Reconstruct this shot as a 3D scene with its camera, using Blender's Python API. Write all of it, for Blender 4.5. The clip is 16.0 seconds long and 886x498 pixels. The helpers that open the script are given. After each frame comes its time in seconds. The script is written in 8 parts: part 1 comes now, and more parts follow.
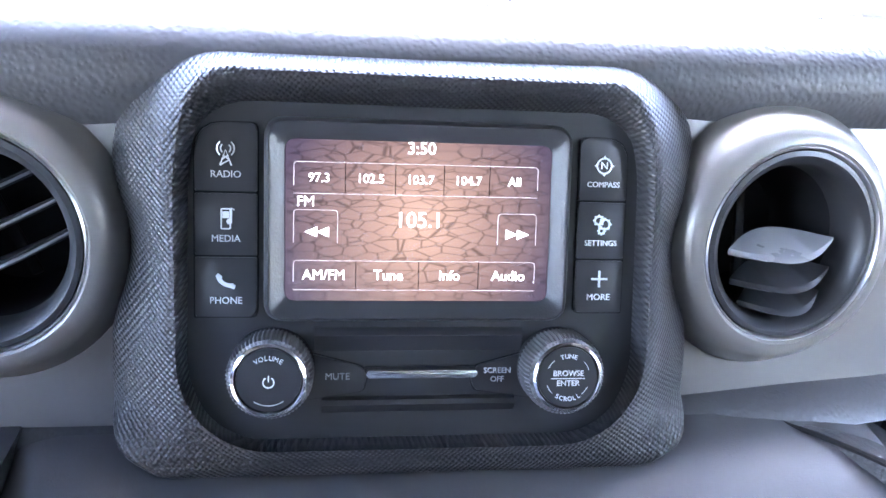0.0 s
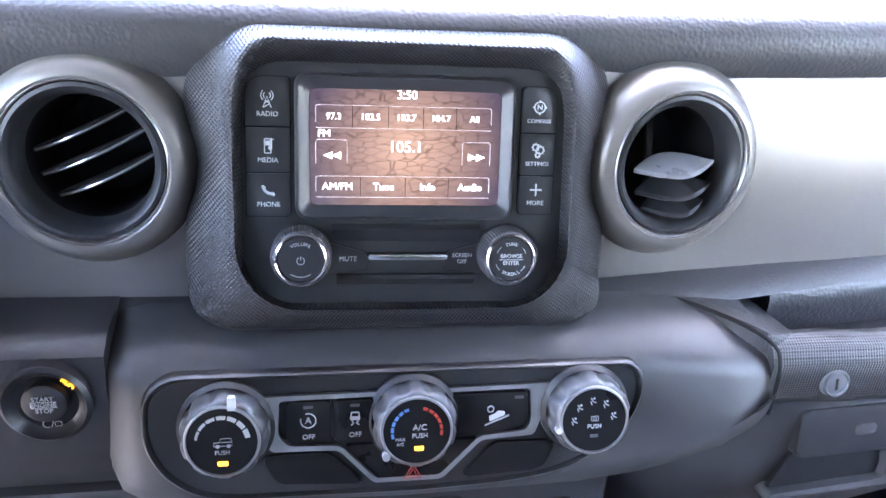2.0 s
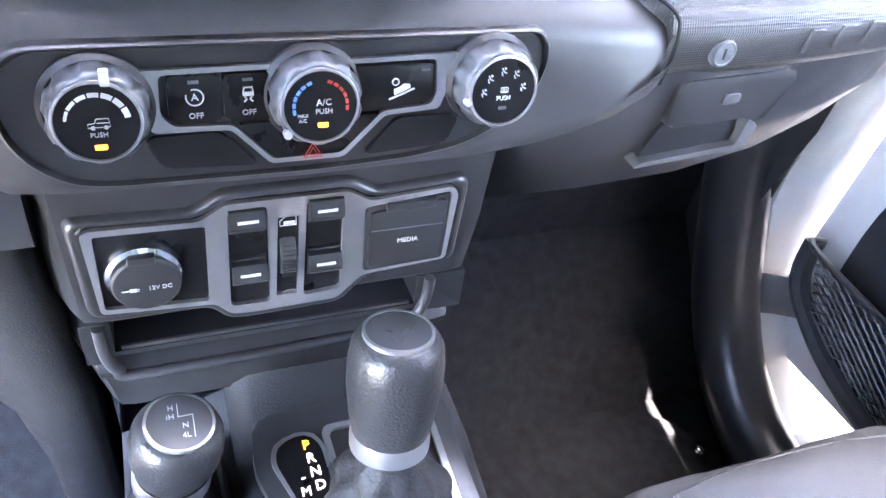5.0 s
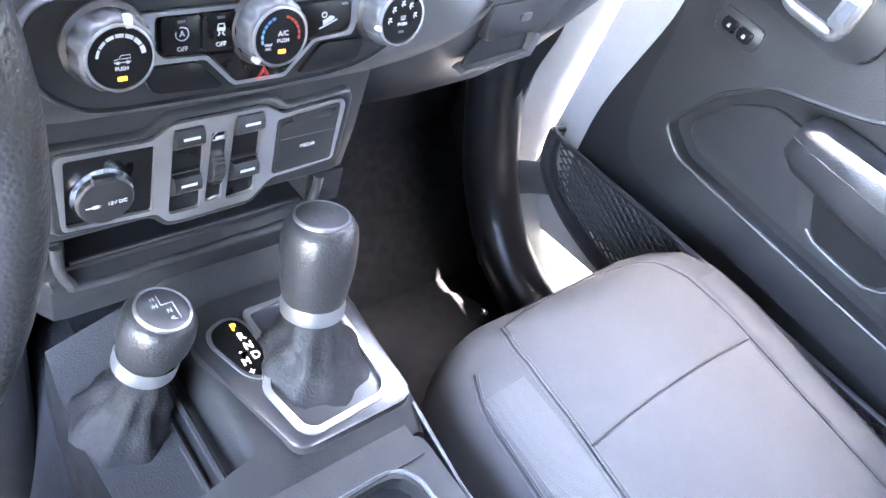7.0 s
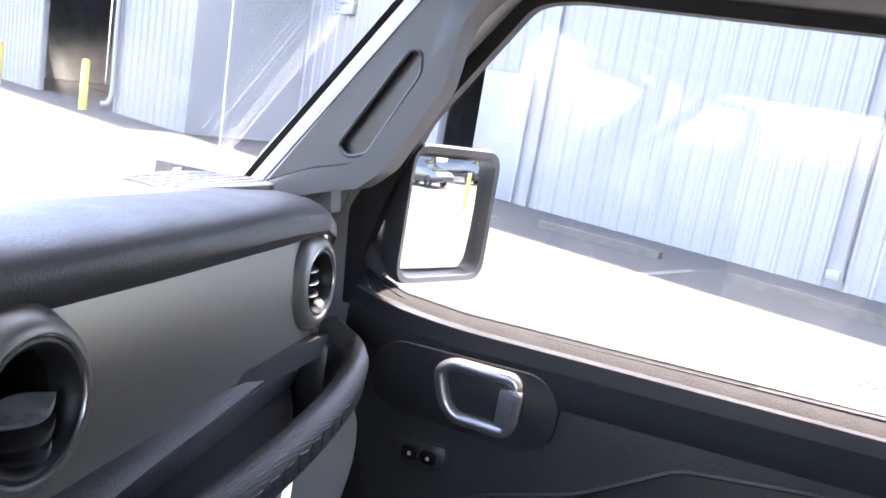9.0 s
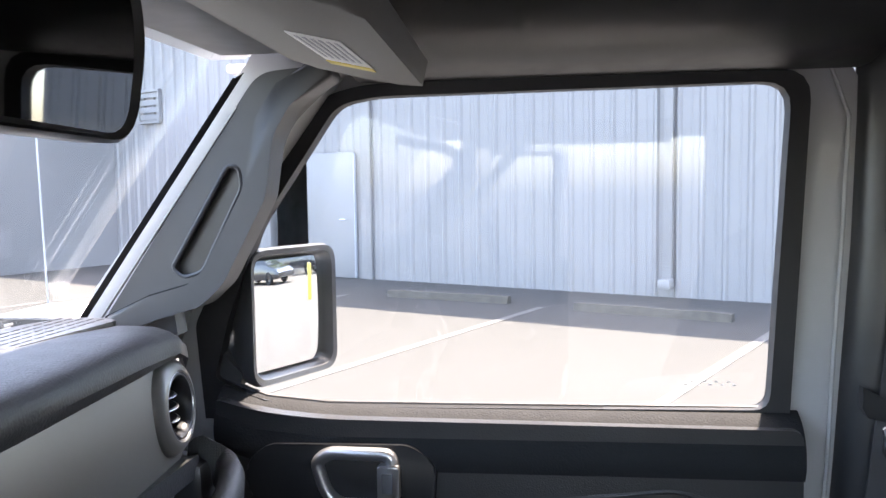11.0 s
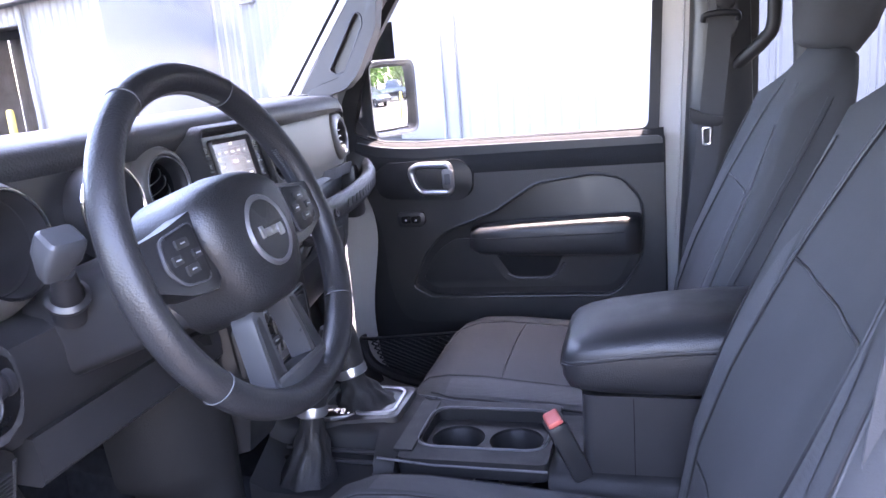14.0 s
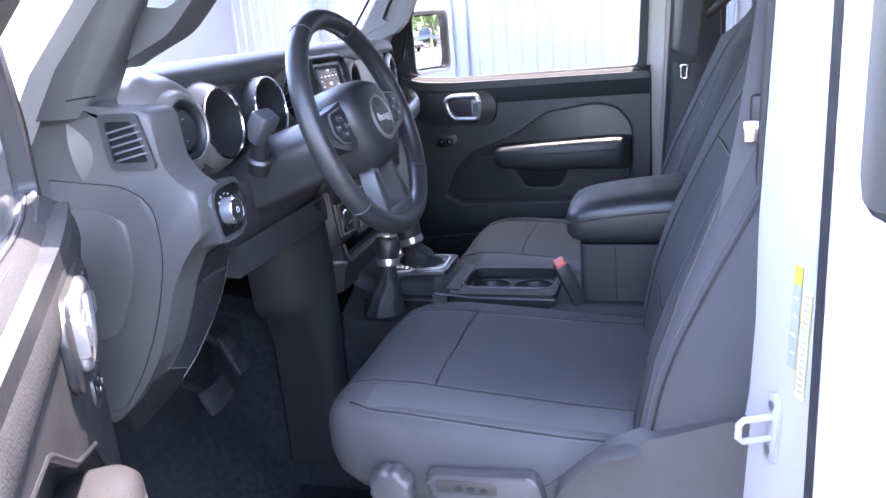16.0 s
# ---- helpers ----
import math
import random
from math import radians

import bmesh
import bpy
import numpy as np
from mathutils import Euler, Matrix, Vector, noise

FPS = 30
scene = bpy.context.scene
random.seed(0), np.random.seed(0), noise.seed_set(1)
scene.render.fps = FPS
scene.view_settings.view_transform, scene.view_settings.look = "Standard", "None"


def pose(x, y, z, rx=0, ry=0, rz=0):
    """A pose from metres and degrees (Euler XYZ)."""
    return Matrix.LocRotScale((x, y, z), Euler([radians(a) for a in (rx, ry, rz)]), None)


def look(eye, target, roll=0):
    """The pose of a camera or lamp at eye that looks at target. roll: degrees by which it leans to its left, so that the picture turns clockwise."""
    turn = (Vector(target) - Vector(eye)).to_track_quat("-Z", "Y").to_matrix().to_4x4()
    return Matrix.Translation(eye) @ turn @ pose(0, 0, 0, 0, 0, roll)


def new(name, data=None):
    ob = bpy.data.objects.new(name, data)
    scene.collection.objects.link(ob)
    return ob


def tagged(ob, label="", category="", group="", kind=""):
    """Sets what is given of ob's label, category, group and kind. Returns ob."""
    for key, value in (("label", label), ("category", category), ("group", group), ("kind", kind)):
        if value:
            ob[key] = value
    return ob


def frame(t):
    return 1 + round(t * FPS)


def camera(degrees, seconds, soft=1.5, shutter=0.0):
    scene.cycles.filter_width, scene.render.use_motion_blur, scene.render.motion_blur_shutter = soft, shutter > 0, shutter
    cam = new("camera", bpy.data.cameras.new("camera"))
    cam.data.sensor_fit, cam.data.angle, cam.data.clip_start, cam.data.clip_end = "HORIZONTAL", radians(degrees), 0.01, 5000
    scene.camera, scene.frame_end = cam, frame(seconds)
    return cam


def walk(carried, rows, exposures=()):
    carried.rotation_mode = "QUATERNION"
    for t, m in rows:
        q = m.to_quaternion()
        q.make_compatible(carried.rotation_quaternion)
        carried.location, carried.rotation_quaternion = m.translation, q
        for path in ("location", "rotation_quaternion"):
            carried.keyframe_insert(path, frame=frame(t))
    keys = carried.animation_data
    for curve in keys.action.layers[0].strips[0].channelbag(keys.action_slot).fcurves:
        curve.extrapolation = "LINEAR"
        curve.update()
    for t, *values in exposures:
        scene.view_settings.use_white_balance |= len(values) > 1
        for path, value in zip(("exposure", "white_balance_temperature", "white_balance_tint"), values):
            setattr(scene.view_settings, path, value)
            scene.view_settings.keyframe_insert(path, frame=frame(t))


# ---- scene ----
from mathutils.bvhtree import BVHTree

cam = camera(58.7, 16.0, shutter=0.12)
PATH = [
    (0, (-0.033, 0.010, 1.397), (0.232, 1.881, 0.743), 2.1),
    (0.5, (-0.034, -0.027, 1.408), (0.213, 1.858, 0.786), 1.8),
    (1, (-0.043, -0.062, 1.416), (0.243, 1.797, 0.735), 1.9),
    (1.5, (-0.042, -0.095, 1.428), (0.231, 1.747, 0.697), 2.0),
    (2, (-0.042, -0.109, 1.435), (0.236, 1.69, 0.605), 2.4),
    (2.5, (-0.035, -0.109, 1.428), (0.235, 1.628, 0.476), 2.8),
    (3, (-0.035, -0.108, 1.421), (0.238, 1.554, 0.343), 3.5),
    (3.5, (-0.034, -0.107, 1.413), (0.262, 1.475, 0.226), 4.3),
    (4, (-0.03, -0.105, 1.411), (0.33, 1.394, 0.136), 5.8),
    (4.5, (-0.045, -0.094, 1.409), (0.436, 1.301, 0.058), 8.3),
    (5, (-0.08, -0.079, 1.405), (0.581, 1.171, -0.009), 12.5),
    (5.2, (-0.1, -0.071, 1.41), (0.628, 1.116, -0.025), 14.3),
    (7.3, (-0.266, -0.121, 1.465), (1.012, 0.63, 0.122), 26.7),
    (7.5, (-0.264, -0.121, 1.47), (1.06, 0.649, 0.185), 25.7),
    (8, (-0.236, -0.1, 1.479), (1.253, 0.727, 0.431), 21.8),
    (8.5, (-0.192, -0.061, 1.478), (1.508, 0.743, 0.796), 15.5),
    (9, (-0.162, -0.025, 1.501), (1.699, 0.609, 1.134), 9.7),
    (9.5, (-0.106, -0.046, 1.524), (1.815, 0.483, 1.351), 4.7),
    (11.8, (-0.326, -0.049, 1.517), (1.651, 0.184, 1.332), -1.2),
    (12, (-0.357, -0.035, 1.504), (1.621, 0.189, 1.315), -1.1),
    (12.5, (-0.489, -0.05, 1.485), (1.479, 0.202, 1.235), -1.4),
    (13, (-0.692, -0.169, 1.456), (1.243, 0.218, 1.13), -2.5),
    (13.5, (-0.876, -0.265, 1.433), (1.025, 0.199, 1.018), -3.7),
    (14, (-1.097, -0.324, 1.436), (0.774, 0.201, 0.965), -4.7),
    (14.5, (-1.265, -0.375, 1.442), (0.583, 0.193, 0.929), -5.2),
    (15, (-1.404, -0.423, 1.443), (0.433, 0.157, 0.904), -5.2),
    (15.5, (-1.519, -0.402, 1.441), (0.312, 0.172, 0.88), -5.1),
    (16, (-1.593, -0.381, 1.435), (0.244, 0.159, 0.858), -4.7),
]
walk(cam, [(t, look(eye, target, roll)) for t, eye, target, roll in PATH], [
    (0.0, 7.12, 6500, 21), (1.5, 6.98, 6700, 21), (2.5, 7.05, 7000, 22), (3.5, 7.5, 7200, 22), (5.0, 7.65, 7200, 21), (7.5, 7.65, 7350, 18), (8.1, 7.4, 7300, 20), (8.5, 6.65, 7200, 23), (8.8, 5.0, 7300, 22), (9.2, 4.25, 7300, 20),
    (9.7, 3.92, 7300, 17), (12.5, 4.27, 7500, 21), (13.5, 4.8, 7200, 28), (14.5, 5.12, 6700, 33), (16.0, 4.82, 6700, 25)])

# ---------------------------------------------------------------- light
world = bpy.data.worlds.new("world")
scene.world = world
world.use_nodes = True
SUN_ELEV, SUN_AZ = 77.3, -32.0  # degrees above the horizon; degrees from +x towards +y
wn = world.node_tree.nodes
sky = wn.new("ShaderNodeTexSky")
sky.sky_type = "NISHITA"
sky.sun_disc = False
sky.sun_elevation = radians(SUN_ELEV)
sky.sun_rotation = radians(90 - SUN_AZ)
sky.air_density, sky.dust_density, sky.ozone_density = 1.0, 2.0, 1.0
wn["Background"].inputs["Strength"].default_value = 0.15
world.node_tree.links.new(sky.outputs["Color"], wn["Background"].inputs["Color"])
sun = new("sun", bpy.data.lights.new("sun", "SUN"))
sun.data.energy, sun.data.angle, sun.data.color = 2.2, radians(0.6), (1.0, 0.95, 0.88)
sd = Vector((math.cos(radians(SUN_ELEV)) * math.cos(radians(SUN_AZ)), math.cos(radians(SUN_ELEV)) * math.sin(radians(SUN_AZ)), math.sin(radians(SUN_ELEV))))
sun.matrix_world = look(sd * 40, (0, 0, 0))


# ---------------------------------------------------------------- helpers for meshes
def frame_of(o, ux, uy):
    """A local frame: x along ux, y along uy (made square to ux), z out of the face."""
    ux = Vector(ux).normalized()
    uz = ux.cross(Vector(uy)).normalized()
    uy = uz.cross(ux)
    m = Matrix((ux, uy, uz)).transposed().to_4x4()
    m.translation = Vector(o)
    return m


BASE = {}


def thing(name, loc, label, category, group="", kind=""):
    ob = new(name)
    ob.empty_display_size = 0.05
    ob.location = loc
    BASE[ob] = Matrix.Translation(loc)
    return tagged(ob, label, category, group, kind)


def finish(name, bm, mat, m=None, angle=38):
    if m is not None:
        bm.transform(m)
    bmesh.ops.recalc_face_normals(bm, faces=bm.faces)
    me = bpy.data.meshes.new(name)
    bm.to_mesh(me)
    bm.free()
    for p in me.polygons:
        p.use_smooth = True
    me.set_sharp_from_angle(angle=radians(angle))
    me.materials.append(mat)
    return new(name, me)


def part(name, bm, mat, parent, label="", m=None, angle=38, kind=""):
    ob = finish(name, bm, mat, m, angle)
    ob.parent = parent
    ob.matrix_parent_inverse = BASE.get(parent, Matrix()).inverted()
    return tagged(ob, label, "", "", kind)


def solid(name, bm, mat, label, category, m=None, group="", kind="", angle=38):
    return tagged(finish(name, bm, mat, m, angle), label, category, group, kind)


def bevel(bm, edges, r, seg=2):
    if r > 0 and edges:
        bmesh.ops.bevel(bm, geom=edges, offset=r, segments=seg, profile=0.5, affect="EDGES", clamp_overlap=True)
    return bm


def box(sx, sy, sz, at=(0, 0, 0), r=0.0, seg=2):
    bm = bmesh.new()
    bmesh.ops.create_cube(bm, size=1, matrix=Matrix.Translation(at) @ Matrix.Diagonal((sx, sy, sz, 1)))
    return bevel(bm, bm.edges[:], r, seg)


def prism(pts, z0, z1, r=0.0, seg=2, both=False):
    """A polygon in x, y raised from z0 to z1; its upper rim rounded by r."""
    bm = bmesh.new()
    lo = [bm.verts.new((x, y, z0)) for x, y in pts]
    hi = [bm.verts.new((x, y, z1)) for x, y in pts]
    bm.faces.new(hi)
    bm.faces.new(lo[::-1])
    n = len(pts)
    for i in range(n):
        bm.faces.new((lo[i], lo[(i + 1) % n], hi[(i + 1) % n], hi[i]))
    zz = (z0, z1) if both else (z1,)
    rim = [e for e in bm.edges if any(abs(e.verts[0].co.z - z) < 1e-7 and abs(e.verts[1].co.z - z) < 1e-7 for z in zz)]
    return bevel(bm, rim, r, seg)


def holed(outer, holes, z0, z1):
    """A plate with holes through it."""
    bm = bmesh.new()
    es = []
    for loop in (outer, *holes):
        vs = [bm.verts.new((x, y, z1)) for x, y in loop]
        es += [bm.edges.new((vs[i], vs[(i + 1) % len(vs)])) for i in range(len(vs))]
    bmesh.ops.triangle_fill(bm, use_beauty=True, use_dissolve=False, edges=es)
    ex = bmesh.ops.extrude_face_region(bm, geom=bm.faces[:])
    for v in (g for g in ex["geom"] if isinstance(g, bmesh.types.BMVert)):
        v.co.z = z0
    return bm


def rpoly(pts, r, seg=4):
    """Polygon corners rounded by r (a number, or one for each corner)."""
    out, n = [], len(pts)
    for i in range(n):
        ri = r[i] if isinstance(r, (list, tuple)) else r
        p, a, b = Vector(pts[i]), Vector(pts[i - 1]), Vector(pts[(i + 1) % n])
        da, db = (a - p), (b - p)
        k = min(ri, da.length * 0.48, db.length * 0.48)
        if k < 1e-5:
            out.append((p.x, p.y))
            continue
        s, e = p + da.normalized() * k, p + db.normalized() * k
        for j in range(seg + 1):
            t = j / seg
            q = s * (1 - t) ** 2 + p * 2 * t * (1 - t) + e * t * t
            out.append((q.x, q.y))
    return out


def rrect(w, h, r, cx=0.0, cy=0.0, seg=4):
    return rpoly([(cx - w / 2, cy - h / 2), (cx + w / 2, cy - h / 2), (cx + w / 2, cy + h / 2), (cx - w / 2, cy + h / 2)], r, seg)


def circle(r, cx=0.0, cy=0.0, n=40, sx=1.0):
    return [(cx + r * sx * math.cos(2 * math.pi * i / n), cy + r * math.sin(2 * math.pi * i / n)) for i in range(n)]


def lathe(profile, n=40):
    """Turns (radius, z) about z."""
    bm = bmesh.new()
    rings = []
    for r, z in profile:
        if r < 1e-6:
            rings.append([bm.verts.new((0, 0, z))])
        else:
            rings.append([bm.verts.new((r * math.cos(2 * math.pi * i / n), r * math.sin(2 * math.pi * i / n), z)) for i in range(n)])
    for a, b in zip(rings, rings[1:]):
        for i in range(n):
            q = [a[i % len(a)], a[(i + 1) % len(a)], b[(i + 1) % len(b)], b[i % len(b)]]
            q = list(dict.fromkeys(q))
            if len(q) > 2:
                bm.faces.new(q)
    return bm


def loft(loops, closed=True, caps=True):
    bm = bmesh.new()
    rows = [[bm.verts.new(p) for p in lp] for lp in loops]
    n = len(rows[0])
    for a, b in zip(rows, rows[1:]):
        for i in range(n if closed else n - 1):
            bm.faces.new((a[i], a[(i + 1) % n], b[(i + 1) % n], b[i]))
    if caps and closed:
        bm.faces.new(rows[0][::-1])
        bm.faces.new(rows[-1])
    return bm


def smooth_path(pts, k=6, closed=False):
    """Catmull-Rom through the points."""
    p = [Vector(q) for q in pts]
    n = len(p)
    out = []
    for i in range(n if closed else n - 1):
        a, b, c, d = (p[(i - 1) % n] if closed or i else p[0]), p[i], p[(i + 1) % n], (p[(i + 2) % n] if closed or i + 2 < n else p[-1])
        for j in range(k):
            t = j / k
            out.append(0.5 * (2 * b + (c - a) * t + (2 * a - 5 * b + 4 * c - d) * t * t + (3 * b - a - 3 * c + d) * t ** 3))
    if not closed:
        out.append(p[-1])
    return out


def tube(path, r, n=8, closed=False, sx=1.0, up=None):
    """Sweeps a round (or, with sx, flattened) section along the points; r a number or a list."""
    path = [Vector(p) for p in path]
    m = len(path)
    loops = []
    nrm = None
    for i, p in enumerate(path):
        t = (path[(i + 1) % m] - path[i - 1]) if closed or 0 < i < m - 1 else (path[1] - path[0] if i == 0 else path[-1] - path[-2])
        t.normalize()
        if up is not None:
            nrm = Vector(up)
        elif nrm is None:
            nrm = Vector((0, 0, 1)) if abs(t.z) < 0.9 else Vector((1, 0, 0))
        nrm = (nrm - t * nrm.dot(t)).normalized()
        bi = t.cross(nrm)
        ri = r[i] if isinstance(r, (list, tuple)) else r
        loops.append([p + nrm * (ri * math.cos(2 * math.pi * k / n)) + bi * (ri * sx * math.sin(2 * math.pi * k / n)) for k in range(n)])
    if closed:
        loops.append(loops[0])
        bm = loft(loops, caps=False)
        bmesh.ops.remove_doubles(bm, verts=bm.verts, dist=1e-6)
        return bm
    return loft(loops)


def join(*bms):
    out = bmesh.new()
    for b in bms:
        me = bpy.data.meshes.new("tmp")
        b.to_mesh(me)
        b.free()
        out.from_mesh(me)
        bpy.data.meshes.remove(me)
    return out


def moved(bm, m):
    bm.transform(m)
    return bm


def lettering(body, size, depth=0.0003, align="CENTER", spacing=1.0):
    cu = bpy.data.curves.new("tmp_text", "FONT")
    cu.body, cu.size, cu.extrude, cu.align_x, cu.align_y = body, size, depth, align, "CENTER"
    cu.space_character, cu.resolution_u = spacing, 3
    ob = bpy.data.objects.new("tmp_text", cu)
    scene.collection.objects.link(ob)
    bpy.context.view_layer.update()
    me = bpy.data.meshes.new_from_object(ob.evaluated_get(bpy.context.evaluated_depsgraph_get()))
    bm = bmesh.new()
    bm.from_mesh(me)
    bpy.data.objects.remove(ob)
    bpy.data.meshes.remove(me)
    bpy.data.curves.remove(cu)
    return bm


def words(parent, m, body, u, v, size, mat, name="lettering", h=0.0012, align="CENTER"):
    return part(name, lettering(body, size, align=align), mat, parent, "", m @ Matrix.Translation((u, v, h)))


def arc_words(parent, m, body, r, mid, size, mat, up=True, h=0.0004):
    """Letters set round an arc of radius r about mid degrees, heads outwards (or inwards)."""
    step = math.degrees(size * 0.72 / r) * (-1 if up else 1)
    bms = []
    for i, c in enumerate(body):
        a = mid + (i - (len(body) - 1) / 2) * step
        bms.append(moved(lettering(c, size), Matrix.Translation((r * math.cos(radians(a)), r * math.sin(radians(a)), 0)) @ Matrix.Rotation(radians(a - 90 if up else a + 90), 4, "Z")))
    return part("lettering", join(*bms), mat, parent, "", m @ Matrix.Translation((0, 0, h)))


def T(x, y, z=0.0):
    return Matrix.Translation((x, y, z))


def arc(r, a0, a1, n=12, cx=0.0, cy=0.0):
    return [(cx + r * math.cos(radians(a0 + (a1 - a0) * i / n)), cy + r * math.sin(radians(a0 + (a1 - a0) * i / n))) for i in range(n + 1)]


def band(r0, r1, a0, a1, z0, z1, n=12, cx=0.0, cy=0.0):
    return prism(arc(r1, a0, a1, n, cx, cy) + arc(r0, a1, a0, n, cx, cy), z0, z1)


def yz(pts):
    return [(-y, z) for y, z in pts]


def line2(pts, w, z=0.0, closed=False):
    return tube([(x, y, z) for x, y in pts], w / 2, 6, closed)


# ---------------------------------------------------------------- materials
def material(name, color, rough=0.5, metal=0.0, vary=0.12, scale=30.0, bump=0.0, bump_scale=400.0, spec=0.5, rvary=0.08, kind="noise", coat=0.0, island=False):
    m = bpy.data.materials.new(name)
    m.use_nodes = True
    nt = m.node_tree
    b = nt.nodes["Principled BSDF"]
    b.inputs["Roughness"].default_value, b.inputs["Metallic"].default_value = rough, metal
    b.inputs["Specular IOR Level"].default_value = spec
    b.inputs["Coat Weight"].default_value = coat
    co = nt.nodes.new("ShaderNodeTexCoord")
    big = nt.nodes.new("ShaderNodeTexNoise")
    big.inputs["Scale"].default_value, big.inputs["Detail"].default_value = scale, 6
    nt.links.new(co.outputs["Object"], big.inputs["Vector"])
    ramp = nt.nodes.new("ShaderNodeMapRange")
    ramp.inputs["From Min"].default_value, ramp.inputs["From Max"].default_value = 0.3, 0.7
    ramp.inputs["To Min"].default_value, ramp.inputs["To Max"].default_value = 1 - vary, 1 + vary
    nt.links.new(big.outputs["Fac"], ramp.inputs["Value"])
    mul = nt.nodes.new("ShaderNodeVectorMath")
    mul.operation = "SCALE"
    mul.inputs[0].default_value = color[:3]
    nt.links.new(ramp.outputs["Result"], mul.inputs["Scale"])
    nt.links.new(mul.outputs["Vector"], b.inputs["Base Color"])
    rr = nt.nodes.new("ShaderNodeMapRange")
    rr.inputs["From Min"].default_value, rr.inputs["From Max"].default_value = 0.3, 0.7
    rr.inputs["To Min"].default_value, rr.inputs["To Max"].default_value = max(0.02, rough - rvary), min(1, rough + rvary)
    nt.links.new(big.outputs["Fac"], rr.inputs["Value"])
    nt.links.new(rr.outputs["Result"], b.inputs["Roughness"])
    if bump:
        if kind == "cells":
            tex = nt.nodes.new("ShaderNodeTexVoronoi")
            tex.feature = "SMOOTH_F1"
            tex.inputs["Scale"].default_value = bump_scale
            out = tex.outputs["Distance"]
        elif kind == "dots":
            tex = nt.nodes.new("ShaderNodeTexVoronoi")
            tex.inputs["Scale"].default_value, tex.inputs["Randomness"].default_value = bump_scale, 0.0
            out = tex.outputs["Distance"]
        elif kind == "studs":
            # a diagonal lattice of small studs in the upright plane
            sx, cb = nt.nodes.new("ShaderNodeSeparateXYZ"), nt.nodes.new("ShaderNodeCombineXYZ")
            nt.links.new(co.outputs["Object"], sx.inputs[0])
            nt.links.new(sx.outputs["X"], cb.inputs[0])
            nt.links.new(sx.outputs["Z"], cb.inputs[1])
            mp = nt.nodes.new("ShaderNodeMapping")
            mp.inputs["Rotation"].default_value = (0, 0, radians(38))
            nt.links.new(cb.outputs[0], mp.inputs["Vector"])
            vo = nt.nodes.new("ShaderNodeTexVoronoi")
            vo.voronoi_dimensions = "2D"
            vo.inputs["Scale"].default_value, vo.inputs["Randomness"].default_value = bump_scale, 0.0
            nt.links.new(mp.outputs["Vector"], vo.inputs["Vector"])
            inv = nt.nodes.new("ShaderNodeMath")
            inv.operation, inv.inputs[0].default_value = "SUBTRACT", 1.0
            nt.links.new(vo.outputs["Distance"], inv.inputs[1])
            tex, out = None, inv.outputs[0]
        elif kind == "weave":
            w1, w2 = nt.nodes.new("ShaderNodeTexWave"), nt.nodes.new("ShaderNodeTexWave")
            for w, d in ((w1, "X"), (w2, "Z")):
                w.bands_direction = d
                w.inputs["Scale"].default_value = bump_scale
                nt.links.new(co.outputs["Object"], w.inputs["Vector"])
            mx = nt.nodes.new("ShaderNodeMath")
            mx.operation = "MULTIPLY"
            nt.links.new(w1.outputs["Fac"], mx.inputs[0])
            nt.links.new(w2.outputs["Fac"], mx.inputs[1])
            tex, out = None, mx.outputs[0]
        elif kind == "ribs":
            tex = nt.nodes.new("ShaderNodeTexWave")
            tex.bands_direction = "DIAGONAL"
            tex.inputs["Scale"].default_value = bump_scale
            out = tex.outputs["Fac"]
        else:
            tex = nt.nodes.new("ShaderNodeTexNoise")
            tex.inputs["Scale"].default_value, tex.inputs["Detail"].default_value = bump_scale, 3
            out = tex.outputs["Fac"]
        if tex is not None:
            nt.links.new(co.outputs["Object"], tex.inputs["Vector"])
        bp = nt.nodes.new("ShaderNodeBump")
        bp.inputs["Strength"].default_value, bp.inputs["Distance"].default_value = bump, 0.001
        nt.links.new(out, bp.inputs["Height"])
        nt.links.new(bp.outputs["Normal"], b.inputs["Normal"])
    return m


def glow(name, color, strength):
    m = material(name, color, 0.4, vary=0.03)
    b = m.node_tree.nodes["Principled BSDF"]
    b.inputs["Emission Color"].default_value, b.inputs["Emission Strength"].default_value = (*color, 1), strength
    return m


def glass(name, tint=(0.95, 0.97, 0.97), gloss=1.0):
    m = bpy.data.materials.new(name)
    m.use_nodes = True
    nt = m.node_tree
    nt.nodes.remove(nt.nodes["Principled BSDF"])
    tr, gl, mix, fr, pw, ma = (nt.nodes.new("ShaderNode" + k) for k in ("BsdfTransparent", "BsdfGlossy", "MixShader", "LayerWeight", "Math", "Math"))
    tr.inputs["Color"].default_value = (*tint, 1)
    gl.inputs["Roughness"].default_value = 0.01
    fr.inputs["Blend"].default_value = 0.5
    pw.operation, pw.inputs[1].default_value = "POWER", 5.0
    ma.operation, ma.inputs[1].default_value, ma.inputs[2].default_value = "MULTIPLY_ADD", 0.85, 0.035 * gloss
    nt.links.new(fr.outputs["Facing"], pw.inputs[0])
    nt.links.new(pw.outputs[0], ma.inputs[0])
    nt.links.new(ma.outputs[0], mix.inputs["Fac"])
    nt.links.new(tr.outputs[0], mix.inputs[1])
    nt.links.new(gl.outputs[0], mix.inputs[2])
    nt.links.new(mix.outputs[0], nt.nodes["Material Output"].inputs["Surface"])
    return m


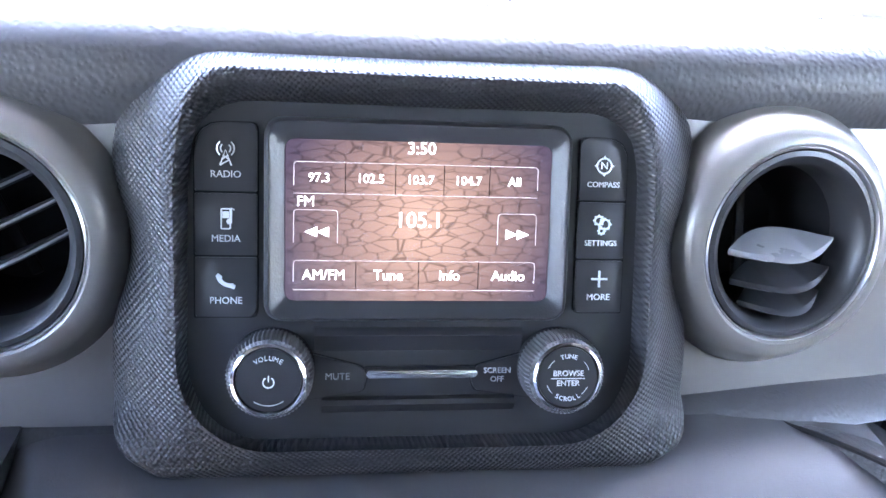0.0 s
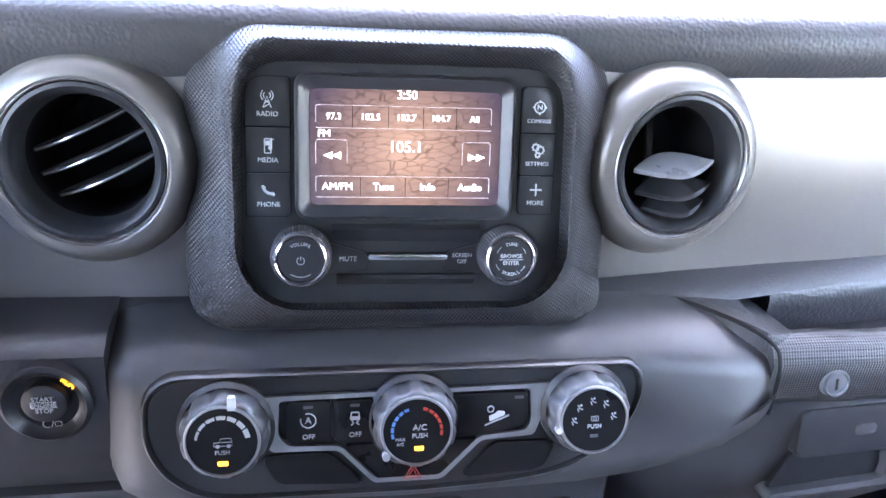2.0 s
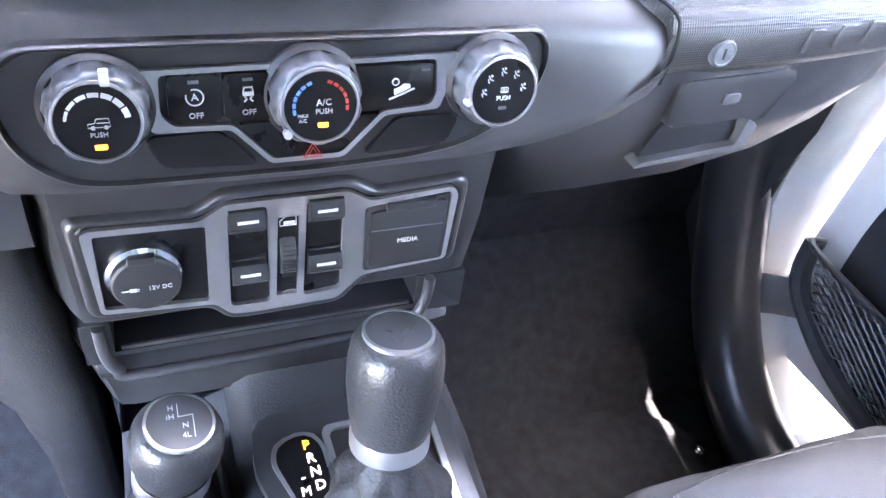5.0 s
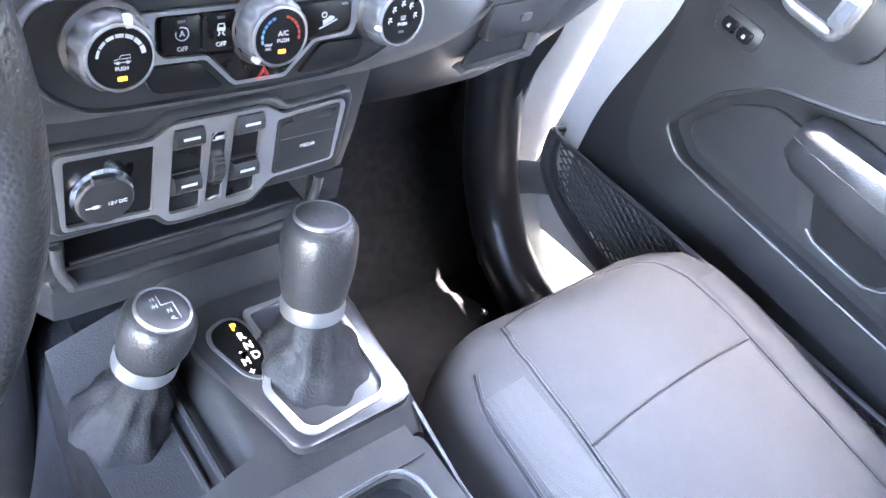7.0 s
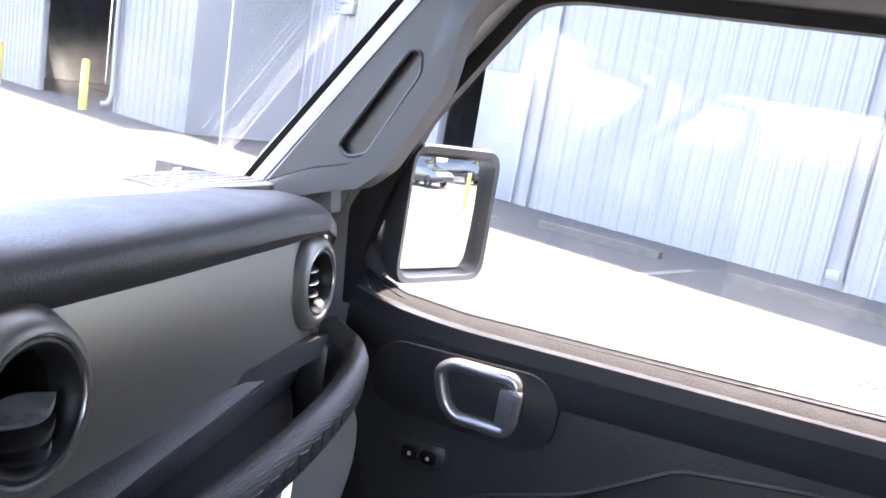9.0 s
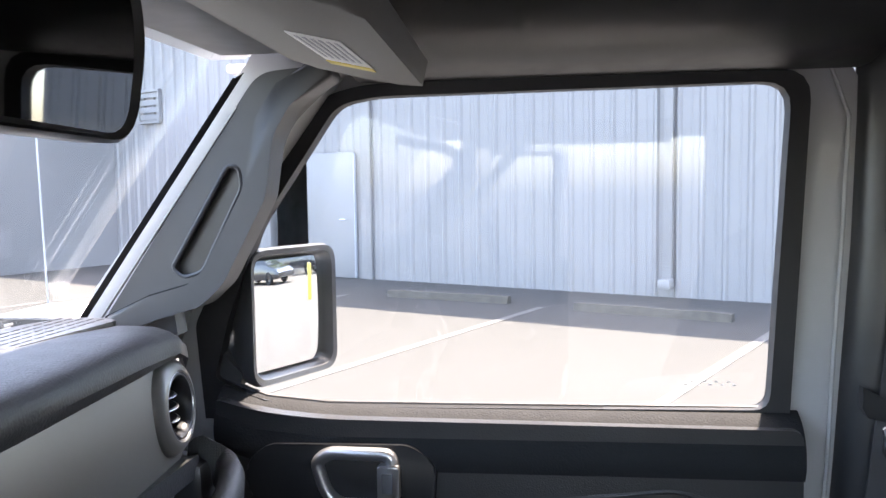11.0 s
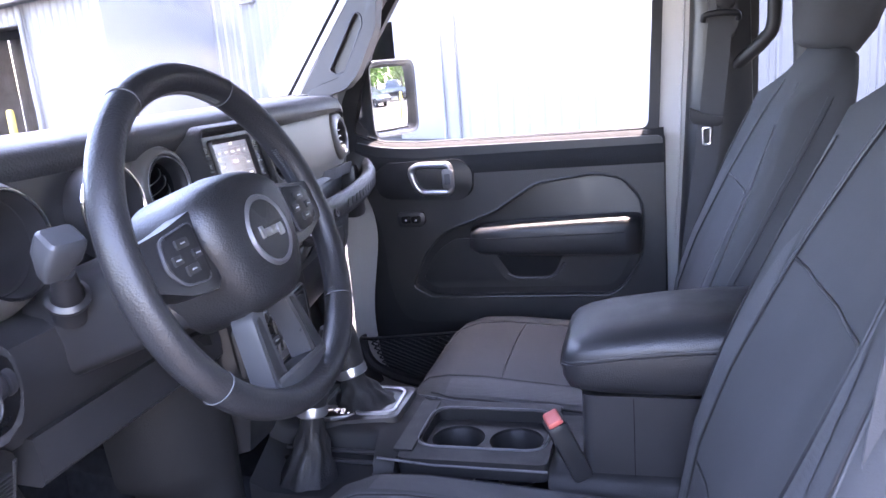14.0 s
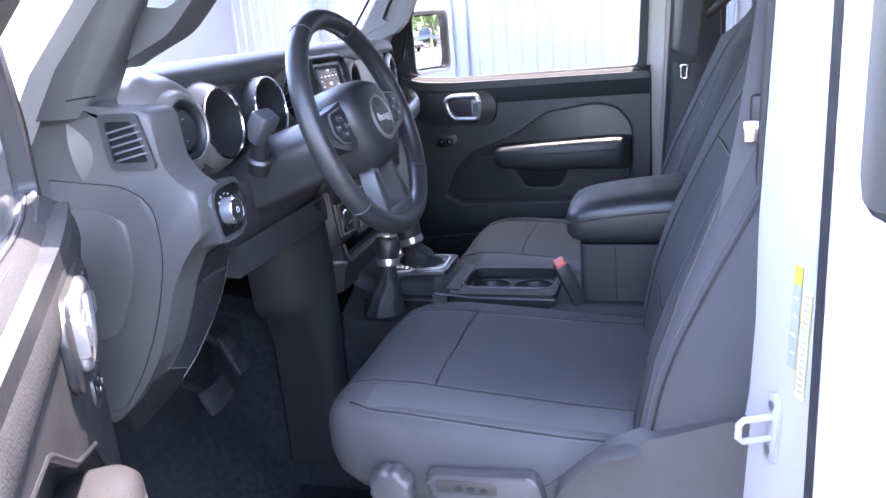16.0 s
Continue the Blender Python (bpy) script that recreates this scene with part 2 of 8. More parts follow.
M_PAD = material("grained_soft_dash", (0.036, 0.036, 0.038), 0.48, bump=0.4, bump_scale=420, kind="cells", vary=0.08, rvary=0.05, spec=0.42)
M_PLASTIC = material("black_plastic", (0.025, 0.025, 0.0268), 0.33, bump=0.12, bump_scale=900, vary=0.08, rvary=0.05, spec=0.6)
M_DARK = material("matt_black_plastic", (0.018, 0.0183, 0.02), 0.42, bump=0.05, bump_scale=900, rvary=0.05, spec=0.35)
# for vents and joints; also paints the shade inside latch and pull cup
M_VOID = material("vent_joint_and_shade_black", (0.006, 0.006, 0.007), 0.7, spec=0.2)
M_GLOSS = material("gloss_black", (0.007, 0.007, 0.008), 0.3, rvary=0.05, spec=0.22)
M_FACE = material("radio_face", (0.017, 0.0172, 0.0185), 0.38, rvary=0.05, vary=0.06, spec=0.45, bump=0.04, bump_scale=1500)
M_FASCIA = material("satin_grey_fascia", (0.16, 0.151, 0.139), 0.36, metal=0.35, vary=0.02, scale=8, rvary=0.01, bump=0.03, bump_scale=1400)
M_BEZEL = material("dotted_black_bezel", (0.018, 0.0182, 0.0195), 0.36, bump=0.8, bump_scale=560, kind="studs", vary=0.04, rvary=0.03, spec=0.35)
M_STUDS = material("studded_black_plastic", (0.03, 0.0303, 0.032), 0.38, bump=0.7, bump_scale=560, kind="dots", vary=0.04, rvary=0.03, spec=0.45)
M_CONSOLE = material("grained_console_plastic", (0.013, 0.0132, 0.0142), 0.55, bump=0.3, bump_scale=700, kind="cells", vary=0.1, spec=0.25)
M_DOOR = material("grained_door_vinyl", (0.018, 0.0183, 0.0195), 0.42, bump=0.4, bump_scale=520, kind="cells", vary=0.1, rvary=0.05, spec=0.55)
M_BELTLINE = material("coarse_grained_door_top", (0.017, 0.0173, 0.0183), 0.8, bump=0.6, bump_scale=380, kind="cells", vary=0.1, rvary=0.06, spec=0.2)
M_BOLSTER = material("satin_dash_bolster", (0.038, 0.038, 0.0405), 0.5, bump=0.1, bump_scale=900, vary=0.07, scale=18, rvary=0.06, spec=0.6)
M_RUBBER = material("soft_black_rubber", (0.014, 0.014, 0.016), 0.55, bump=0.1)
M_CHROME = material("chrome", (0.75, 0.76, 0.78), 0.14, metal=1.0, vary=0.05, rvary=0.05)
M_SILVER = material("satin_silver", (0.42, 0.42, 0.43), 0.29, metal=0.85, vary=0.015, rvary=0.015)
M_GREYPL = material("grey_knob_plastic", (0.085, 0.088, 0.096), 0.34, vary=0.08, bump=0.05, bump_scale=1200)
M_KNOB = material("scuffed_grey_knob", (0.06, 0.063, 0.069), 0.32, vary=0.06, rvary=0.04, bump=0.06, bump_scale=900)
M_SPOKE = material("satin_grey_trim", (0.07, 0.07, 0.072), 0.4, metal=0.2, vary=0.03)
M_GRIP = material("dark_ridged_grip", (0.05, 0.051, 0.054), 0.35, vary=0.06)
M_WHITE = material("white_marking", (0.5, 0.51, 0.53), 0.5, vary=0.03)
M_REDMARK = material("red_marking", (0.55, 0.05, 0.03), 0.5, vary=0.03)
M_BLUEMARK = material("blue_marking", (0.1, 0.28, 0.7), 0.5, vary=0.03)
M_AMBER = glow("amber_lamp", (1.0, 0.42, 0.03), 0.05)
M_LEATHER = material("black_leather", (0.02, 0.02, 0.0215), 0.38, bump=0.4, bump_scale=560, kind="cells", vary=0.06, rvary=0.05)
M_GAITER = material("dull_black_gaiter_leather", (0.014, 0.014, 0.0155), 0.58, bump=0.5, bump_scale=420, kind="cells", vary=0.1, spec=0.3)
M_CLOTH = material("dark_grey_seat_cloth", (0.05, 0.051, 0.0535), 0.85, bump=0.6, bump_scale=1000, vary=0.16, scale=7, spec=0.3)
M_CLOTH2 = material("grey_mesh_cloth", (0.053, 0.054, 0.057), 0.8, bump=0.9, bump_scale=420, kind="dots", vary=0.1, scale=9)
M_THREAD = material("grey_thread", (0.07, 0.072, 0.077), 0.8)
M_CARPET = material("black_carpet", (0.016, 0.0172, 0.0205), 0.97, bump=1.0, bump_scale=600, vary=0.35, scale=60, spec=0.08)
M_PAINT = material("white_car_paint", (0.39, 0.386, 0.384), 0.3, vary=0.004, coat=0.3, rvary=0.005)
M_LINER = material("grey_headliner", (0.16, 0.157, 0.15), 0.9, bump=0.4, bump_scale=900, vary=0.06)
M_TRIM = material("black_pillar_trim", (0.045, 0.0455, 0.048), 0.42, bump=0.12, bump_scale=700, vary=0.06, rvary=0.03)
# paler copy of the trim plastic; daylight from the open door is in its colour
M_TRIM_LIT = material("lit_copy_hard_plastic", (0.062, 0.0612, 0.0605), 0.48, bump=0.2, bump_scale=800, kind="cells", vary=0.1, scale=14, rvary=0.06)
M_BELT = material("black_webbing", (0.05, 0.05, 0.053), 0.65, bump=0.6, bump_scale=900)
M_RED = material("red_button", (0.5, 0.09, 0.07), 0.45)
M_YELLOW = material("yellow_paint", (0.5, 0.38, 0.06), 0.5, vary=0.08, scale=12)
M_PAPER = material("white_label", (0.6, 0.6, 0.6), 0.55, vary=0.03)
M_GREYLBL = material("grey_label", (0.3, 0.32, 0.35), 0.5, vary=0.06)
M_MIRROR = material("mirror_silver", (0.9, 0.91, 0.91), 0.01, metal=1.0, vary=0.0, rvary=0.0)
M_GLASS = glass("clear_glass")
# mirror colour darkened in place of the dim cabin it would reflect
M_DARKENED = material("darkened_mirror", (0.12, 0.125, 0.13), 0.02, metal=1.0, vary=0.0, rvary=0.0)

# ---------------------------------------------------------------- outside: ground, building, parked cars, trees
def ground_material():
    m = material("pale_asphalt", (0.0375, 0.0362, 0.0335), 0.9, bump=0.8, bump_scale=90, vary=0.16, scale=1.1)
    return m


M_ASPHALT = ground_material()
M_SIDING = material("white_metal_siding", (0.205, 0.202, 0.205), 0.5, vary=0.04, scale=1.5)
M_CONCRETE = material("weathered_concrete", (0.066, 0.06, 0.05), 0.9, bump=0.8, bump_scale=60, vary=0.25, scale=9)
M_LINE = material("worn_white_paint", (0.095, 0.092, 0.087), 0.8, vary=0.25, scale=20)
M_BAY = material("dim_interior_wall", (0.2, 0.205, 0.215), 0.8, vary=0.25, scale=3)
M_TANK = material("blue_enamel", (0.05, 0.2, 0.45), 0.4)
M_CARBLACK = material("black_car_paint", (0.012, 0.013, 0.016), 0.2, coat=0.8, vary=0.05)
M_CARGREY = material("pale_car_paint", (0.4, 0.41, 0.41), 0.25, coat=0.8, vary=0.03)
M_TYRE = material("tyre_rubber", (0.015, 0.015, 0.016), 0.85, bump=0.3)
M_CARGLASS = material("dark_car_glass", (0.01, 0.012, 0.014), 0.06, vary=0.0)
M_LEAF = material("sunlit_leaves", (0.1, 0.17, 0.035), 0.6, vary=0.5, scale=2.0)
M_BARK = material("bark", (0.12, 0.09, 0.07), 0.9, bump=1.0, bump_scale=40)

bm = bmesh.new()
bmesh.ops.create_grid(bm, x_segments=40, y_segments=40, size=400)
solid("ground", bm, M_ASPHALT, "pale sun-bleached asphalt of a parking lot", "ground", kind="structure")

# building frame: x along the wall (away to the front), y up, z out of the wall to the lot
WA = radians(23.0)
BW = frame_of((11.38, 0.0, 0.0), (math.sin(WA), math.cos(WA), 0), (0, 0, 1))
# with x along the wall and y up, z points away from the lot side; outward is -z
if (BW.to_3x3() @ Vector((0, 0, 1))).x > 0:
    OUT = -1.0
else:
    OUT = 1.0


def wall_panel(s0, s1, z0, z1, step=0.305, d=0.0, name="wall"):
    """Ribbed metal siding between s0 and s1 along the wall."""
    prof = []
    s = s0
    while s < s1 - 1e-6:
        e = min(s + step, s1)
        w = e - s
        prof += [(s, 0.0), (s + w * 0.1, 0.038), (s + w * 0.2, 0.038), (s + w * 0.3, 0.0), (s + w * 0.52, 0.0), (s + w * 0.55, 0.006), (s + w * 0.6, 0.006), (s + w * 0.63, 0.0)]
        s = e
    prof.append((s1, 0.0))
    b = bmesh.new()
    lo = [b.verts.new((a, z0, OUT * (d + h))) for a, h in prof]
    hi = [b.verts.new((a, z1, OUT * (d + h))) for a, h in prof]
    for i in range(len(prof) - 1):
        b.faces.new((lo[i], lo[i + 1], hi[i + 1], hi[i]))
    bl = [b.verts.new((a, z, OUT * (d - 0.12))) for a, z in ((s0, z0), (s1, z0), (s1, z1), (s0, z1))]
    b.faces.new(bl)
    b.faces.new([lo[0], hi[0], bl[3], bl[0]])
    b.faces.new([lo[-1], hi[-1], bl[2], bl[1]])
    b.faces.new([*hi, bl[2], bl[3]])
    return b


WALL_H = 8.4
bld = thing("warehouse", (11.38, 0, 0), "white metal-sided warehouse with ribbed walls", "building")
DOOR0, DOOR1 = 3.62, 4.62
part("wall", wall_panel(-5.5, DOOR0, 0, WALL_H), M_SIDING, bld, m=BW, angle=20)
part("wall", wall_panel(DOOR0, DOOR1 + 0.9, 2.15, WALL_H), M_SIDING, bld, m=BW, angle=20)
part("wall", wall_panel(DOOR1 + 0.9, 10.0, 0, WALL_H), M_SIDING, bld, m=BW, angle=20)
part("wall", wall_panel(10.0, 26, 3.3, WALL_H), M_SIDING, bld, m=BW, angle=20)
# roof is out of view; its overhang is added to shape the lot's shadow
rf = box(32, 0.25, 14.7, (10.5, WALL_H + 0.1, -OUT * 6.55), 0.03)
part("roof", rf, M_SIDING, bld, m=BW)
part("rear_wall", box(32, WALL_H, 0.2, (10.5, WALL_H / 2, -OUT * 13.5)), M_SIDING, bld, m=BW)
part("end_wall", box(0.2, WALL_H, 13.4, (-5.4, WALL_H / 2, -OUT * 6.8)), M_SIDING, bld, m=BW)
part("dim_room", join(box(6, 3, 0.1, (5, 1.5, -OUT * 4)), box(0.1, 3, 4, (8.0, 1.5, -OUT * 2.1)), box(0.1, 3, 4, (2.0, 1.5, -OUT * 2.1)), box(6, 0.1, 4, (5, 3.0, -OUT * 2.1))), M_BAY, bld, m=BW)
part("floor_slab", box(30, 0.02, 13, (10.5, 0.012, -OUT * 6.7)), M_CONCRETE, bld, m=BW)
# door leaf, swung open against the jamb
part("door", box(1.02, 2.13, 0.05, (DOOR0 + 0.49, 1.075, OUT * 0.05), 0.004), M_SIDING, bld, "white steel door standing open", m=BW)
part("door_frame", box(0.06, 2.15, 0.12, (DOOR1 + 0.9, 1.07, OUT * 0.04), 0.004), M_SIDING, bld, m=BW)
part("door_edge", box(0.02, 2.1, 0.06, (DOOR0 - 0.035, 1.06, OUT * 0.06), 0.004), M_GREYLBL, bld, m=BW)
part("door_handle", tube([(DOOR0 + 0.12, 1.0, OUT * 0.09), (DOOR0 + 0.12, 1.0, OUT * 0.14), (DOOR0 + 0.24, 1.0, OUT * 0.14)], 0.012, 8), M_CHROME, bld, m=BW)
# downspout with its splash shoe
ds = join(box(0.12, 8.1, 0.09, (-1.68, 4.25, OUT * 0.07), 0.01), box(0.16, 0.12, 0.24, (-1.68, 0.2, OUT * 0.17), 0.01))
part("downspout", ds, M_SIDING, bld, m=BW)
part("corner_trim", box(0.1, WALL_H, 0.06, (3.3, WALL_H / 2, OUT * 0.05), 0.005), M_SIDING, bld, m=BW)
# louvred vent high on the wall
part("vent_frame", join(*[box(0.62, 0.05, 0.08, (8.7, z, OUT * 0.06)) for z in (2.9, 3.52)], *[box(0.05, 0.6, 0.08, (x, 3.21, OUT * 0.06)) for x in (8.4, 9.0)]), M_SIDING, bld, m=BW)
for i in range(4):
    part("vent_slat", box(0.58, 0.1, 0.012, (8.7, 3.0 + i * 0.145, OUT * 0.06)), M_SIDING, bld, m=BW @ T(0, 0) @ Matrix.Rotation(0, 4, "X"))
# lean-to bay that stands out from the wall, with a wide opening
D0 = 2.6
part("lean_to_wall", wall_panel(10.0, 13.2, 0, 3.3, d=D0), M_SIDING, bld, m=BW, angle=20)
part("lean_to_lintel", wall_panel(13.2, 17.6, 2.9, 3.3, d=D0), M_SIDING, bld, m=BW, angle=20)
part("lean_to_wall", wall_panel(17.6, 24.0, 0, 3.3, d=D0), M_SIDING, bld, m=BW, angle=20)
part("lean_to_side", box(0.12, 3.3, D0, (10.0, 1.65, OUT * D0 / 2)), M_SIDING, bld, m=BW)
part("lean_to_roof", box(14.4, 0.1, D0 + 0.5, (17.0, 3.42, OUT * (D0 / 2 + 0.15)), 0.02), M_SIDING, bld, m=BW)
part("gutter", box(14.4, 0.14, 0.12, (17.0, 3.36, OUT * (D0 + 0.42)), 0.02), M_SIDING, bld, m=BW)
part("bay_back", join(box(14, 3.3, 0.1, (17, 1.65, -OUT * 2.0)), box(0.1, 3.3, 4.4, (24, 1.65, OUT * 0.3)), box(0.1, 3.3, 2.0, (10.1, 1.65, -OUT * 1.0)), box(14, 0.08, 2.0, (17, 3.25, -OUT * 1.0))), M_BAY, bld, m=BW)
pipe = smooth_path([(13.05, 3.2, OUT * (D0 + 0.12)), (13.05, 1.6, OUT * (D0 + 0.12)), (13.05, 0.35, OUT * (D0 + 0.12)), (13.15, 0.15, OUT * (D0 + 0.3))], 5)
part("drainpipe", tube(pipe, 0.06, 10), M_SIDING, bld, m=BW)


def bollard(s, out):
    b = lathe([(0.0, 0), (0.085, 0), (0.085, 1.02), (0.07, 1.07), (0.0, 1.09)], 20)
    p = BW @ Vector((s, 0, OUT * out))
    return solid("bollard", b, M_YELLOW, "yellow painted steel bollard beside the bay", "bollard", Matrix.Translation(p), group="bollards")


bollard(13.0, D0 + 0.75)
bollard(17.9, D0 + 0.9)
tk = thing("air_compressor", BW @ Vector((14.4, 0, OUT * 0.8)), "blue compressor tank inside the dim bay", "compressor")
part("tank", tube([(13.6, 0.75, OUT * 0.8), (13.66, 0.75, OUT * 0.8), (15.1, 0.75, OUT * 0.8), (15.16, 0.75, OUT * 0.8)], [0.3, 0.4, 0.4, 0.3], 20), M_TANK, tk, m=BW)
part("motor", box(0.6, 0.5, 0.5, (14.3, 1.4, OUT * 0.8), 0.06), M_DARK, tk, m=BW)
for x in (13.8, 14.9):
    part("foot", box(0.12, 0.38, 0.5, (x, 0.2, OUT * 0.8)), M_TANK, tk, m=BW)
    part("bracket", box(0.08, 0.25, 0.3, (14.3 + (x - 14.35) * 0.2, 1.14, OUT * 0.8)), M_DARK, tk, m=BW)


def wheel_stop(a, b):
    a, b = Vector(a), Vector(b)
    m = frame_of((a + b) / 2, b - a, (0, 0, 1))
    L = (b - a).length
    sec = [(-0.085, 0.0), (0.085, 0.0), (0.06, 0.1), (-0.06, 0.1)]
    lp = []
    rnd = random.Random(int(a.x * 97))
    for i in range(14):
        x = -L / 2 + L * i / 13
        k = 0.9 if i in (0, 13) else 1.0
        lp.append([(x, h * (k + rnd.uniform(-0.06, 0.03)), w * (k + rnd.uniform(-0.05, 0.05))) for w, h in sec])
    return solid("wheel_stop", loft(lp), M_CONCRETE, "weathered concrete wheel stop lying on the asphalt", "wheel stop", m, group="wheel stops")


wheel_stop((10.62, 2.3, 0), (10.05, 0.58, 0))
wheel_stop((9.55, -0.27, 0), (8.78, -1.97, 0))
wheel_stop((11.6, 4.9, 0), (10.95, 3.25, 0))


def stripe(a, b, w=0.1):
    a, b = Vector(a), Vector(b)
    m = frame_of((a + b) / 2 + Vector((0, 0, 0.004)), b - a, (0, 0, 1))
    return solid("parking_line", box((b - a).length, 0.004, w), M_LINE, "worn white parking line on the asphalt", "road marking", m, group="parking lines", kind="structure")


stripe((9.7, 0.15, 0), (4.9, 2.35, 0))
stripe((8.75, -2.55, 0), (3.6, 0.15, 0))
stripe((10.7, 2.95, 0), (5.8, 5.2, 0))
stripe((11.7, 6.2, 0), (4.8, 9.2, 0))


def parked_car(loc, yaw, kind, paint, label):
    """A plain road vehicle: body and cabin lofted along its length, with wheels and glass."""
    m = Matrix.Translation(loc) @ Matrix.Rotation(radians(yaw), 4, "Z")
    car = thing(kind, loc, label, "car")
    if kind == "sedan":
        L, W, prof = 4.7, 1.82, [(-2.35, 0.35, 0.75), (-2.2, 0.28, 0.98), (-1.3, 0.25, 1.02), (0.9, 0.25, 0.98), (2.0, 0.27, 0.82), (2.33, 0.35, 0.6)]
        cab = [(-1.7, 1.0, 0.62), (-0.9, 1.4, 0.52), (0.1, 1.44, 0.52), (1.15, 0.97, 0.62)]
    else:
        L, W, prof = 5.6, 1.98, [(-2.8, 0.5, 1.1), (-2.7, 0.48, 1.22), (0.0, 0.45, 1.2), (1.4, 0.45, 1.2), (2.6, 0.48, 1.12), (2.8, 0.55, 0.9)]
        cab = [(-0.95, 1.2, 0.8), (-0.75, 1.8, 0.68), (0.7, 1.86, 0.68), (1.5, 1.2, 0.78)]
    lp = []
    for x, z0, z1 in prof:
        h = W / 2
        lp.append([(x, -h * 0.93, z0), (x, h * 0.93, z0), (x, h, z0 * 0.5 + z1 * 0.5), (x, h * 0.9, z1), (x, -h * 0.9, z1), (x, -h, z0 * 0.5 + z1 * 0.5)])
    part("body", bevel(loft(lp), [], 0), paint, car, m=m, angle=30)
    lo = [[(x, -w - 0.12, zb), (x, w + 0.12, zb), (x, w, z), (x, -w, z)] for (x, z, w), zb in zip(cab, (cab[0][1] - 0.02, cab[0][1] - 0.05, cab[-1][1] - 0.05, cab[-1][1] - 0.03))]
    part("cabin", loft(lo), M_CARGLASS, car, m=m, angle=30)
    rf = [[(x, -w * 0.98, z + 0.0), (x, w * 0.98, z + 0.0), (x, w * 0.9, z + 0.05), (x, -w * 0.9, z + 0.05)] for x, z, w in cab[1:3]]
    part("roof", loft(rf), paint, car, m=m)
    r = 0.33 if kind == "sedan" else 0.4
    for x in (-L * 0.3, L * 0.3):
        for s in (-1, 1):
            wm = m @ T(x, s * (W / 2 - 0.1), r) @ Matrix.Rotation(radians(90 * s), 4, "X")
            wh = part("wheel", lathe([(r * 0.6, -0.1), (r * 0.95, -0.1), (r, -0.05), (r, 0.08), (r * 0.94, 0.115), (r * 0.66, 0.12), (r * 0.6, 0.08)], 28), M_TYRE, car, m=wm)
            part("rim", lathe([(0, 0.09), (r * 0.2, 0.1), (r * 0.25, 0.06), (r * 0.62, 0.1), (r * 0.62, 0.02), (0.0, 0.0)], 20), M_SILVER, wh, m=wm)
    for s in (-1, 1):
        part("headlight", box(0.08, 0.3, 0.12, (prof[-1][0] - 0.06, s * W * 0.36, prof[-1][2] + 0.0), 0.02), M_CHROME, car, m=m)
        part("tail_light", box(0.06, 0.26, 0.14, (prof[0][0] + 0.03, s * W * 0.38, prof[0][2] - 0.02), 0.02), M_RED, car, m=m)
    return car


def tree(loc, h, w, seed):
    rnd = random.Random(seed)
    t = thing("tree", loc, "broad leafy green tree beyond the parking lot", "tree", group="trees behind the lot")
    part("trunk", tube(smooth_path([(0, 0, 0), (0.1, 0.05, h * 0.25), (0.0, 0.1, h * 0.6)], 4), [0.22 - 0.015 * i for i in range(9)], 8), M_BARK, t, m=Matrix.Translation(loc))
    for i in range(5):
        a = i * 1.3 + rnd.random()
        part("limb", tube([(0, 0, h * 0.3 + i * 0.2), (math.cos(a) * w * 0.25, math.sin(a) * w * 0.25, h * 0.5), (math.cos(a) * w * 0.4, math.sin(a) * w * 0.4, h * 0.65)], [0.09, 0.06, 0.02], 6), M_BARK, t, m=Matrix.Translation(loc))
    b = bmesh.new()
    clumps = [(rnd.gauss(0, w * 0.26), rnd.gauss(0, w * 0.26), h * rnd.uniform(0.18, 0.98), rnd.uniform(0.3, 0.9)) for _ in range(75)]
    for cx, cy, cz, cr in clumps:
        for _ in range(60):
            d = Vector((rnd.gauss(0, 1), rnd.gauss(0, 1), rnd.gauss(0, 0.8))).normalized() * cr * rnd.uniform(0.5, 1.1)
            p = Vector((cx, cy, cz)) + d
            u = Vector((rnd.gauss(0, 1), rnd.gauss(0, 1), rnd.gauss(0, 1))).normalized()
            v = u.orthogonal().normalized()
            s = rnd.uniform(0.1, 0.26)
            b.faces.new([b.verts.new(p + q) for q in (u * s, v * s * 0.6, -u * s, -v * s * 0.6)])
    part("crown", b, M_LEAF, t, m=Matrix.Translation(loc))
    return t



# ---------------------------------------------------------------- cabin shell
FLOOR = 0.42
bm = bmesh.new()
for x0, x1, y0, y1, z in ((-0.72, 0.72, -1.1, 0.45, FLOOR),):
    bm = box(x1 - x0, y1 - y0, 0.05, ((x0 + x1) / 2, (y0 + y1) / 2, z - 0.025))
solid("cabin_floor", bm, M_CARPET, "black carpeted cabin floor", "floor", kind="structure")
solid("firewall", loft([[(x, 0.42, FLOOR), (x, 0.62, 0.62), (x, 0.66, 1.3), (x, 0.69, 1.3), (x, 0.69, 0.4)] for x in (-0.72, 0.72)]), M_CARPET, "black carpeted toe board under the dashboard", "wall", kind="structure")
solid("tunnel", loft([[(-0.17, y, FLOOR), (-0.13, y, h - 0.03), (-0.1, y, h), (0.1, y, h), (0.13, y, h - 0.03), (0.17, y, FLOOR)] for y, h in ((0.62, 0.86), (0.3, 0.82), (-1.0, 0.7))]), M_CARPET, "black carpeted transmission tunnel", "floor", kind="structure")
solid("ceiling", box(1.57, 1.92, 0.03, (0, -0.66, 1.735), 0.01), M_DARK, "dark hard-top ceiling panel", "ceiling", kind="structure")
# hidden strip added to keep a sun patch off the toe board
solid("sun_block_strip", box(1.5, 0.09, 0.06, (0, 0.628, 1.275), 0.01), M_DARK, "black strip added below the windscreen to block stray sun", "frame", kind="structure")
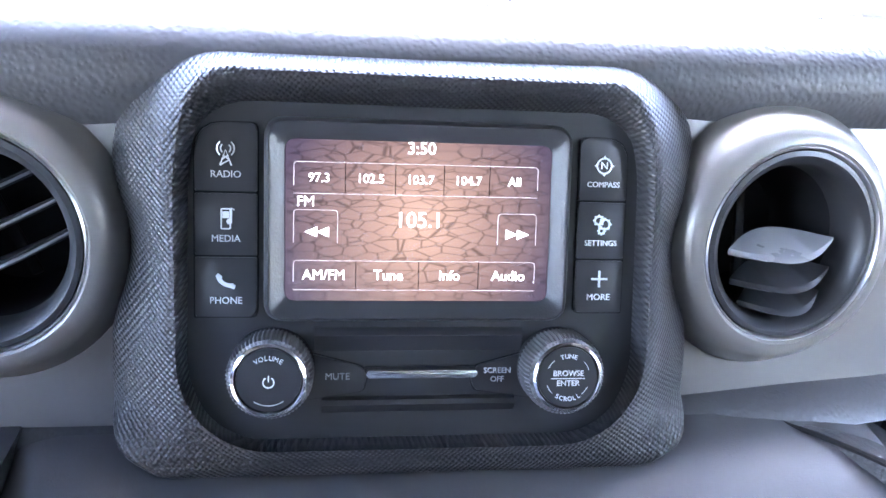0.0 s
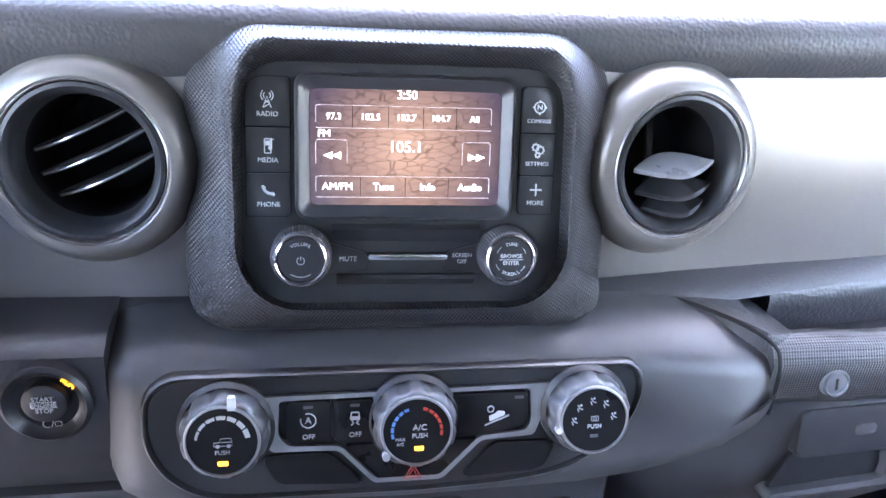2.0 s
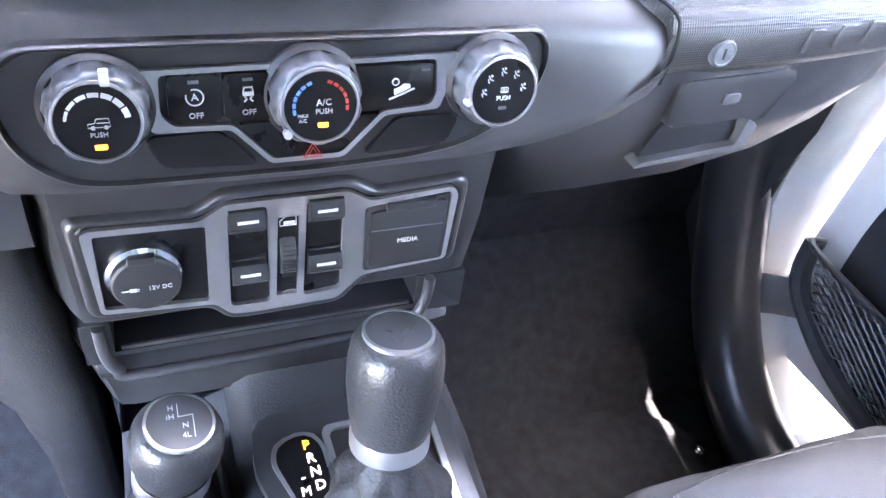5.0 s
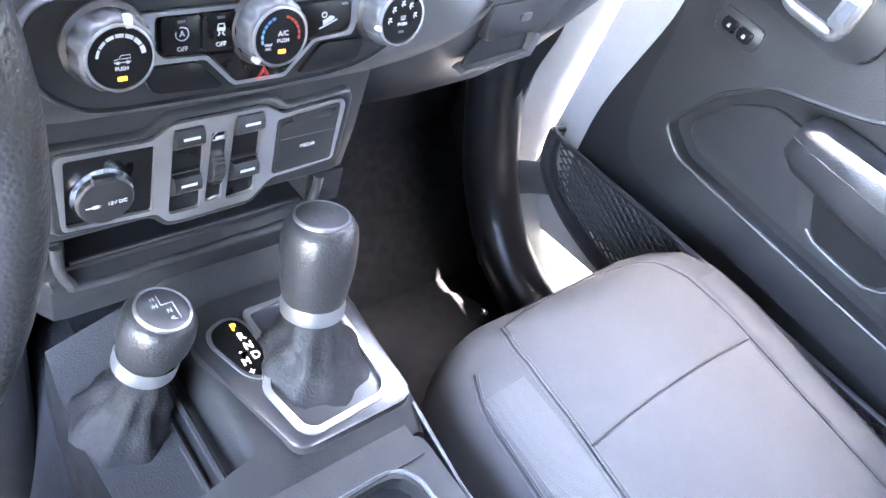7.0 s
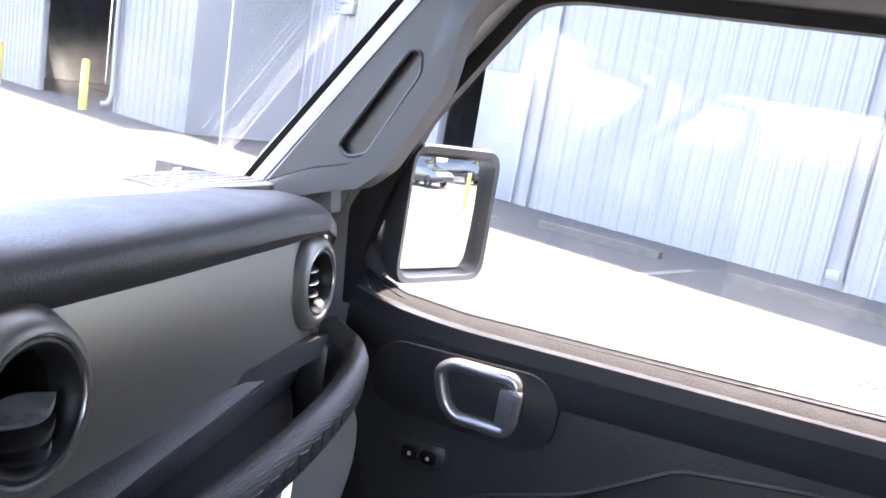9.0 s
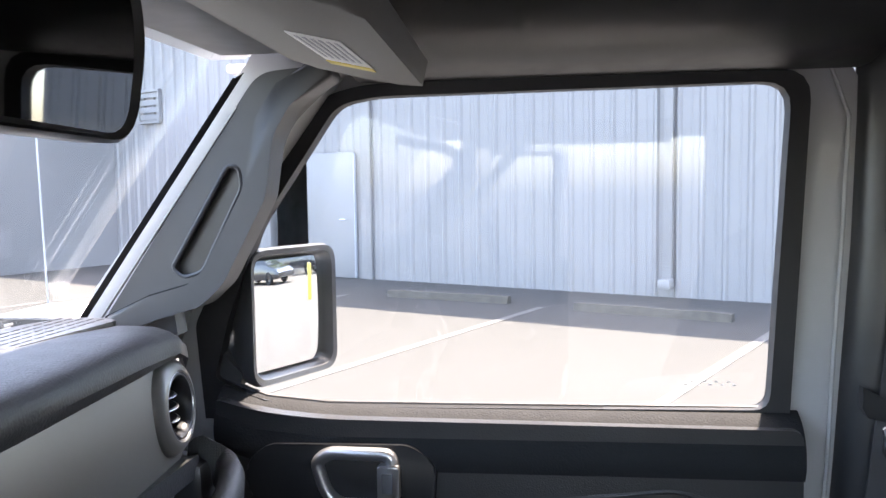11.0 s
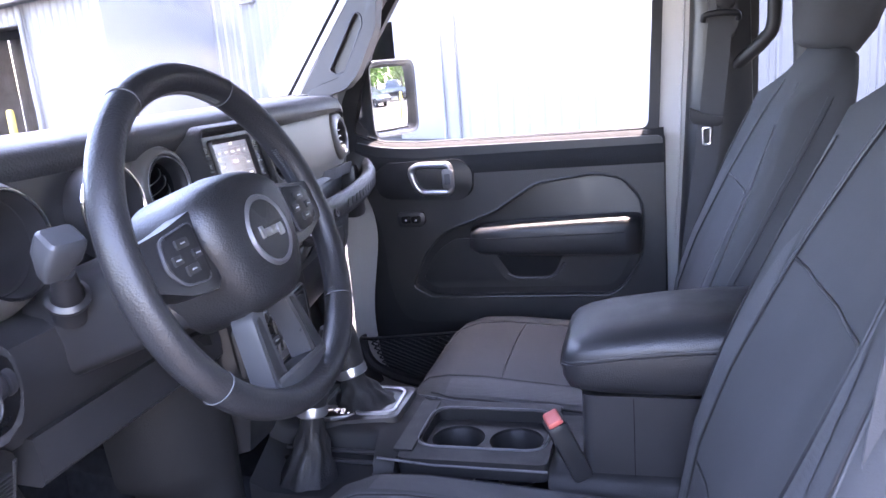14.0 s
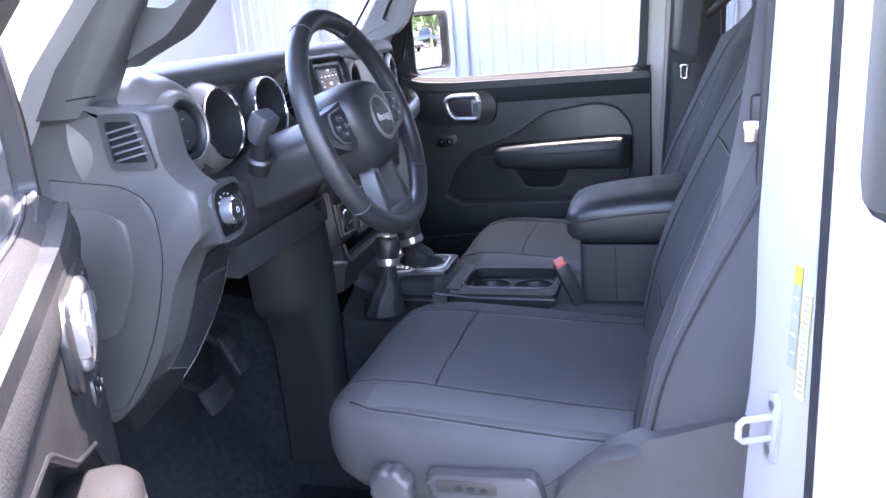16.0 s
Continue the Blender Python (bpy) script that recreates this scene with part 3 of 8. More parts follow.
solid("rear_wall", box(1.5, 0.05, 0.75, (0, -1.62, 0.83), 0.01), M_DARK, "dark tailgate closing the cabin", "wall", kind="structure")


# ---------------------------------------------------------------- dashboard
dash = thing("dashboard", (0, 0.4, 0.9), "black soft-touch dashboard with a satin grey fascia", "dashboard")


def pad_section(x, zt, y0):
    s = [(0.66, 1.30), (0.655, zt - 0.045), (0.60, zt - 0.02), (0.5, zt - 0.002), (0.42, zt), (y0 + 0.03, zt - 0.001), (y0 + 0.012, zt - 0.006), (y0 + 0.003, zt - 0.016), (y0 + 0.001, zt - 0.03), (y0 + 0.008, 1.338), (y0 + 0.05, 1.33)]
    return [(x, y, z) for y, z in s]


lp = []
for x, zt, y0 in ((-0.688, 1.346, 0.345), (-0.665, 1.358, 0.336), (-0.63, 1.371, 0.33), (-0.595, 1.381, 0.326), (-0.56, 1.385, 0.324), (-0.5, 1.385, 0.322), (-0.25, 1.385, 0.32), (0.0, 1.383, 0.322), (0.3, 1.381, 0.336), (0.5, 1.379, 0.352), (0.59, 1.374, 0.362), (0.63, 1.36, 0.372), (0.642, 1.345, 0.382)):
    lp.append(pad_section(x, zt, y0))
part("top_pad", loft(lp), M_PAD, dash, "black grained soft pad")

VENT_R = 0.0405
# hidden plate added to stop sun strips past the dash end
part("sun_block_plate", box(0.085, 0.2, 0.06, (0.6725, 0.565, 1.27), 0.01), M_DARK, dash)
# slat plastic lightened to show light falling on the top slat
M_SLAT_LIT = material("lit_grey_slat", (0.17, 0.172, 0.18), 0.35, vary=0.05)
# fascia, passenger side
FP = frame_of((0.162, 0.3262, 1.290), (1.0, 0.118, 0), (0, 0.1, 1))
outer = rpoly([(-0.075, -0.077), (0.30, -0.078), (0.462, -0.076), (0.474, -0.03), (0.474, 0.03), (0.462, 0.054), (-0.075, 0.057)], [0, 0, 0.02, 0.02, 0.02, 0.02, 0])
V3 = (0.437, -0.008)
def barrelled(bm, y0, half, sag):
    """Bows a plate back towards its upper and lower edges."""
    for k in range(-6, 7):
        bmesh.ops.bisect_plane(bm, geom=bm.verts[:] + bm.edges[:] + bm.faces[:], plane_co=(0, y0 + half * k / 7, 0), plane_no=(0, 1, 0))
    for v in bm.verts:
        v.co.z -= sag * ((v.co.y - y0) / half) ** 2
    return bm


part("fascia", barrelled(holed(outer, [circle(VENT_R + 0.004), circle(VENT_R - 0.002, *V3)], -0.012, 0), -0.01, 0.067, 0.008), M_FASCIA, dash, "satin grey fascia panel", FP)
FD = frame_of((-0.172, 0.3255, 1.2945), (1.0, -0.02, 0), (0, 0.1, 1))
outer = rpoly([(-0.085, -0.083), (0.085, -0.083), (0.085, 0.052), (-0.085, 0.052)], 0.002)
part("fascia", holed(outer, [circle(VENT_R + 0.004)], -0.012, 0), M_FASCIA, dash, "satin grey fascia panel", FD)


def air_vent(m, r, label, turn=0.0, slat_turn=0.0, proud=0.016, rows=(-0.016, 0.0, 0.016), deep=0.026, span=0.97):
    v = thing("air_vent", m.translation, label, "air vent", group="dashboard air vents")
    k = r / 0.0405
    part("collar", lathe([(r + 0.022, -0.02), (r + 0.0205, -0.001), (r + 0.0175, 0.0035), (r + 0.0145, proud * 0.62), (r + 0.0115, proud * 0.88), (r + 0.008, proud), (r + 0.0055, proud + 0.0004), (r + 0.004, proud - 0.0008), (r + 0.0036, proud - 0.006)], 64), M_FASCIA, v, m=m)
    part("chrome_ring", lathe([(r + 0.0045, proud - 0.004), (r + 0.0042, proud - 0.0003), (r + 0.0036, proud + 0.0002), (r + 0.0030, proud - 0.0008), (r + 0.0028, proud - 0.004)], 56), M_SILVER, v, "thin satin chrome ring", m)
    part("bezel_ring", lathe([(r + 0.0028, proud - 0.005), (r + 0.0022, proud - 0.0012), (r, proud - 0.0008), (r - 0.003, proud - 0.003), (r - 0.005, proud - 0.009), (r - 0.0055, proud - 0.02)], 56), M_DARK, v, m=m)
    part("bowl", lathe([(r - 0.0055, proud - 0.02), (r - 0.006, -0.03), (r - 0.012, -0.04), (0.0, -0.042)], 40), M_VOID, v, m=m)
    mt = m @ Matrix.Rotation(radians(turn), 4, "Z")
    for i, y in enumerate(rows):
        y = y * k
        half = math.sqrt((r - 0.006) ** 2 - y * y) * span
        n = 14
        lp = []
        for j in range(n + 1):
            x = -half + 2 * half * j / n
            d = deep * math.cos(x / half * (1.3 if span > 0.9 else 1.53)) * k
            zb = -0.018 if span > 0.9 else -0.018 + (deep * k - d) / 2
            lp.append([(x, y - 0.0008, zb), (x, y + 0.0008, zb), (x, y + 0.0016, zb + d * 0.9), (x, y, zb + d), (x, y - 0.0016, zb + d * 0.9)])
        rot = (T(0, 0, 0.012) if slat_turn > 20 else Matrix()) @ T(0, y, -0.018) @ Matrix.Rotation(radians(slat_turn), 4, "X") @ T(0, -y, 0.018)
        # only the uppermost tilted slat is painted as lit
        part("slat", loft(lp), M_DARK if i < 2 or slat_turn < 20 else M_SLAT_LIT, v, m=mt @ rot)
        if slat_turn < 20:
            part("slat_edge", tube([(-half * 0.94 + 2 * half * 0.94 * j / n, y, -0.018 + deep * math.cos((-1 + 2 * j / n) * 0.94 * 1.3) * k + 0.0004) for j in range(n + 1)], 0.0007, 6), M_SILVER, v, m=mt @ rot)
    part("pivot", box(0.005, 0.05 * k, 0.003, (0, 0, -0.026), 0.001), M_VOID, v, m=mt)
    return v


air_vent(FP, 0.0392, "round black air vent with angled slats beside the radio", 3, 22, rows=(-0.0215, -0.0105, 0.0035), deep=0.028, span=0.8)
air_vent(FD, VENT_R, "round black air vent with tilted slats beside the radio", 24, 4, rows=(-0.0125, 0.0015, 0.0155), deep=0.022)
air_vent(FP @ T(*V3, 0), 0.0345, "round black air vent at the passenger end of the dash", 2, 5, 0.01)

# ledge under the fascia and the grab-bar recess
part("ledge", loft([[(x, 0.36, 1.22), (x, 0.318 + dy, 1.2125), (x, 0.308 + dy, 1.208), (x, 0.302 + dy, 1.200), (x, 0.36, 1.195)] for x, dy in ((-0.25, 0.0), (-0.1, 0.0), (0.12, 0.0), (0.18, 0.004), (0.24, 0.014), (0.3, 0.026), (0.4, 0.042), (0.62, 0.08))]), M_PAD, dash)

# mid bolster round the climate panel
def bolster_sec(x, top, out, low):
    """Profile of the bolster at x: flat top, brow at y = out, upright face, tucked lower lip."""
    return [(x, 0.34, top + 0.006), (x, 0.31, top + 0.0045), (x, out + 0.034, top + 0.0015), (x, out + 0.02, top - 0.0045), (x, out + 0.01, top - 0.0095), (x, out + 0.004, top - 0.0145), (x, out + 0.0005, top - 0.021), (x, out - 0.003, top - 0.04), (x, out - 0.008, low + 0.02), (x, out - 0.005, low + 0.006), (x, out + 0.006, low - 0.003), (x, out + 0.03, low - 0.011), (x, out + 0.06, low - 0.014), (x, 0.36, low - 0.014)]


lp = []
for x, top, out, low in ((-0.179, 1.186, 0.335, 1.14), (-0.1765, 1.195, 0.305, 1.125), (-0.172, 1.2, 0.283, 1.115), (-0.163, 1.204, 0.267, 1.111), (-0.148, 1.2055, 0.259, 1.108), (-0.12, 1.2055, 0.257, 1.106), (0.0, 1.2055, 0.256, 1.104), (0.10, 1.2055, 0.256, 1.106), (0.14, 1.2045, 0.256, 1.111), (0.165, 1.202, 0.256, 1.117), (0.19, 1.199, 0.2555, 1.127), (0.21, 1.196, 0.2565, 1.14), (0.2165, 1.195, 0.2585, 1.146), (0.2195, 1.1945, 0.2605, 1.149)):
    lp.append(bolster_sec(x, top, out, low))
part("bolster", loft(lp), M_BOLSTER, dash, "smooth satin black bolster", angle=55)
# studded wedge where the grab bar grows out of the ledge
lp = []
for x, yf, zf, xb, yb, zb in ((0.163, 0.321, 1.2035, 0.164, 0.325, 1.203), (0.185, 0.298, 1.2045, 0.19, 0.331, 1.2), (0.205, 0.277, 1.2025, 0.215, 0.335, 1.195), (0.219, 0.267, 1.1985, 0.235, 0.338, 1.189), (0.235, 0.272, 1.1965, 0.25, 0.34, 1.18), (0.262, 0.28, 1.184, 0.264, 0.33, 1.165)):
    lp.append([(x, yf, zf - 0.02), (x, yf - 0.0015, zf - 0.004), (x + 0.001, yf + 0.002, zf), (xb, yb, zb), (xb, yb + 0.001, zb - 0.03)])
part("bar_root", loft(lp), M_STUDS, dash, "finely studded top of the grab bar root", angle=50)
part("bolster_seam", tube(smooth_path([(0.163, 0.32, 1.204), (0.185, 0.297, 1.204), (0.205, 0.2755, 1.2015), (0.2185, 0.263, 1.1945), (0.2205, 0.2575, 1.185), (0.2205, 0.2555, 1.17), (0.2195, 0.2555, 1.151)], 5), 0.0013, 6), M_VOID, dash)
# driver's lower dash with the start button
lp = []
for x in (-0.68, -0.56, -0.4, -0.25, -0.165):
    lp.append([(x, 0.36, 1.222), (x, 0.316, 1.2125), (x, 0.285, 1.208), (x, 0.272, 1.2), (x, 0.268, 1.18), (x, 0.272, 1.13), (x, 0.30, 1.09), (x, 0.36, 1.08)])
part("lower_dash", loft(lp), M_PLASTIC, dash)
part("knee_panel", loft([[(x, 0.36, 1.1), (x, 0.288, 1.095), (x, 0.283, 1.07), (x, 0.283, 1.047), (x, 0.289, 1.041), (x, 0.42, 1.05)] for x in (-0.505, -0.4, -0.3, -0.15)]), M_PLASTIC, dash)

# centre stack below the bolster
S = frame_of((0.0, 0.272, 1.03), (1, 0, 0), (0, 0.1, 1))
lp = []
for v, xl, xr, d in ((0.095, -0.147, 0.141, -0.006), (0.06, -0.1415, 0.1365, 0.0), (0.0, -0.1395, 0.1325, 0.0), (-0.04, -0.138, 0.1265, 0.0), (-0.046, -0.1375, 0.1255, -0.004), (-0.0465, -0.1375, 0.1255, -0.075), (-0.0745, -0.136, 0.119, -0.075), (-0.075, -0.136, 0.119, -0.012), (-0.0785, -0.136, 0.1185, -0.002), (-0.084, -0.135, 0.1175, 0.006), (-0.0895, -0.134, 0.116, 0.0055), (-0.1, -0.133, 0.114, -0.004), (-0.15, -0.128, 0.11, -0.02)):
    lp.append([(xl - 0.035, v, -0.2), (xl - 0.012, v, min(-0.035 + d, -0.035)), (xl - 0.002, v, min(-0.012 + d, -0.012)), (xl + 0.004, v, -0.002 + d), (xl + 0.014, v, d), (xr - 0.014, v, d), (xr - 0.004, v, -0.002 + d), (xr + 0.002, v, min(-0.012 + d, -0.012)), (xr + 0.012, v, min(-0.035 + d, -0.035)), (xr + 0.035, v, -0.2)])
part("stack_housing", loft(lp), M_FACE, dash, m=S, angle=45)
# ends of the storage slot, rounded lip and rubber floor
for xa, xb in ((-0.1375, -0.119), (0.088, 0.1255)):
    part("slot_cheek", prism(rpoly([(xa, -0.044), (xa, -0.08), (xb, -0.08), (xb, -0.044)], [0.001, 0.001, 0.012 if xa < 0 else 0.001, 0.001] if xa < 0 else [0.001, 0.014, 0.001, 0.001]), -0.075, -0.0005, 0.002), M_FACE, dash, m=S)
part("slot_lip", tube(smooth_path([(-0.126, -0.045, 0.002), (-0.125, -0.066, 0.004), (-0.119, -0.08, 0.007), (-0.105, -0.0865, 0.008), (0.0, -0.0855, 0.0085), (0.07, -0.083, 0.008), (0.088, -0.076, 0.006), (0.095, -0.06, 0.004), (0.0965, -0.043, 0.003)], 6), 0.0042, 10), M_PLASTIC, dash, "rounded lip of the storage slot", m=S)
part("slot_floor", box(0.21, 0.004, 0.07, (-0.015, -0.0735, -0.036)), M_RUBBER, dash, m=S)
part("slot_apron", box(0.2, 0.0085, 0.003, (-0.015, -0.073, -0.0035), 0.001), M_PLASTIC, dash, m=S)
# upright trim joining the stack to the driver's footwell
part("tunnel_cheek", loft([[(-0.143 - k, 0.29 - k * 0.1, z), (-0.15 - k, 0.283, z), (-0.166 - k, 0.284, z), (-0.182 - k, 0.29, z), (-0.192 - k - w * 0.45, 0.305 + w * 0.2, z), (-0.196 - k - w, 0.33 + w * 0.4, z), (-0.2 - k - w, 0.42, z), (-0.15, 0.43, z)] for k, w, z in ((0.03, 0.05, 1.09), (0.02, 0.052, 1.06), (0.012, 0.055, 1.02), (0.004, 0.058, 0.95), (0.0, 0.056, 0.89), (0.0, 0.048, 0.87), (0.0, 0.02, 0.85), (-0.002, 0.0, 0.78), (-0.004, 0.0, 0.66), (-0.004, 0.0, 0.5))]), M_CONSOLE, dash, "rounded black trim beside the pedals", angle=60)

# ---------------------------------------------------------------- radio
RA = radians(-1.3)
R = frame_of((-0.001, 0.300, 1.28), (math.cos(RA), 0, math.sin(RA)), (0, 0.23, 1))
radio = thing("radio_unit", (0, 0.30, 1.28), "black car radio with a lit touch screen and knobs", "car radio")


def mirrored(half):
    """A closed outline from its right half, bottom to top."""
    return half + [(-x, y) for x, y in half[::-1]]


# the surround: foot on the dash, crest, inner edge at the face
out_l = rpoly(mirrored([(0.1005, -0.0845), (0.1165, -0.0745), (0.1215, -0.0585), (0.1228, -0.0355), (0.1222, -0.0175), (0.1155, 0.0015), (0.1143, 0.02), (0.122, 0.041), (0.1216, 0.057), (0.119, 0.07), (0.108, 0.0855), (0.09, 0.094)]), [0.003, 0.01, 0.01, 0.01, 0.008, 0.008, 0.008, 0.008, 0.01, 0.014, 0.014, 0.014] + [0.014, 0.014, 0.014, 0.01, 0.008, 0.008, 0.008, 0.008, 0.01, 0.01, 0.01, 0.003], 4)
crest_l = rpoly(mirrored([(0.066, -0.063), (0.083, -0.053), (0.0918, -0.036), (0.0925, 0.044), (0.0895, 0.065), (0.079, 0.081)]), 0.014, 5)
inn_l = rpoly(mirrored([(0.068, -0.0615), (0.0825, -0.052), (0.0895, -0.035), (0.0885, 0.047), (0.085, 0.0625), (0.072, 0.0705)]), 0.012, 5)


def resample(poly, n, start):
    """n points at even steps of angle round the polygon's middle."""
    out = []
    for i in range(n):
        a = start + 2 * math.pi * i / n
        d = Vector((math.cos(a), math.sin(a)))
        best = 0.0
        for j in range(len(poly)):
            p, q = Vector(poly[j]), Vector(poly[(j + 1) % len(poly)])
            e = q - p
            den = d.x * e.y - d.y * e.x
            if abs(den) < 1e-12:
                continue
            t = (p.x * e.y - p.y * e.x) / den
            u = (p.x * d.y - p.y * d.x) / den
            if -1e-6 <= u <= 1 + 1e-6 and t > best:
                best = t
        out.append(d * best)
    return out


NR = 192
o_, c_, i_ = (resample(p, NR, 0) for p in (out_l, crest_l, inn_l))
loops = []
for a, b, f, z in ((o_, c_, 0.0, -0.05), (o_, c_, 0.0, -0.021), (o_, c_, 0.03, -0.018), (o_, c_, 0.1, -0.0145), (o_, c_, 0.5, -0.001), (o_, c_, 0.82, 0.0082), (o_, c_, 0.92, 0.0102), (o_, c_, 1.0, 0.0108), (c_, i_, 0.25, 0.0098), (c_, i_, 0.55, 0.0065), (c_, i_, 0.9, 0.001), (c_, i_, 1.0, -0.001), (c_, i_, 1.0, -0.008)):
    loops.append([(p.x + (q.x - p.x) * f, p.y + (q.y - p.y) * f, z) for p, q in zip(a, b)])
for k, row in enumerate(loops[:5]):
    for i, (x, y, z) in enumerate(row):
        f = min(1.0, max(0.0, (-0.05 - y) / 0.025)) * (1.0 if k < 4 else 0.5)
        row[i] = (x, y + 0.0075 * f, z + 0.019 * f)
part("bezel", loft(loops, caps=False), M_BEZEL, radio, "finely dotted black surround", R, angle=50)
part("face_plate", prism(inn_l, -0.02, 0.0), M_FACE, radio, m=R)
# step below the screen and the dished lower field
part("ridge", loft([[(x, -0.0165, 0.0), (x, -0.0175, 0.003), (x, -0.019, 0.0042), (x, -0.0245, 0.0012), (x, -0.026, 0.0)] for x in (-0.041, 0.042)]), M_FACE, radio, m=R)
part("ridge", loft([[(x, -0.0445, 0.0), (x, -0.0455, 0.0022), (x, -0.0475, 0.0026), (x, -0.051, 0.0)] for x in (-0.038, 0.04)]), M_FACE, radio, m=R)
# sloping frame down to the screen
part("screen_frame", loft([[(x, y, z) for x, y in rrect(w, h, r, -0.0003, 0.0256, 5)] for w, h, r, z in ((0.121, 0.0795, 0.008, -0.001), (0.119, 0.0775, 0.008, 0.0045), (0.1165, 0.0752, 0.007, 0.006), (0.1145, 0.0732, 0.006, 0.0058), (0.1052, 0.0628, 0.004, 0.0008), (0.103, 0.061, 0.004, 0.0006))], caps=False), M_PLASTIC, radio, m=R)


def screen_material():
    m = bpy.data.materials.new("lit_screen")
    m.use_nodes = True
    nt = m.node_tree
    b = nt.nodes["Principled BSDF"]
    b.inputs["Base Color"].default_value, b.inputs["Roughness"].default_value = (0.006, 0.006, 0.008, 1), 0.14
    co = nt.nodes.new("ShaderNodeTexCoord")
    vo = nt.nodes.new("ShaderNodeTexVoronoi")
    vo.feature = "DISTANCE_TO_EDGE"
    vo.inputs["Scale"].default_value = 210
    mp = nt.nodes.new("ShaderNodeMapping")
    mp.inputs["Scale"].default_value = (0.6, 1, 1.5)
    nt.links.new(co.outputs["Object"], mp.inputs["Vector"])
    nt.links.new(mp.outputs["Vector"], vo.inputs["Vector"])
    r1 = nt.nodes.new("ShaderNodeMapRange")
    r1.inputs["From Max"].default_value, r1.inputs["To Min"].default_value = 0.06, 0.35
    nt.links.new(vo.outputs["Distance"], r1.inputs["Value"])
    # warm glow of the picture towards its middle, dark violet bars at its top and bottom
    sp = nt.nodes.new("ShaderNodeSeparateXYZ")
    nt.links.new(co.outputs["Object"], sp.inputs["Vector"])
    g = nt.nodes.new("ShaderNodeMapping")
    g.inputs["Location"].default_value = (0.0, 0, -1.305)
    g.inputs["Scale"].default_value = (1, 0.0, 1)
    nt.links.new(co.outputs["Object"], g.inputs["Vector"])
    ln = nt.nodes.new("ShaderNodeVectorMath")
    ln.operation = "LENGTH"
    nt.links.new(g.outputs["Vector"], ln.inputs[0])
    ramp = nt.nodes.new("ShaderNodeValToRGB")
    e = ramp.color_ramp.elements
    e[0].position, e[0].color = 0.0, (0.40, 0.27, 0.21, 1)
    e[1].position, e[1].color = 0.056, (0.05, 0.04, 0.065, 1)
    mid = ramp.color_ramp.elements.new(0.028)
    mid.color = (0.2, 0.135, 0.12, 1)
    nt.links.new(ln.outputs["Value"], ramp.inputs["Fac"])
    mul = nt.nodes.new("ShaderNodeVectorMath")
    mul.operation = "SCALE"
    nt.links.new(ramp.outputs["Color"], mul.inputs[0])
    nt.links.new(r1.outputs["Result"], mul.inputs["Scale"])
    nt.links.new(mul.outputs["Vector"], b.inputs["Emission Color"])
    b.inputs["Emission Strength"].default_value = 0.02
    b.inputs["Specular IOR Level"].default_value = 0.6
    return m


M_SCREEN = screen_material()
M_LIT = glow("lit_white", (0.95, 0.96, 1.0), 0.035)
M_RULE = glow("dim_rule", (0.5, 0.47, 0.5), 0.012)
scr = part("screen", prism(rrect(0.1045, 0.0625, 0.004, -0.0003, 0.0256), -0.001, 0.0012), M_SCREEN, radio, "lit radio screen with a cracked-earth background", R)
SH = 0.0016
words(scr, R, "3:50", -0.0003, 0.0542, 0.0066, M_LIT, h=SH)
for wd, u in (("97.3", -0.0397), ("102.5", -0.02), ("103.7", -0.0006), ("104.7", 0.0184), ("All", 0.0371)):
    words(scr, R, wd, u, 0.0421, 0.0049, M_LIT, h=SH)
words(scr, R, "FM", -0.0448, 0.0329, 0.0056, M_LIT, h=SH)
words(scr, R, "105.1", -0.0007, 0.0262, 0.0086, M_LIT, h=SH)
for wd, u in (("AM/FM", -0.0376), ("Tune", -0.0125), ("Info", 0.0118), ("Audio", 0.0357)):
    words(scr, R, wd, u, 0.0044, 0.0056, M_LIT, h=SH)


def rules(u0, u1, v0, v1, cuts, below=True):
    """Outline of a row of soft keys with rounded upper corners, and its dividers."""
    top = rpoly([(u0, v0 + 0.003), (u0, v1), (u1, v1), (u1, v0 + 0.003)], [0, 0.0016, 0.0016, 0], 4)
    part("rule", tube([(x, y, 0.0013) for x, y in top], 0.00014, 5), M_RULE, scr, m=R)
    if below:
        part("rule", tube([(u0, v0, 0.0013), (u1, v0, 0.0013)], 0.00014, 5), M_RULE, scr, m=R)
    for u in cuts:
        part("rule", box(0.0003, v1 - v0, 0.0002, (u, (v0 + v1) / 2, 0.0013)), M_VOID, scr, m=R)


rules(-0.0493, 0.0465, 0.0361, 0.0482, (-0.0297, -0.0103, 0.0088, 0.027))
rules(-0.0493, 0.0465, -0.0014, 0.0101, (-0.0252, -0.0005, 0.0235))
rules(-0.0493, -0.0325, 0.014, 0.0298, (), False)
rules(0.0309, 0.0465, 0.014, 0.0295, (), False)
for s, u in ((-1, -0.0358), (1, 0.0342)):
    for k in (0, 0.0046):
        x = u + s * k
        part("arrow", prism([(x, 0.0193), (x, 0.0233), (x + s * 0.0047, 0.0213)][:: s], 0.0011, 0.0017), M_LIT, scr, m=R)


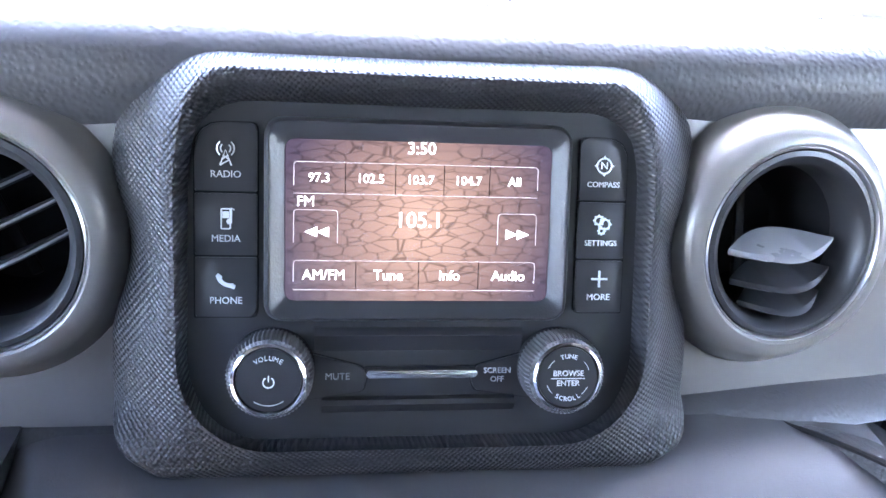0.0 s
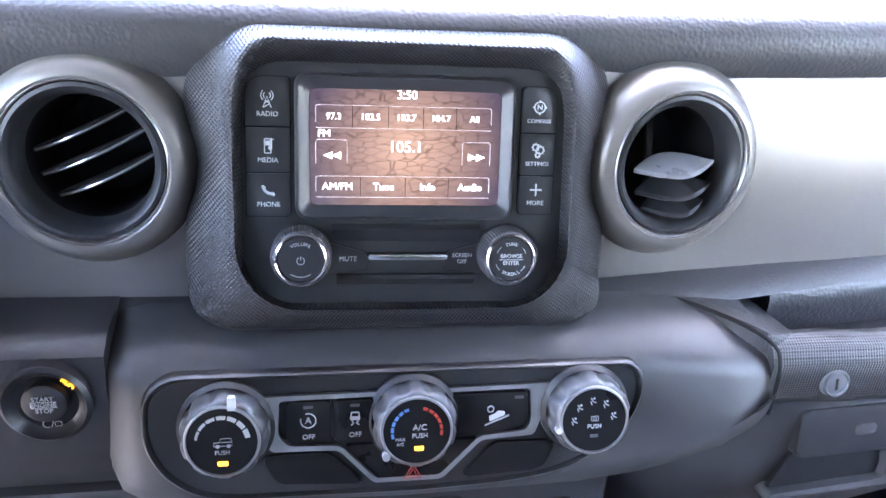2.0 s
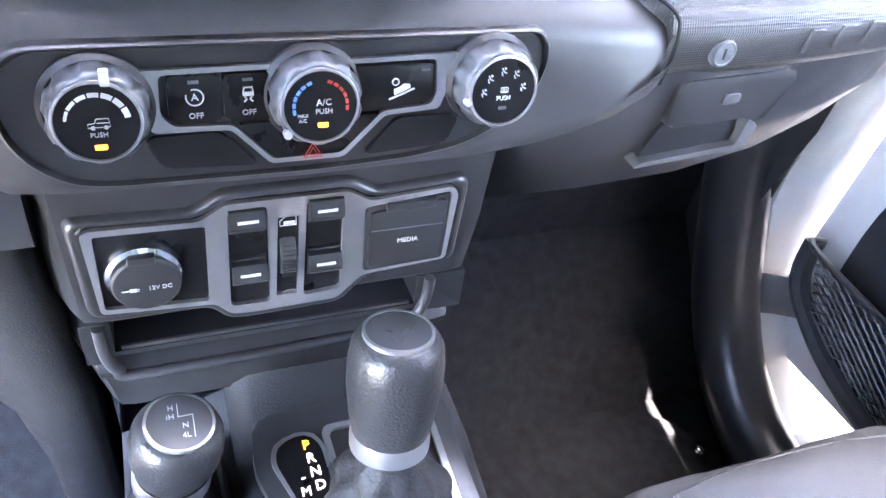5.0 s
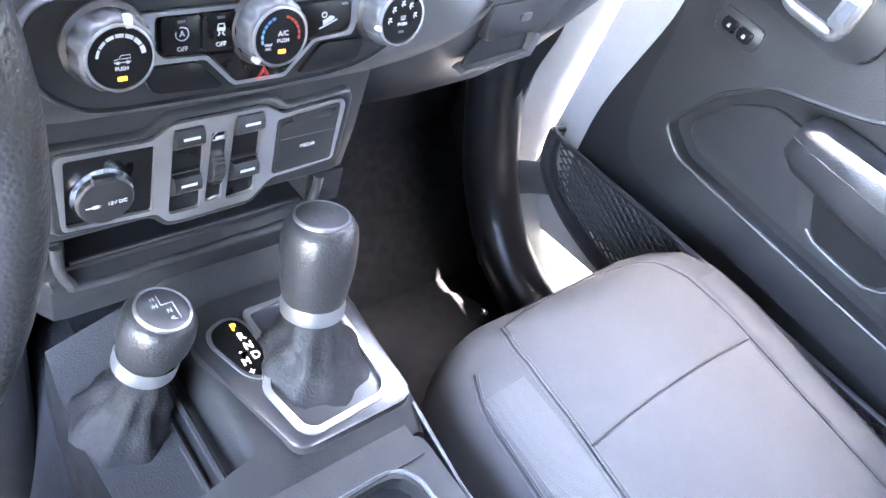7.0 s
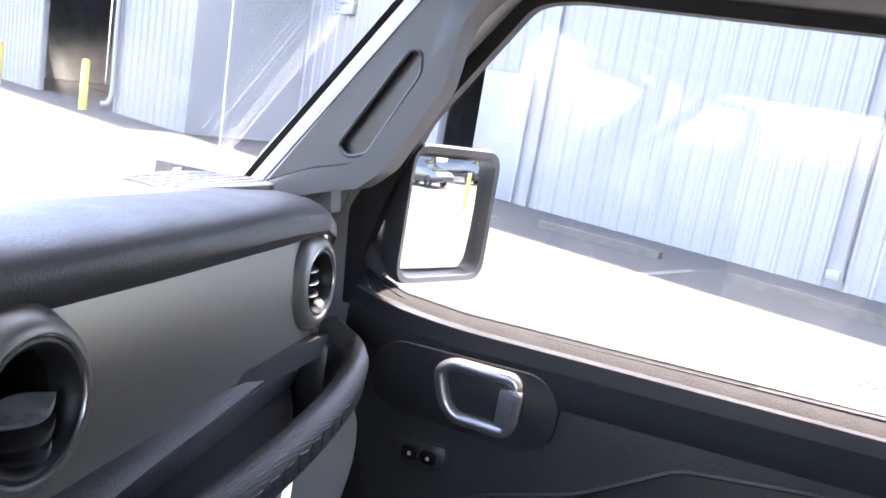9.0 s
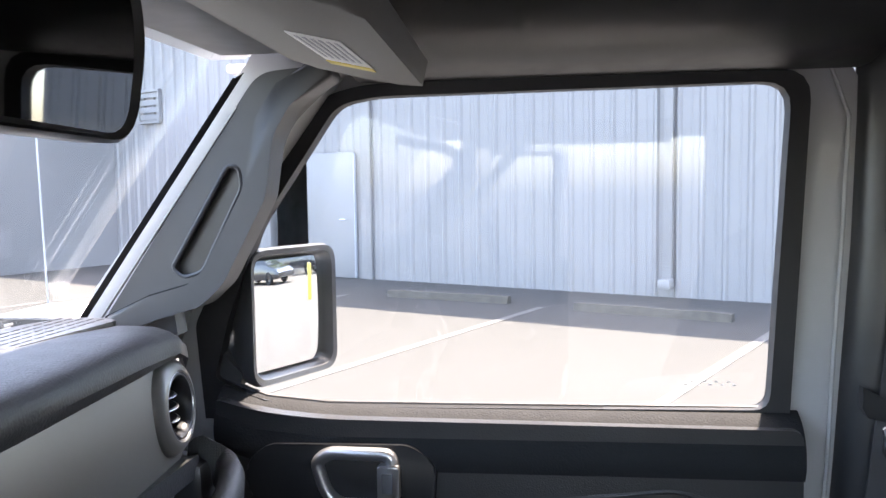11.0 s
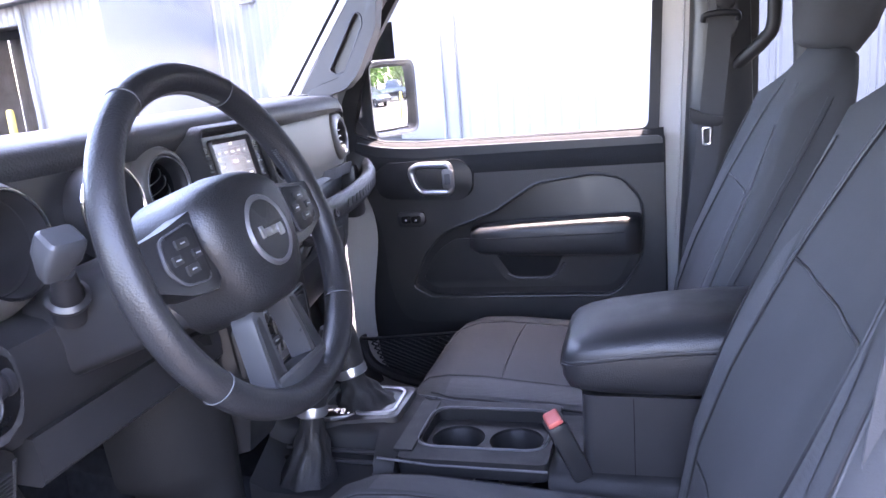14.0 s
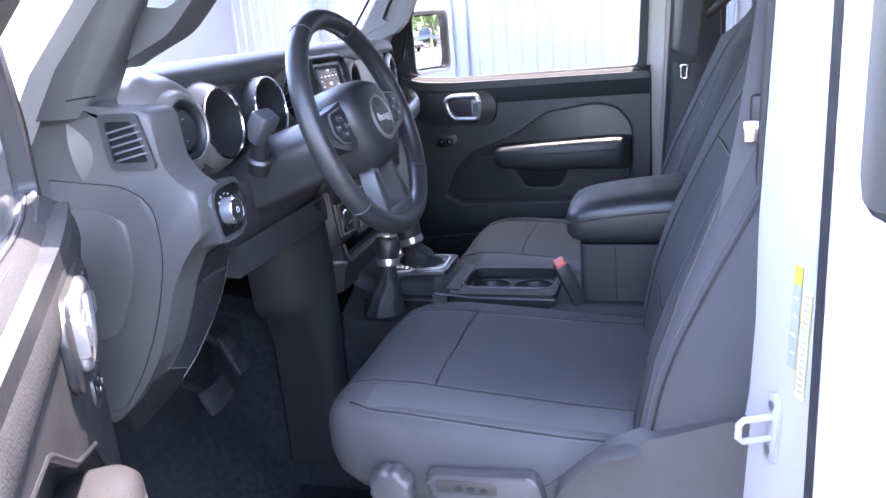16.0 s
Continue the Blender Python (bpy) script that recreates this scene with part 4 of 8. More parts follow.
def icon(parent, m, kind, u, v, k, mat):
    """Small pictograms of the buttons, k high."""
    h = 0.0
    w = k * 0.07
    L = []
    if kind == "mast":
        L = [line2([(-0.25 * k, -0.5 * k), (0, 0.2 * k), (0.25 * k, -0.5 * k)], w), line2([(-0.17 * k, -0.25 * k), (0.12 * k, -0.05 * k)], w), line2([(0.17 * k, -0.25 * k), (-0.12 * k, -0.05 * k)], w), line2([(-0.25 * k, -0.5 * k), (0.18 * k, -0.25 * k)], w)]
        for r in (0.22, 0.38):
            L += [line2(arc(r * k, -50, 50, 6, 0, 0.25 * k), w), line2(arc(r * k, 130, 230, 6, 0, 0.25 * k), w)]
    elif kind == "phone":
        L = [line2(arc(0.55 * k, 195, 285, 8, 0.2 * k, 0.35 * k), k * 0.2), line2([(-0.4 * k, 0.3 * k), (-0.2 * k, 0.12 * k)], k * 0.2), line2([(0.18 * k, -0.2 * k), (0.4 * k, -0.28 * k)], k * 0.2)]
    elif kind == "player":
        L = [line2(rrect(0.4 * k, 0.9 * k, 0.06 * k), w, closed=True), line2([(0.25 * k, -0.1 * k), (0.25 * k, 0.5 * k), (0.38 * k, 0.4 * k)], w), prism(circle(0.13 * k, 0.16 * k, -0.12 * k, 12), -0.0002, 0.0002), prism(rrect(0.3 * k, 0.3 * k, 0.01 * k, 0, 0.18 * k), -0.0002, 0.0001)]
    elif kind == "compass":
        L = [line2(circle(0.36 * k, n=20), w * 1.3, closed=True), lettering("N", 0.5 * k)]
        L += [prism([(0.5 * k * math.cos(a), 0.5 * k * math.sin(a)), (0.38 * k * math.cos(a + 0.25), 0.38 * k * math.sin(a + 0.25)), (0.38 * k * math.cos(a - 0.25), 0.38 * k * math.sin(a - 0.25))], -0.0002, 0.0002) for a in (0, 1.571, 3.142, 4.712)]
    elif kind == "gears":
        for cx, cy, r in ((-0.15, 0.2, 0.2), (0.15, 0.02, 0.24), (0.0, -0.3, 0.13)):
            L.append(line2(circle(r * k, cx * k, cy * k, 16), k * 0.1, closed=True))
            for j in range(8):
                a = j * math.pi / 4
                L.append(line2([((cx + r * math.cos(a)) * k, (cy + r * math.sin(a)) * k), ((cx + (r + 0.09) * math.cos(a)) * k, (cy + (r + 0.09) * math.sin(a)) * k)], k * 0.08))
    elif kind == "plus":
        L = [line2([(-0.4 * k, 0), (0.4 * k, 0)], k * 0.12), line2([(0, -0.4 * k), (0, 0.4 * k)], k * 0.12)]
    elif kind == "power":
        L = [line2(arc(0.4 * k, 120, 420, 14), w * 1.4), line2([(0, 0.05 * k), (0, 0.5 * k)], w * 1.4)]
    elif kind == "car":
        L = [line2([(-0.8 * k, -0.25 * k), (-0.8 * k, 0.05 * k), (-0.3 * k, 0.1 * k), (-0.15 * k, 0.45 * k), (0.75 * k, 0.45 * k), (0.8 * k, -0.25 * k)], w, closed=True), prism(circle(0.17 * k, -0.45 * k, -0.28 * k, 12), -0.0002, 0.0002), prism(circle(0.17 * k, 0.5 * k, -0.28 * k, 12), -0.0002, 0.0002), line2([(-0.15 * k, 0.1 * k), (0.78 * k, 0.1 * k)], w)]
    elif kind == "skid":
        L = [line2([(-0.3 * k, 0.0), (-0.22 * k, 0.42 * k), (0.22 * k, 0.42 * k), (0.3 * k, 0.0)], w * 1.4), prism(rrect(0.62 * k, 0.25 * k, 0.03 * k, 0, 0.02 * k), -0.0002, 0.0002), line2([(-0.2 * k, -0.15 * k), (-0.1 * k, -0.3 * k), (-0.25 * k, -0.45 * k)], w * 1.5), line2([(0.2 * k, -0.15 * k), (0.1 * k, -0.3 * k), (0.25 * k, -0.45 * k)], w * 1.5)]
    elif kind == "a_ring":
        L = [line2(arc(0.48 * k, -200, 110, 18), w * 1.2), lettering("A", 0.6 * k)]
    elif kind == "hill":
        L = [line2([(-0.6 * k, -0.5 * k), (0.65 * k, -0.02 * k)], w * 1.3), prism(rpoly([(-0.35 * k, -0.3 * k), (0.45 * k, 0.02 * k), (0.42 * k, 0.2 * k), (0.1 * k, 0.25 * k), (-0.1 * k, 0.1 * k), (-0.38 * k, 0.0)], 0.03 * k), -0.0002, 0.0002), line2(circle(0.16 * k, -0.3 * k, 0.35 * k, 14), w, closed=True)]
    elif kind == "triangle":
        L = [line2([(-0.5 * k, -0.4 * k), (0.5 * k, -0.4 * k), (0, 0.45 * k)], w * 1.2, closed=True), line2([(-0.25 * k, -0.26 * k), (0.25 * k, -0.26 * k), (0, 0.17 * k)], w, closed=True)]
    elif kind == "door":
        L = [line2([(-0.5 * k, -0.35 * k), (-0.5 * k, 0.05 * k), (-0.1 * k, 0.4 * k), (0.5 * k, 0.4 * k), (0.5 * k, -0.35 * k)], w, closed=True), prism(rrect(0.7 * k, 0.25 * k, 0.02 * k, 0.08 * k, -0.15 * k), -0.0002, 0.0002)]
    elif kind == "plug":
        L = [prism(rrect(0.7 * k, 0.45 * k, 0.1 * k), -0.0002, 0.0002), line2([(-1.1 * k, 0), (-0.3 * k, 0)], k * 0.14), line2([(0.3 * k, 0.12 * k), (0.6 * k, 0.12 * k)], w), line2([(0.3 * k, -0.12 * k), (0.6 * k, -0.12 * k)], w)]
    elif kind == "flow":
        L = [line2([(-0.3 * k, 0.4 * k), (-0.1 * k, 0.0), (0.25 * k, -0.15 * k)], k * 0.14), prism(circle(0.13 * k, 0.05 * k, 0.35 * k, 10), -0.0002, 0.0002), line2([(-0.35 * k, 0.0), (-0.2 * k, -0.4 * k)], k * 0.12)]
    elif kind == "rear_glass":
        L = [line2(rrect(0.9 * k, 0.6 * k, 0.08 * k), w, closed=True)] + [line2([(x * k, -0.35 * k), (x * k, 0.2 * k)], w) for x in (-0.2, 0, 0.2)]
    elif kind == "lock":
        L = [prism(rrect(0.55 * k, 0.45 * k, 0.05 * k, 0, -0.2 * k), -0.0002, 0.0002), line2(arc(0.18 * k, 0, 180, 8, 0, 0.05 * k), w * 1.4)]
    return part("symbol", join(*L), mat, parent, "", m @ T(u, v, 0.0006 + h))


# side keys, each in its dark joint
for s, rows in ((-1, (("mast", "RADIO"), ("player", "MEDIA"), ("phone", "PHONE"))), (1, (("compass", "COMPASS"), ("gears", "SETTINGS"), ("plus", "MORE")))):
    u0, u1 = (-0.0864, -0.0627) if s < 0 else (0.0634, 0.0838)
    for i, (ic, word) in enumerate(rows):
        v0, v1 = ((0.0360, 0.0624), (0.0116, 0.0357), (-0.0123, 0.0113))[i] if s < 0 else ((0.0354, 0.0608), (0.0117, 0.0351), (-0.0105, 0.0114))[i]
        cx = (u0 + u1) / 2
        rr = [0.0008] * 4
        if i == 0:
            rr[3 if s < 0 else 2], rr[2 if s < 0 else 3] = 0.017, 0.003
        if i == 2:
            rr[1 if s < 0 else 0] = 0.003
        e = 0.0003
        part("key_joint", prism(rpoly([(u0 - e, v0 - e), (u1 + e, v0 - e), (u1 + e, v1 + e), (u0 - e, v1 + e)], rr), -0.001, 0.0005), M_VOID, radio, m=R)
        key = part("key", prism(rpoly([(u0 + e, v0 + e), (u1 - e, v0 + e), (u1 - e, v1 - e), (u0 + e, v1 - e)], rr), -0.001, 0.0016, 0.0005), M_FACE, radio, m=R)
        km = R @ T(0, 0, 0.0016)
        icon(key, km, ic, cx, v0 + 0.0142, 0.0084, M_WHITE)
        words(key, km, word, cx, v0 + 0.0066, 0.0037 if len(word) < 7 else 0.0031, M_WHITE, h=0.0003)


def knurled(m, parent, r, h, n=60):
    lp = []
    for rr, z in ((r, -0.004), (r, h * 0.75), (r * 0.93, h * 0.97), (r * 0.86, h)):
        ring = []
        for i in range(n * 2):
            k = rr * (1 if i % 2 else 0.965)
            a = math.pi * i / n
            ring.append((k * math.cos(a), k * math.sin(a), z))
        lp.append(ring)
    return part("grip", loft(lp), M_GRIP, parent, m=m, angle=25)


for s in (-1, 1):
    km = R @ T(s * 0.0572, -0.0328, 0)
    knob = part("knob", lathe([(0.0165, -0.002), (0.0165, 0.002), (0.0155, 0.004)], 40), M_DARK, radio, "ridged rotary knob with a chrome ring", km)
    knurled(km, knob, 0.0164, 0.0168)
    part("chrome_ring", lathe([(0.0140, 0.0160), (0.0138, 0.0182), (0.0128, 0.0188), (0.0122, 0.0178), (0.0120, 0.016)], 48), M_CHROME, knob, "polished chrome ring", km)
    part("cap", lathe([(0.0121, 0.0165), (0.0119, 0.0180), (0.0, 0.0184)], 40), M_DARK, knob, m=km)
    kf = km @ T(0, 0, 0.0185)
    if s < 0:
        icon(knob, kf, "power", 0, -0.0005, 0.005, M_WHITE)
        arc_words(knob, kf, "VOLUME", 0.0085, 90, 0.0026, M_WHITE)
        part("mark", line2(arc(0.0095, 235, 305, 10), 0.0004), M_WHITE, knob, m=kf)
    else:
        words(knob, kf, "BROWSE", 0, 0.0017, 0.0031, M_WHITE, h=0.0004)
        words(knob, kf, "ENTER", 0, -0.0022, 0.0031, M_WHITE, h=0.0004)
        arc_words(knob, kf, "TUNE", 0.0085, 90, 0.0025, M_WHITE)
        arc_words(knob, kf, "SCROLL", 0.0085, 270, 0.0025, M_WHITE, up=False)
        part("mark", box(0.0135, 0.0003, 0.0003, (0, -0.0003, 0.0003)), M_WHITE, knob, m=kf)
        for a0 in (20, 130, 200, 310):
            part("mark", line2(arc(0.0088, a0, a0 + 25, 6), 0.0003), M_WHITE, knob, m=kf)
part("slot", prism(rrect(0.0458, 0.0048, 0.0015, 0.0016, -0.0347), -0.001, 0.001), M_VOID, radio, m=R)
part("chrome_bar", prism(rrect(0.0445, 0.0031, 0.001, 0.0016, -0.0345), -0.001, 0.005, 0.0011), M_CHROME, radio, "polished chrome bar", R)
for s, lines in ((-1, ("MUTE",)), (1, ("SCREEN", "OFF"))):
    dx = 0.0 if s < 0 else 0.0015
    pts = [(s * 0.0465 + dx, -0.0462), (s * 0.0212 + dx, -0.0425), (s * 0.0195 + dx, -0.036), (s * 0.0218 + dx, -0.0318), (s * 0.0465 + dx, -0.0252)]
    part("key_joint", prism(rpoly(pts[::s], 0.002), -0.001, 0.0004), M_VOID, radio, m=R)
    key = part("key", prism(rpoly([(x + s * 0.0005, y + (0.0004 if y < -0.036 else -0.0004)) for x, y in pts][::s], 0.002), -0.001, 0.0016, 0.0005), M_FACE, radio, m=R)
    for j, wd in enumerate(lines):
        words(key, R, wd, s * 0.0318 + dx * 0.5, -0.036 + (0.0019 - 0.0036 * j if len(lines) > 1 else 0), 0.0038 if len(lines) == 1 else 0.0032, M_WHITE, h=0.002)

# ---------------------------------------------------------------- climate panel
C = frame_of((0, 0.25, 1.15), (1, 0, 0), (0, 0.25, 1))
clim = thing("climate_panel", (0, 0.25, 1.15), "black heater control panel with three grey rotary knobs", "control panel")
pts = [(-0.1445, 0.034), (-0.1455, 0.008), (-0.1365, -0.011), (-0.119, -0.0238), (-0.1, -0.0268), (0.005, -0.0282), (0.0545, -0.0262), (0.0845, -0.022), (0.1075, -0.012), (0.129, 0.0085), (0.1345, 0.024), (0.1335, 0.037), (0.127, 0.0432), (-0.132, 0.0450)]
rr_ = [0.012, 0.01, 0.012, 0.012, 0.012, 0.01, 0.01, 0.012, 0.012, 0.012, 0.008, 0.008, 0.008, 0.012]
CP = rpoly(pts, rr_)


def inset(k, l):
    return [((x + 0.005) * k - 0.005, (y - 0.008) * l + 0.008) for x, y in CP]


part("panel", prism(inset(0.975, 0.93), -0.03, 0.003), M_FACE, clim, m=C)
part("rim", loft([[(x, y, z) for x, y in inset(k, l)] for k, l, z in ((1.012, 1.04, -0.01), (1.008, 1.025, 0.001), (1.0, 1.0, 0.0048), (0.992, 0.975, 0.0055), (0.983, 0.95, 0.0046), (0.977, 0.935, 0.0022))], caps=False), M_PLASTIC, clim, "rounded satin black rim", C, angle=60)
# silver outline
sil = [(-0.0885, 0.0325), (-0.078, 0.001), (-0.041, 0.0), (-0.022, -0.0205), (0.0165, -0.0205), (0.039, 0.0015), (0.0695, 0.003), (0.081, 0.0335)]
si2 = [(-0.0725, 0.0300), (-0.0735, 0.010), (-0.068, 0.0038), (-0.0398, 0.0026), (-0.0208, -0.0180), (0.0153, -0.0180), (0.0378, 0.0040), (0.0645, 0.0058), (0.0675, 0.012), (0.0665, 0.0310)]
part("silver_trim", holed(rpoly(sil, 0.003), [rpoly(si2, 0.003)], 0.004, 0.0072), M_SILVER, clim, "satin silver outline", C)
# push buttons
for pts, nm in (([(-0.0695, 0.006), (-0.0445, 0.0055), (-0.0445, 0.0295), (-0.0695, 0.0295)], "a_ring"), ([(-0.0435, 0.0055), (-0.020, 0.004), (-0.020, 0.0295), (-0.0435, 0.0295)], "skid"), ([(0.0205, 0.0055), (0.063, 0.0072), (0.0658, 0.013), (0.0650, 0.0295), (0.0205, 0.0295)], "hill")):
    key = part("button", prism(rpoly(pts, 0.003), 0.003, 0.0085, 0.0014), M_GLOSS, clim, m=C)
    cx = sum(p[0] for p in pts) / len(pts)
    icon(key, C @ T(0, 0, 0.0085), nm, cx, 0.019 if nm != "hill" else 0.0165, 0.0085 if nm != "hill" else 0.011, M_WHITE)
    if nm != "hill":
        words(key, C, "OFF", cx, 0.0095, 0.004, M_WHITE, h=0.0090)
    part("tell_tale", box(0.005, 0.0016, 0.0004, (cx + (0.013 if nm == "hill" else 0), 0.0265, 0.0088)), M_GREYPL, key, m=C)
hz = part("hazard_button", prism(rpoly([(-0.038, 0.0025), (-0.0175, -0.0205), (0.0155, -0.0205), (0.038, 0.0025)], 0.003), 0.003, 0.0068, 0.001), M_GLOSS, clim, m=C)
icon(hz, C @ T(0, 0, 0.0068), "triangle", 0.0, -0.0165 + 0.0015, 0.0095, M_REDMARK)
for s in (-1, 1):
    part("blank_cover", prism(rpoly([(s * 0.0275, -0.021), (s * 0.075, -0.0185), (s * 0.082, -0.004), (s * 0.078, -0.0015), (s * 0.046, -0.001)][::s], 0.004), 0.003, 0.0062, 0.0006), M_GLOSS, clim, m=C)


def climate_knob(u, v, seed):
    km = C @ T(u, v, 0.004)
    k = part("knob", lathe([(0.026, 0.0), (0.026, 0.003), (0.0235, 0.006)], 48), M_DARK, clim, "grey scalloped rotary knob", km)
    n, lp = 96, []
    for r, z, dep in ((0.0232, 0.003, 0.06), (0.0232, 0.012, 0.075), (0.0222, 0.017, 0.06), (0.0206, 0.0195, 0.02), (0.0186, 0.0205, 0.0)):
        ring = []
        for i in range(n):
            a = 2 * math.pi * i / n
            w = max(0.0, math.cos(a * 10)) ** 0.5
            ring.append((r * (1 - dep * w) * math.cos(a), r * (1 - dep * w) * math.sin(a), z))
        lp.append(ring)
    part("grip", loft(lp), M_KNOB, k, m=km, angle=50)
    part("face", lathe([(0.0187, 0.0200), (0.0182, 0.0209), (0.0, 0.0211)], 40), M_GLOSS, k, "gloss black centre", km)
    part("ring", lathe([(0.0196, 0.0200), (0.0193, 0.0218), (0.0184, 0.0220), (0.0180, 0.0208)], 48), M_SILVER, k, m=km)
    return k, km @ T(0, 0, 0.0212)


k1, m1 = climate_knob(-0.1005, 0.0165, 1)
part("pointer", prism(rrect(0.004, 0.007, 0.001, 0.0055, 0.0205), -0.003, 0.001), M_WHITE, k1, m=m1)
for i in range(7):
    part("mark", band(0.0125 - 0.0001 * i, 0.0138 + 0.00012 * i, 172 - i * 24, 152 - i * 24, -0.0002, 0.0003, 4), M_WHITE, k1, m=m1)
icon(k1, m1, "car", 0.0005, -0.0005, 0.0058, M_WHITE)
words(k1, m1, "PUSH", 0, -0.0058, 0.0032, M_WHITE, h=0.0003)
part("lamp", prism(rrect(0.0052, 0.0022, 0.0004, 0, -0.0118), 0, 0.0005), M_AMBER, k1, "lit amber lamp", m1)
k2, m2 = climate_knob(0.0005, 0.0165, 2)
part("pointer", prism(circle(0.0022, -0.0165, -0.0135, 10), -0.003, 0.001), M_WHITE, k2, m=m2)
for i in range(6):
    part("mark", band(0.0125, 0.0140, 195 - i * 15, 184 - i * 15, -0.0002, 0.0003, 3), M_BLUEMARK, k2, m=m2)
    part("mark", band(0.0125, 0.0140, 75 - i * 15, 64 - i * 15, -0.0002, 0.0003, 3), M_REDMARK, k2, m=m2)
words(k2, m2, "A/C", 0.0015, 0.0022, 0.0046, M_WHITE, h=0.0003)
words(k2, m2, "PUSH", 0.0015, -0.0024, 0.0036, M_WHITE, h=0.0003)
words(k2, m2, "MAX", -0.009, -0.0042, 0.0025, M_WHITE, h=0.0003)
words(k2, m2, "A/C", -0.009, -0.0068, 0.0025, M_WHITE, h=0.0003)
part("lamp", prism(rrect(0.005, 0.0022, 0.0004, 0.001, -0.0095), 0, 0.0005), M_AMBER, k2, "lit amber lamp", m2)
k3, m3 = climate_knob(0.0985, 0.0175, 3)
part("pointer", prism(circle(0.0018, -0.020, -0.005, 10), -0.003, 0.001), M_WHITE, k3, m=m3)
for a in (180, 138, 95, 55, 10):
    icon(k3, m3 @ T(0.0112 * math.cos(radians(a)), 0.0112 * math.sin(radians(a))), "flow", 0, 0, 0.005, M_WHITE)
icon(k3, m3, "rear_glass", 0, 0.0012, 0.0045, M_WHITE)
words(k3, m3, "PUSH", 0, -0.0035, 0.0034, M_WHITE, h=0.0003)
part("lamp", prism(rrect(0.0045, 0.0018, 0.0004, 0, -0.009), 0, 0.0004), M_GREYPL, k3, m=m3)

# ---------------------------------------------------------------- start button
SB = frame_of((-0.196, 0.2685, 1.176), (1, 0, 0), (0, 0.0, 1))
sb = thing("start_button", (-0.196, 0.268, 1.176), "round black engine start button with white lettering", "push button")
part("surround", lathe([(0.0245, -0.02), (0.0240, 0.004), (0.0215, 0.006), (0.0195, 0.003), (0.015, 0.0005)], 48), M_PLASTIC, sb, m=SB)
part("plate", lathe([(0.020, 0.0012), (0.0, 0.0014)], 40), M_GLOSS, sb, m=SB)
part("cap", lathe([(0.0118, 0.001), (0.0116, 0.0055), (0.0105, 0.0062), (0.0, 0.0060)], 40), M_DARK, sb, m=SB @ T(0, 0.0015))
for i, wd in enumerate(("START", "ENGINE", "STOP")):
    words(sb, SB, wd, 0, 0.0052 - i * 0.0037, 0.0038, M_WHITE, h=0.0068)
for v in (0.0033, -0.0003):
    part("mark", box(0.0135, 0.0003, 0.0003, (0, v, 0.0066)), M_WHITE, sb, m=SB)
part("lettering", lettering("RUN", 0.004), M_AMBER, sb, "amber lit word", SB @ T(0.0125, 0.0115, 0.002) @ Matrix.Rotation(radians(-45), 4, "Z"))
part("mark", join(line2(arc(0.0022, 60, 300, 10, -0.002, -0.0143), 0.0005), line2([(0.0, -0.0165), (0.0015, -0.0122)], 0.0005), line2(rrect(0.0035, 0.003, 0.0006, 0.0038, -0.0143), 0.0004, closed=True)), M_WHITE, sb, m=SB @ T(0, 0, 0.0018))

# ---------------------------------------------------------------- switch panel
sw = thing("switch_panel", (0, 0.27, 1.03), "black switch panel framed in satin silver", "switch panel")
fr = [(-0.1245, 0.033), (-0.121, 0.037), (-0.0585, 0.0350), (-0.0435, 0.0455), (0.0315, 0.0457), (0.0465, 0.0360), (0.1015, 0.0402), (0.1065, 0.034), (0.1038, -0.0222), (0.0437, -0.0266), (0.0268, -0.0448), (-0.0290, -0.0462), (-0.0442, -0.0450), (-0.0535, -0.0338), (-0.1216, -0.0290)]
fo = rpoly(fr, 0.004)
rim_o = rpoly([(x * 1.055 + 0.0005, y * 1.13 + 0.001) for x, y in fr], 0.007)
part("rim", loft([[(x * k + 0.0001, y * l, z) for x, y in rim_o] for k, l, z in ((1.02, 1.04, -0.004), (1.012, 1.02, 0.002), (1.0, 1.0, 0.0052), (0.985, 0.97, 0.0062), (0.965, 0.92, 0.0055), (0.95, 0.89, 0.0035))], caps=False), M_PLASTIC, sw, m=S, angle=60)
part("base", prism(fo, -0.002, 0.0035), M_GLOSS, sw, m=S)
# one silver plate, pierced for the socket field, the switch wells, the wheel and the lid
holes = [rpoly([(-0.1185, 0.0325), (-0.0555, 0.0310), (-0.0570, -0.0300), (-0.119, -0.0255)][::-1], 0.003), rpoly([(-0.0425, 0.0405), (-0.0188, 0.0412), (-0.0182, -0.0385), (-0.0440, -0.0380)][::-1], 0.004), rpoly([(-0.0126, 0.0312), (0.0010, 0.0312), (-0.0004, -0.0345), (-0.0144, -0.0342)][::-1], 0.001), rpoly([(0.0055, 0.0418), (0.0285, 0.0422), (0.0290, -0.0355), (0.0035, -0.0377)][::-1], 0.004), rpoly([(0.0428, 0.0311), (0.1015, 0.0367), (0.1012, -0.0210), (0.0436, -0.0236)][::-1], 0.003)]
part("silver_plate", holed(fo, holes, 0.003, 0.0068), M_SILVER, sw, "satin silver plate with dark openings", S)
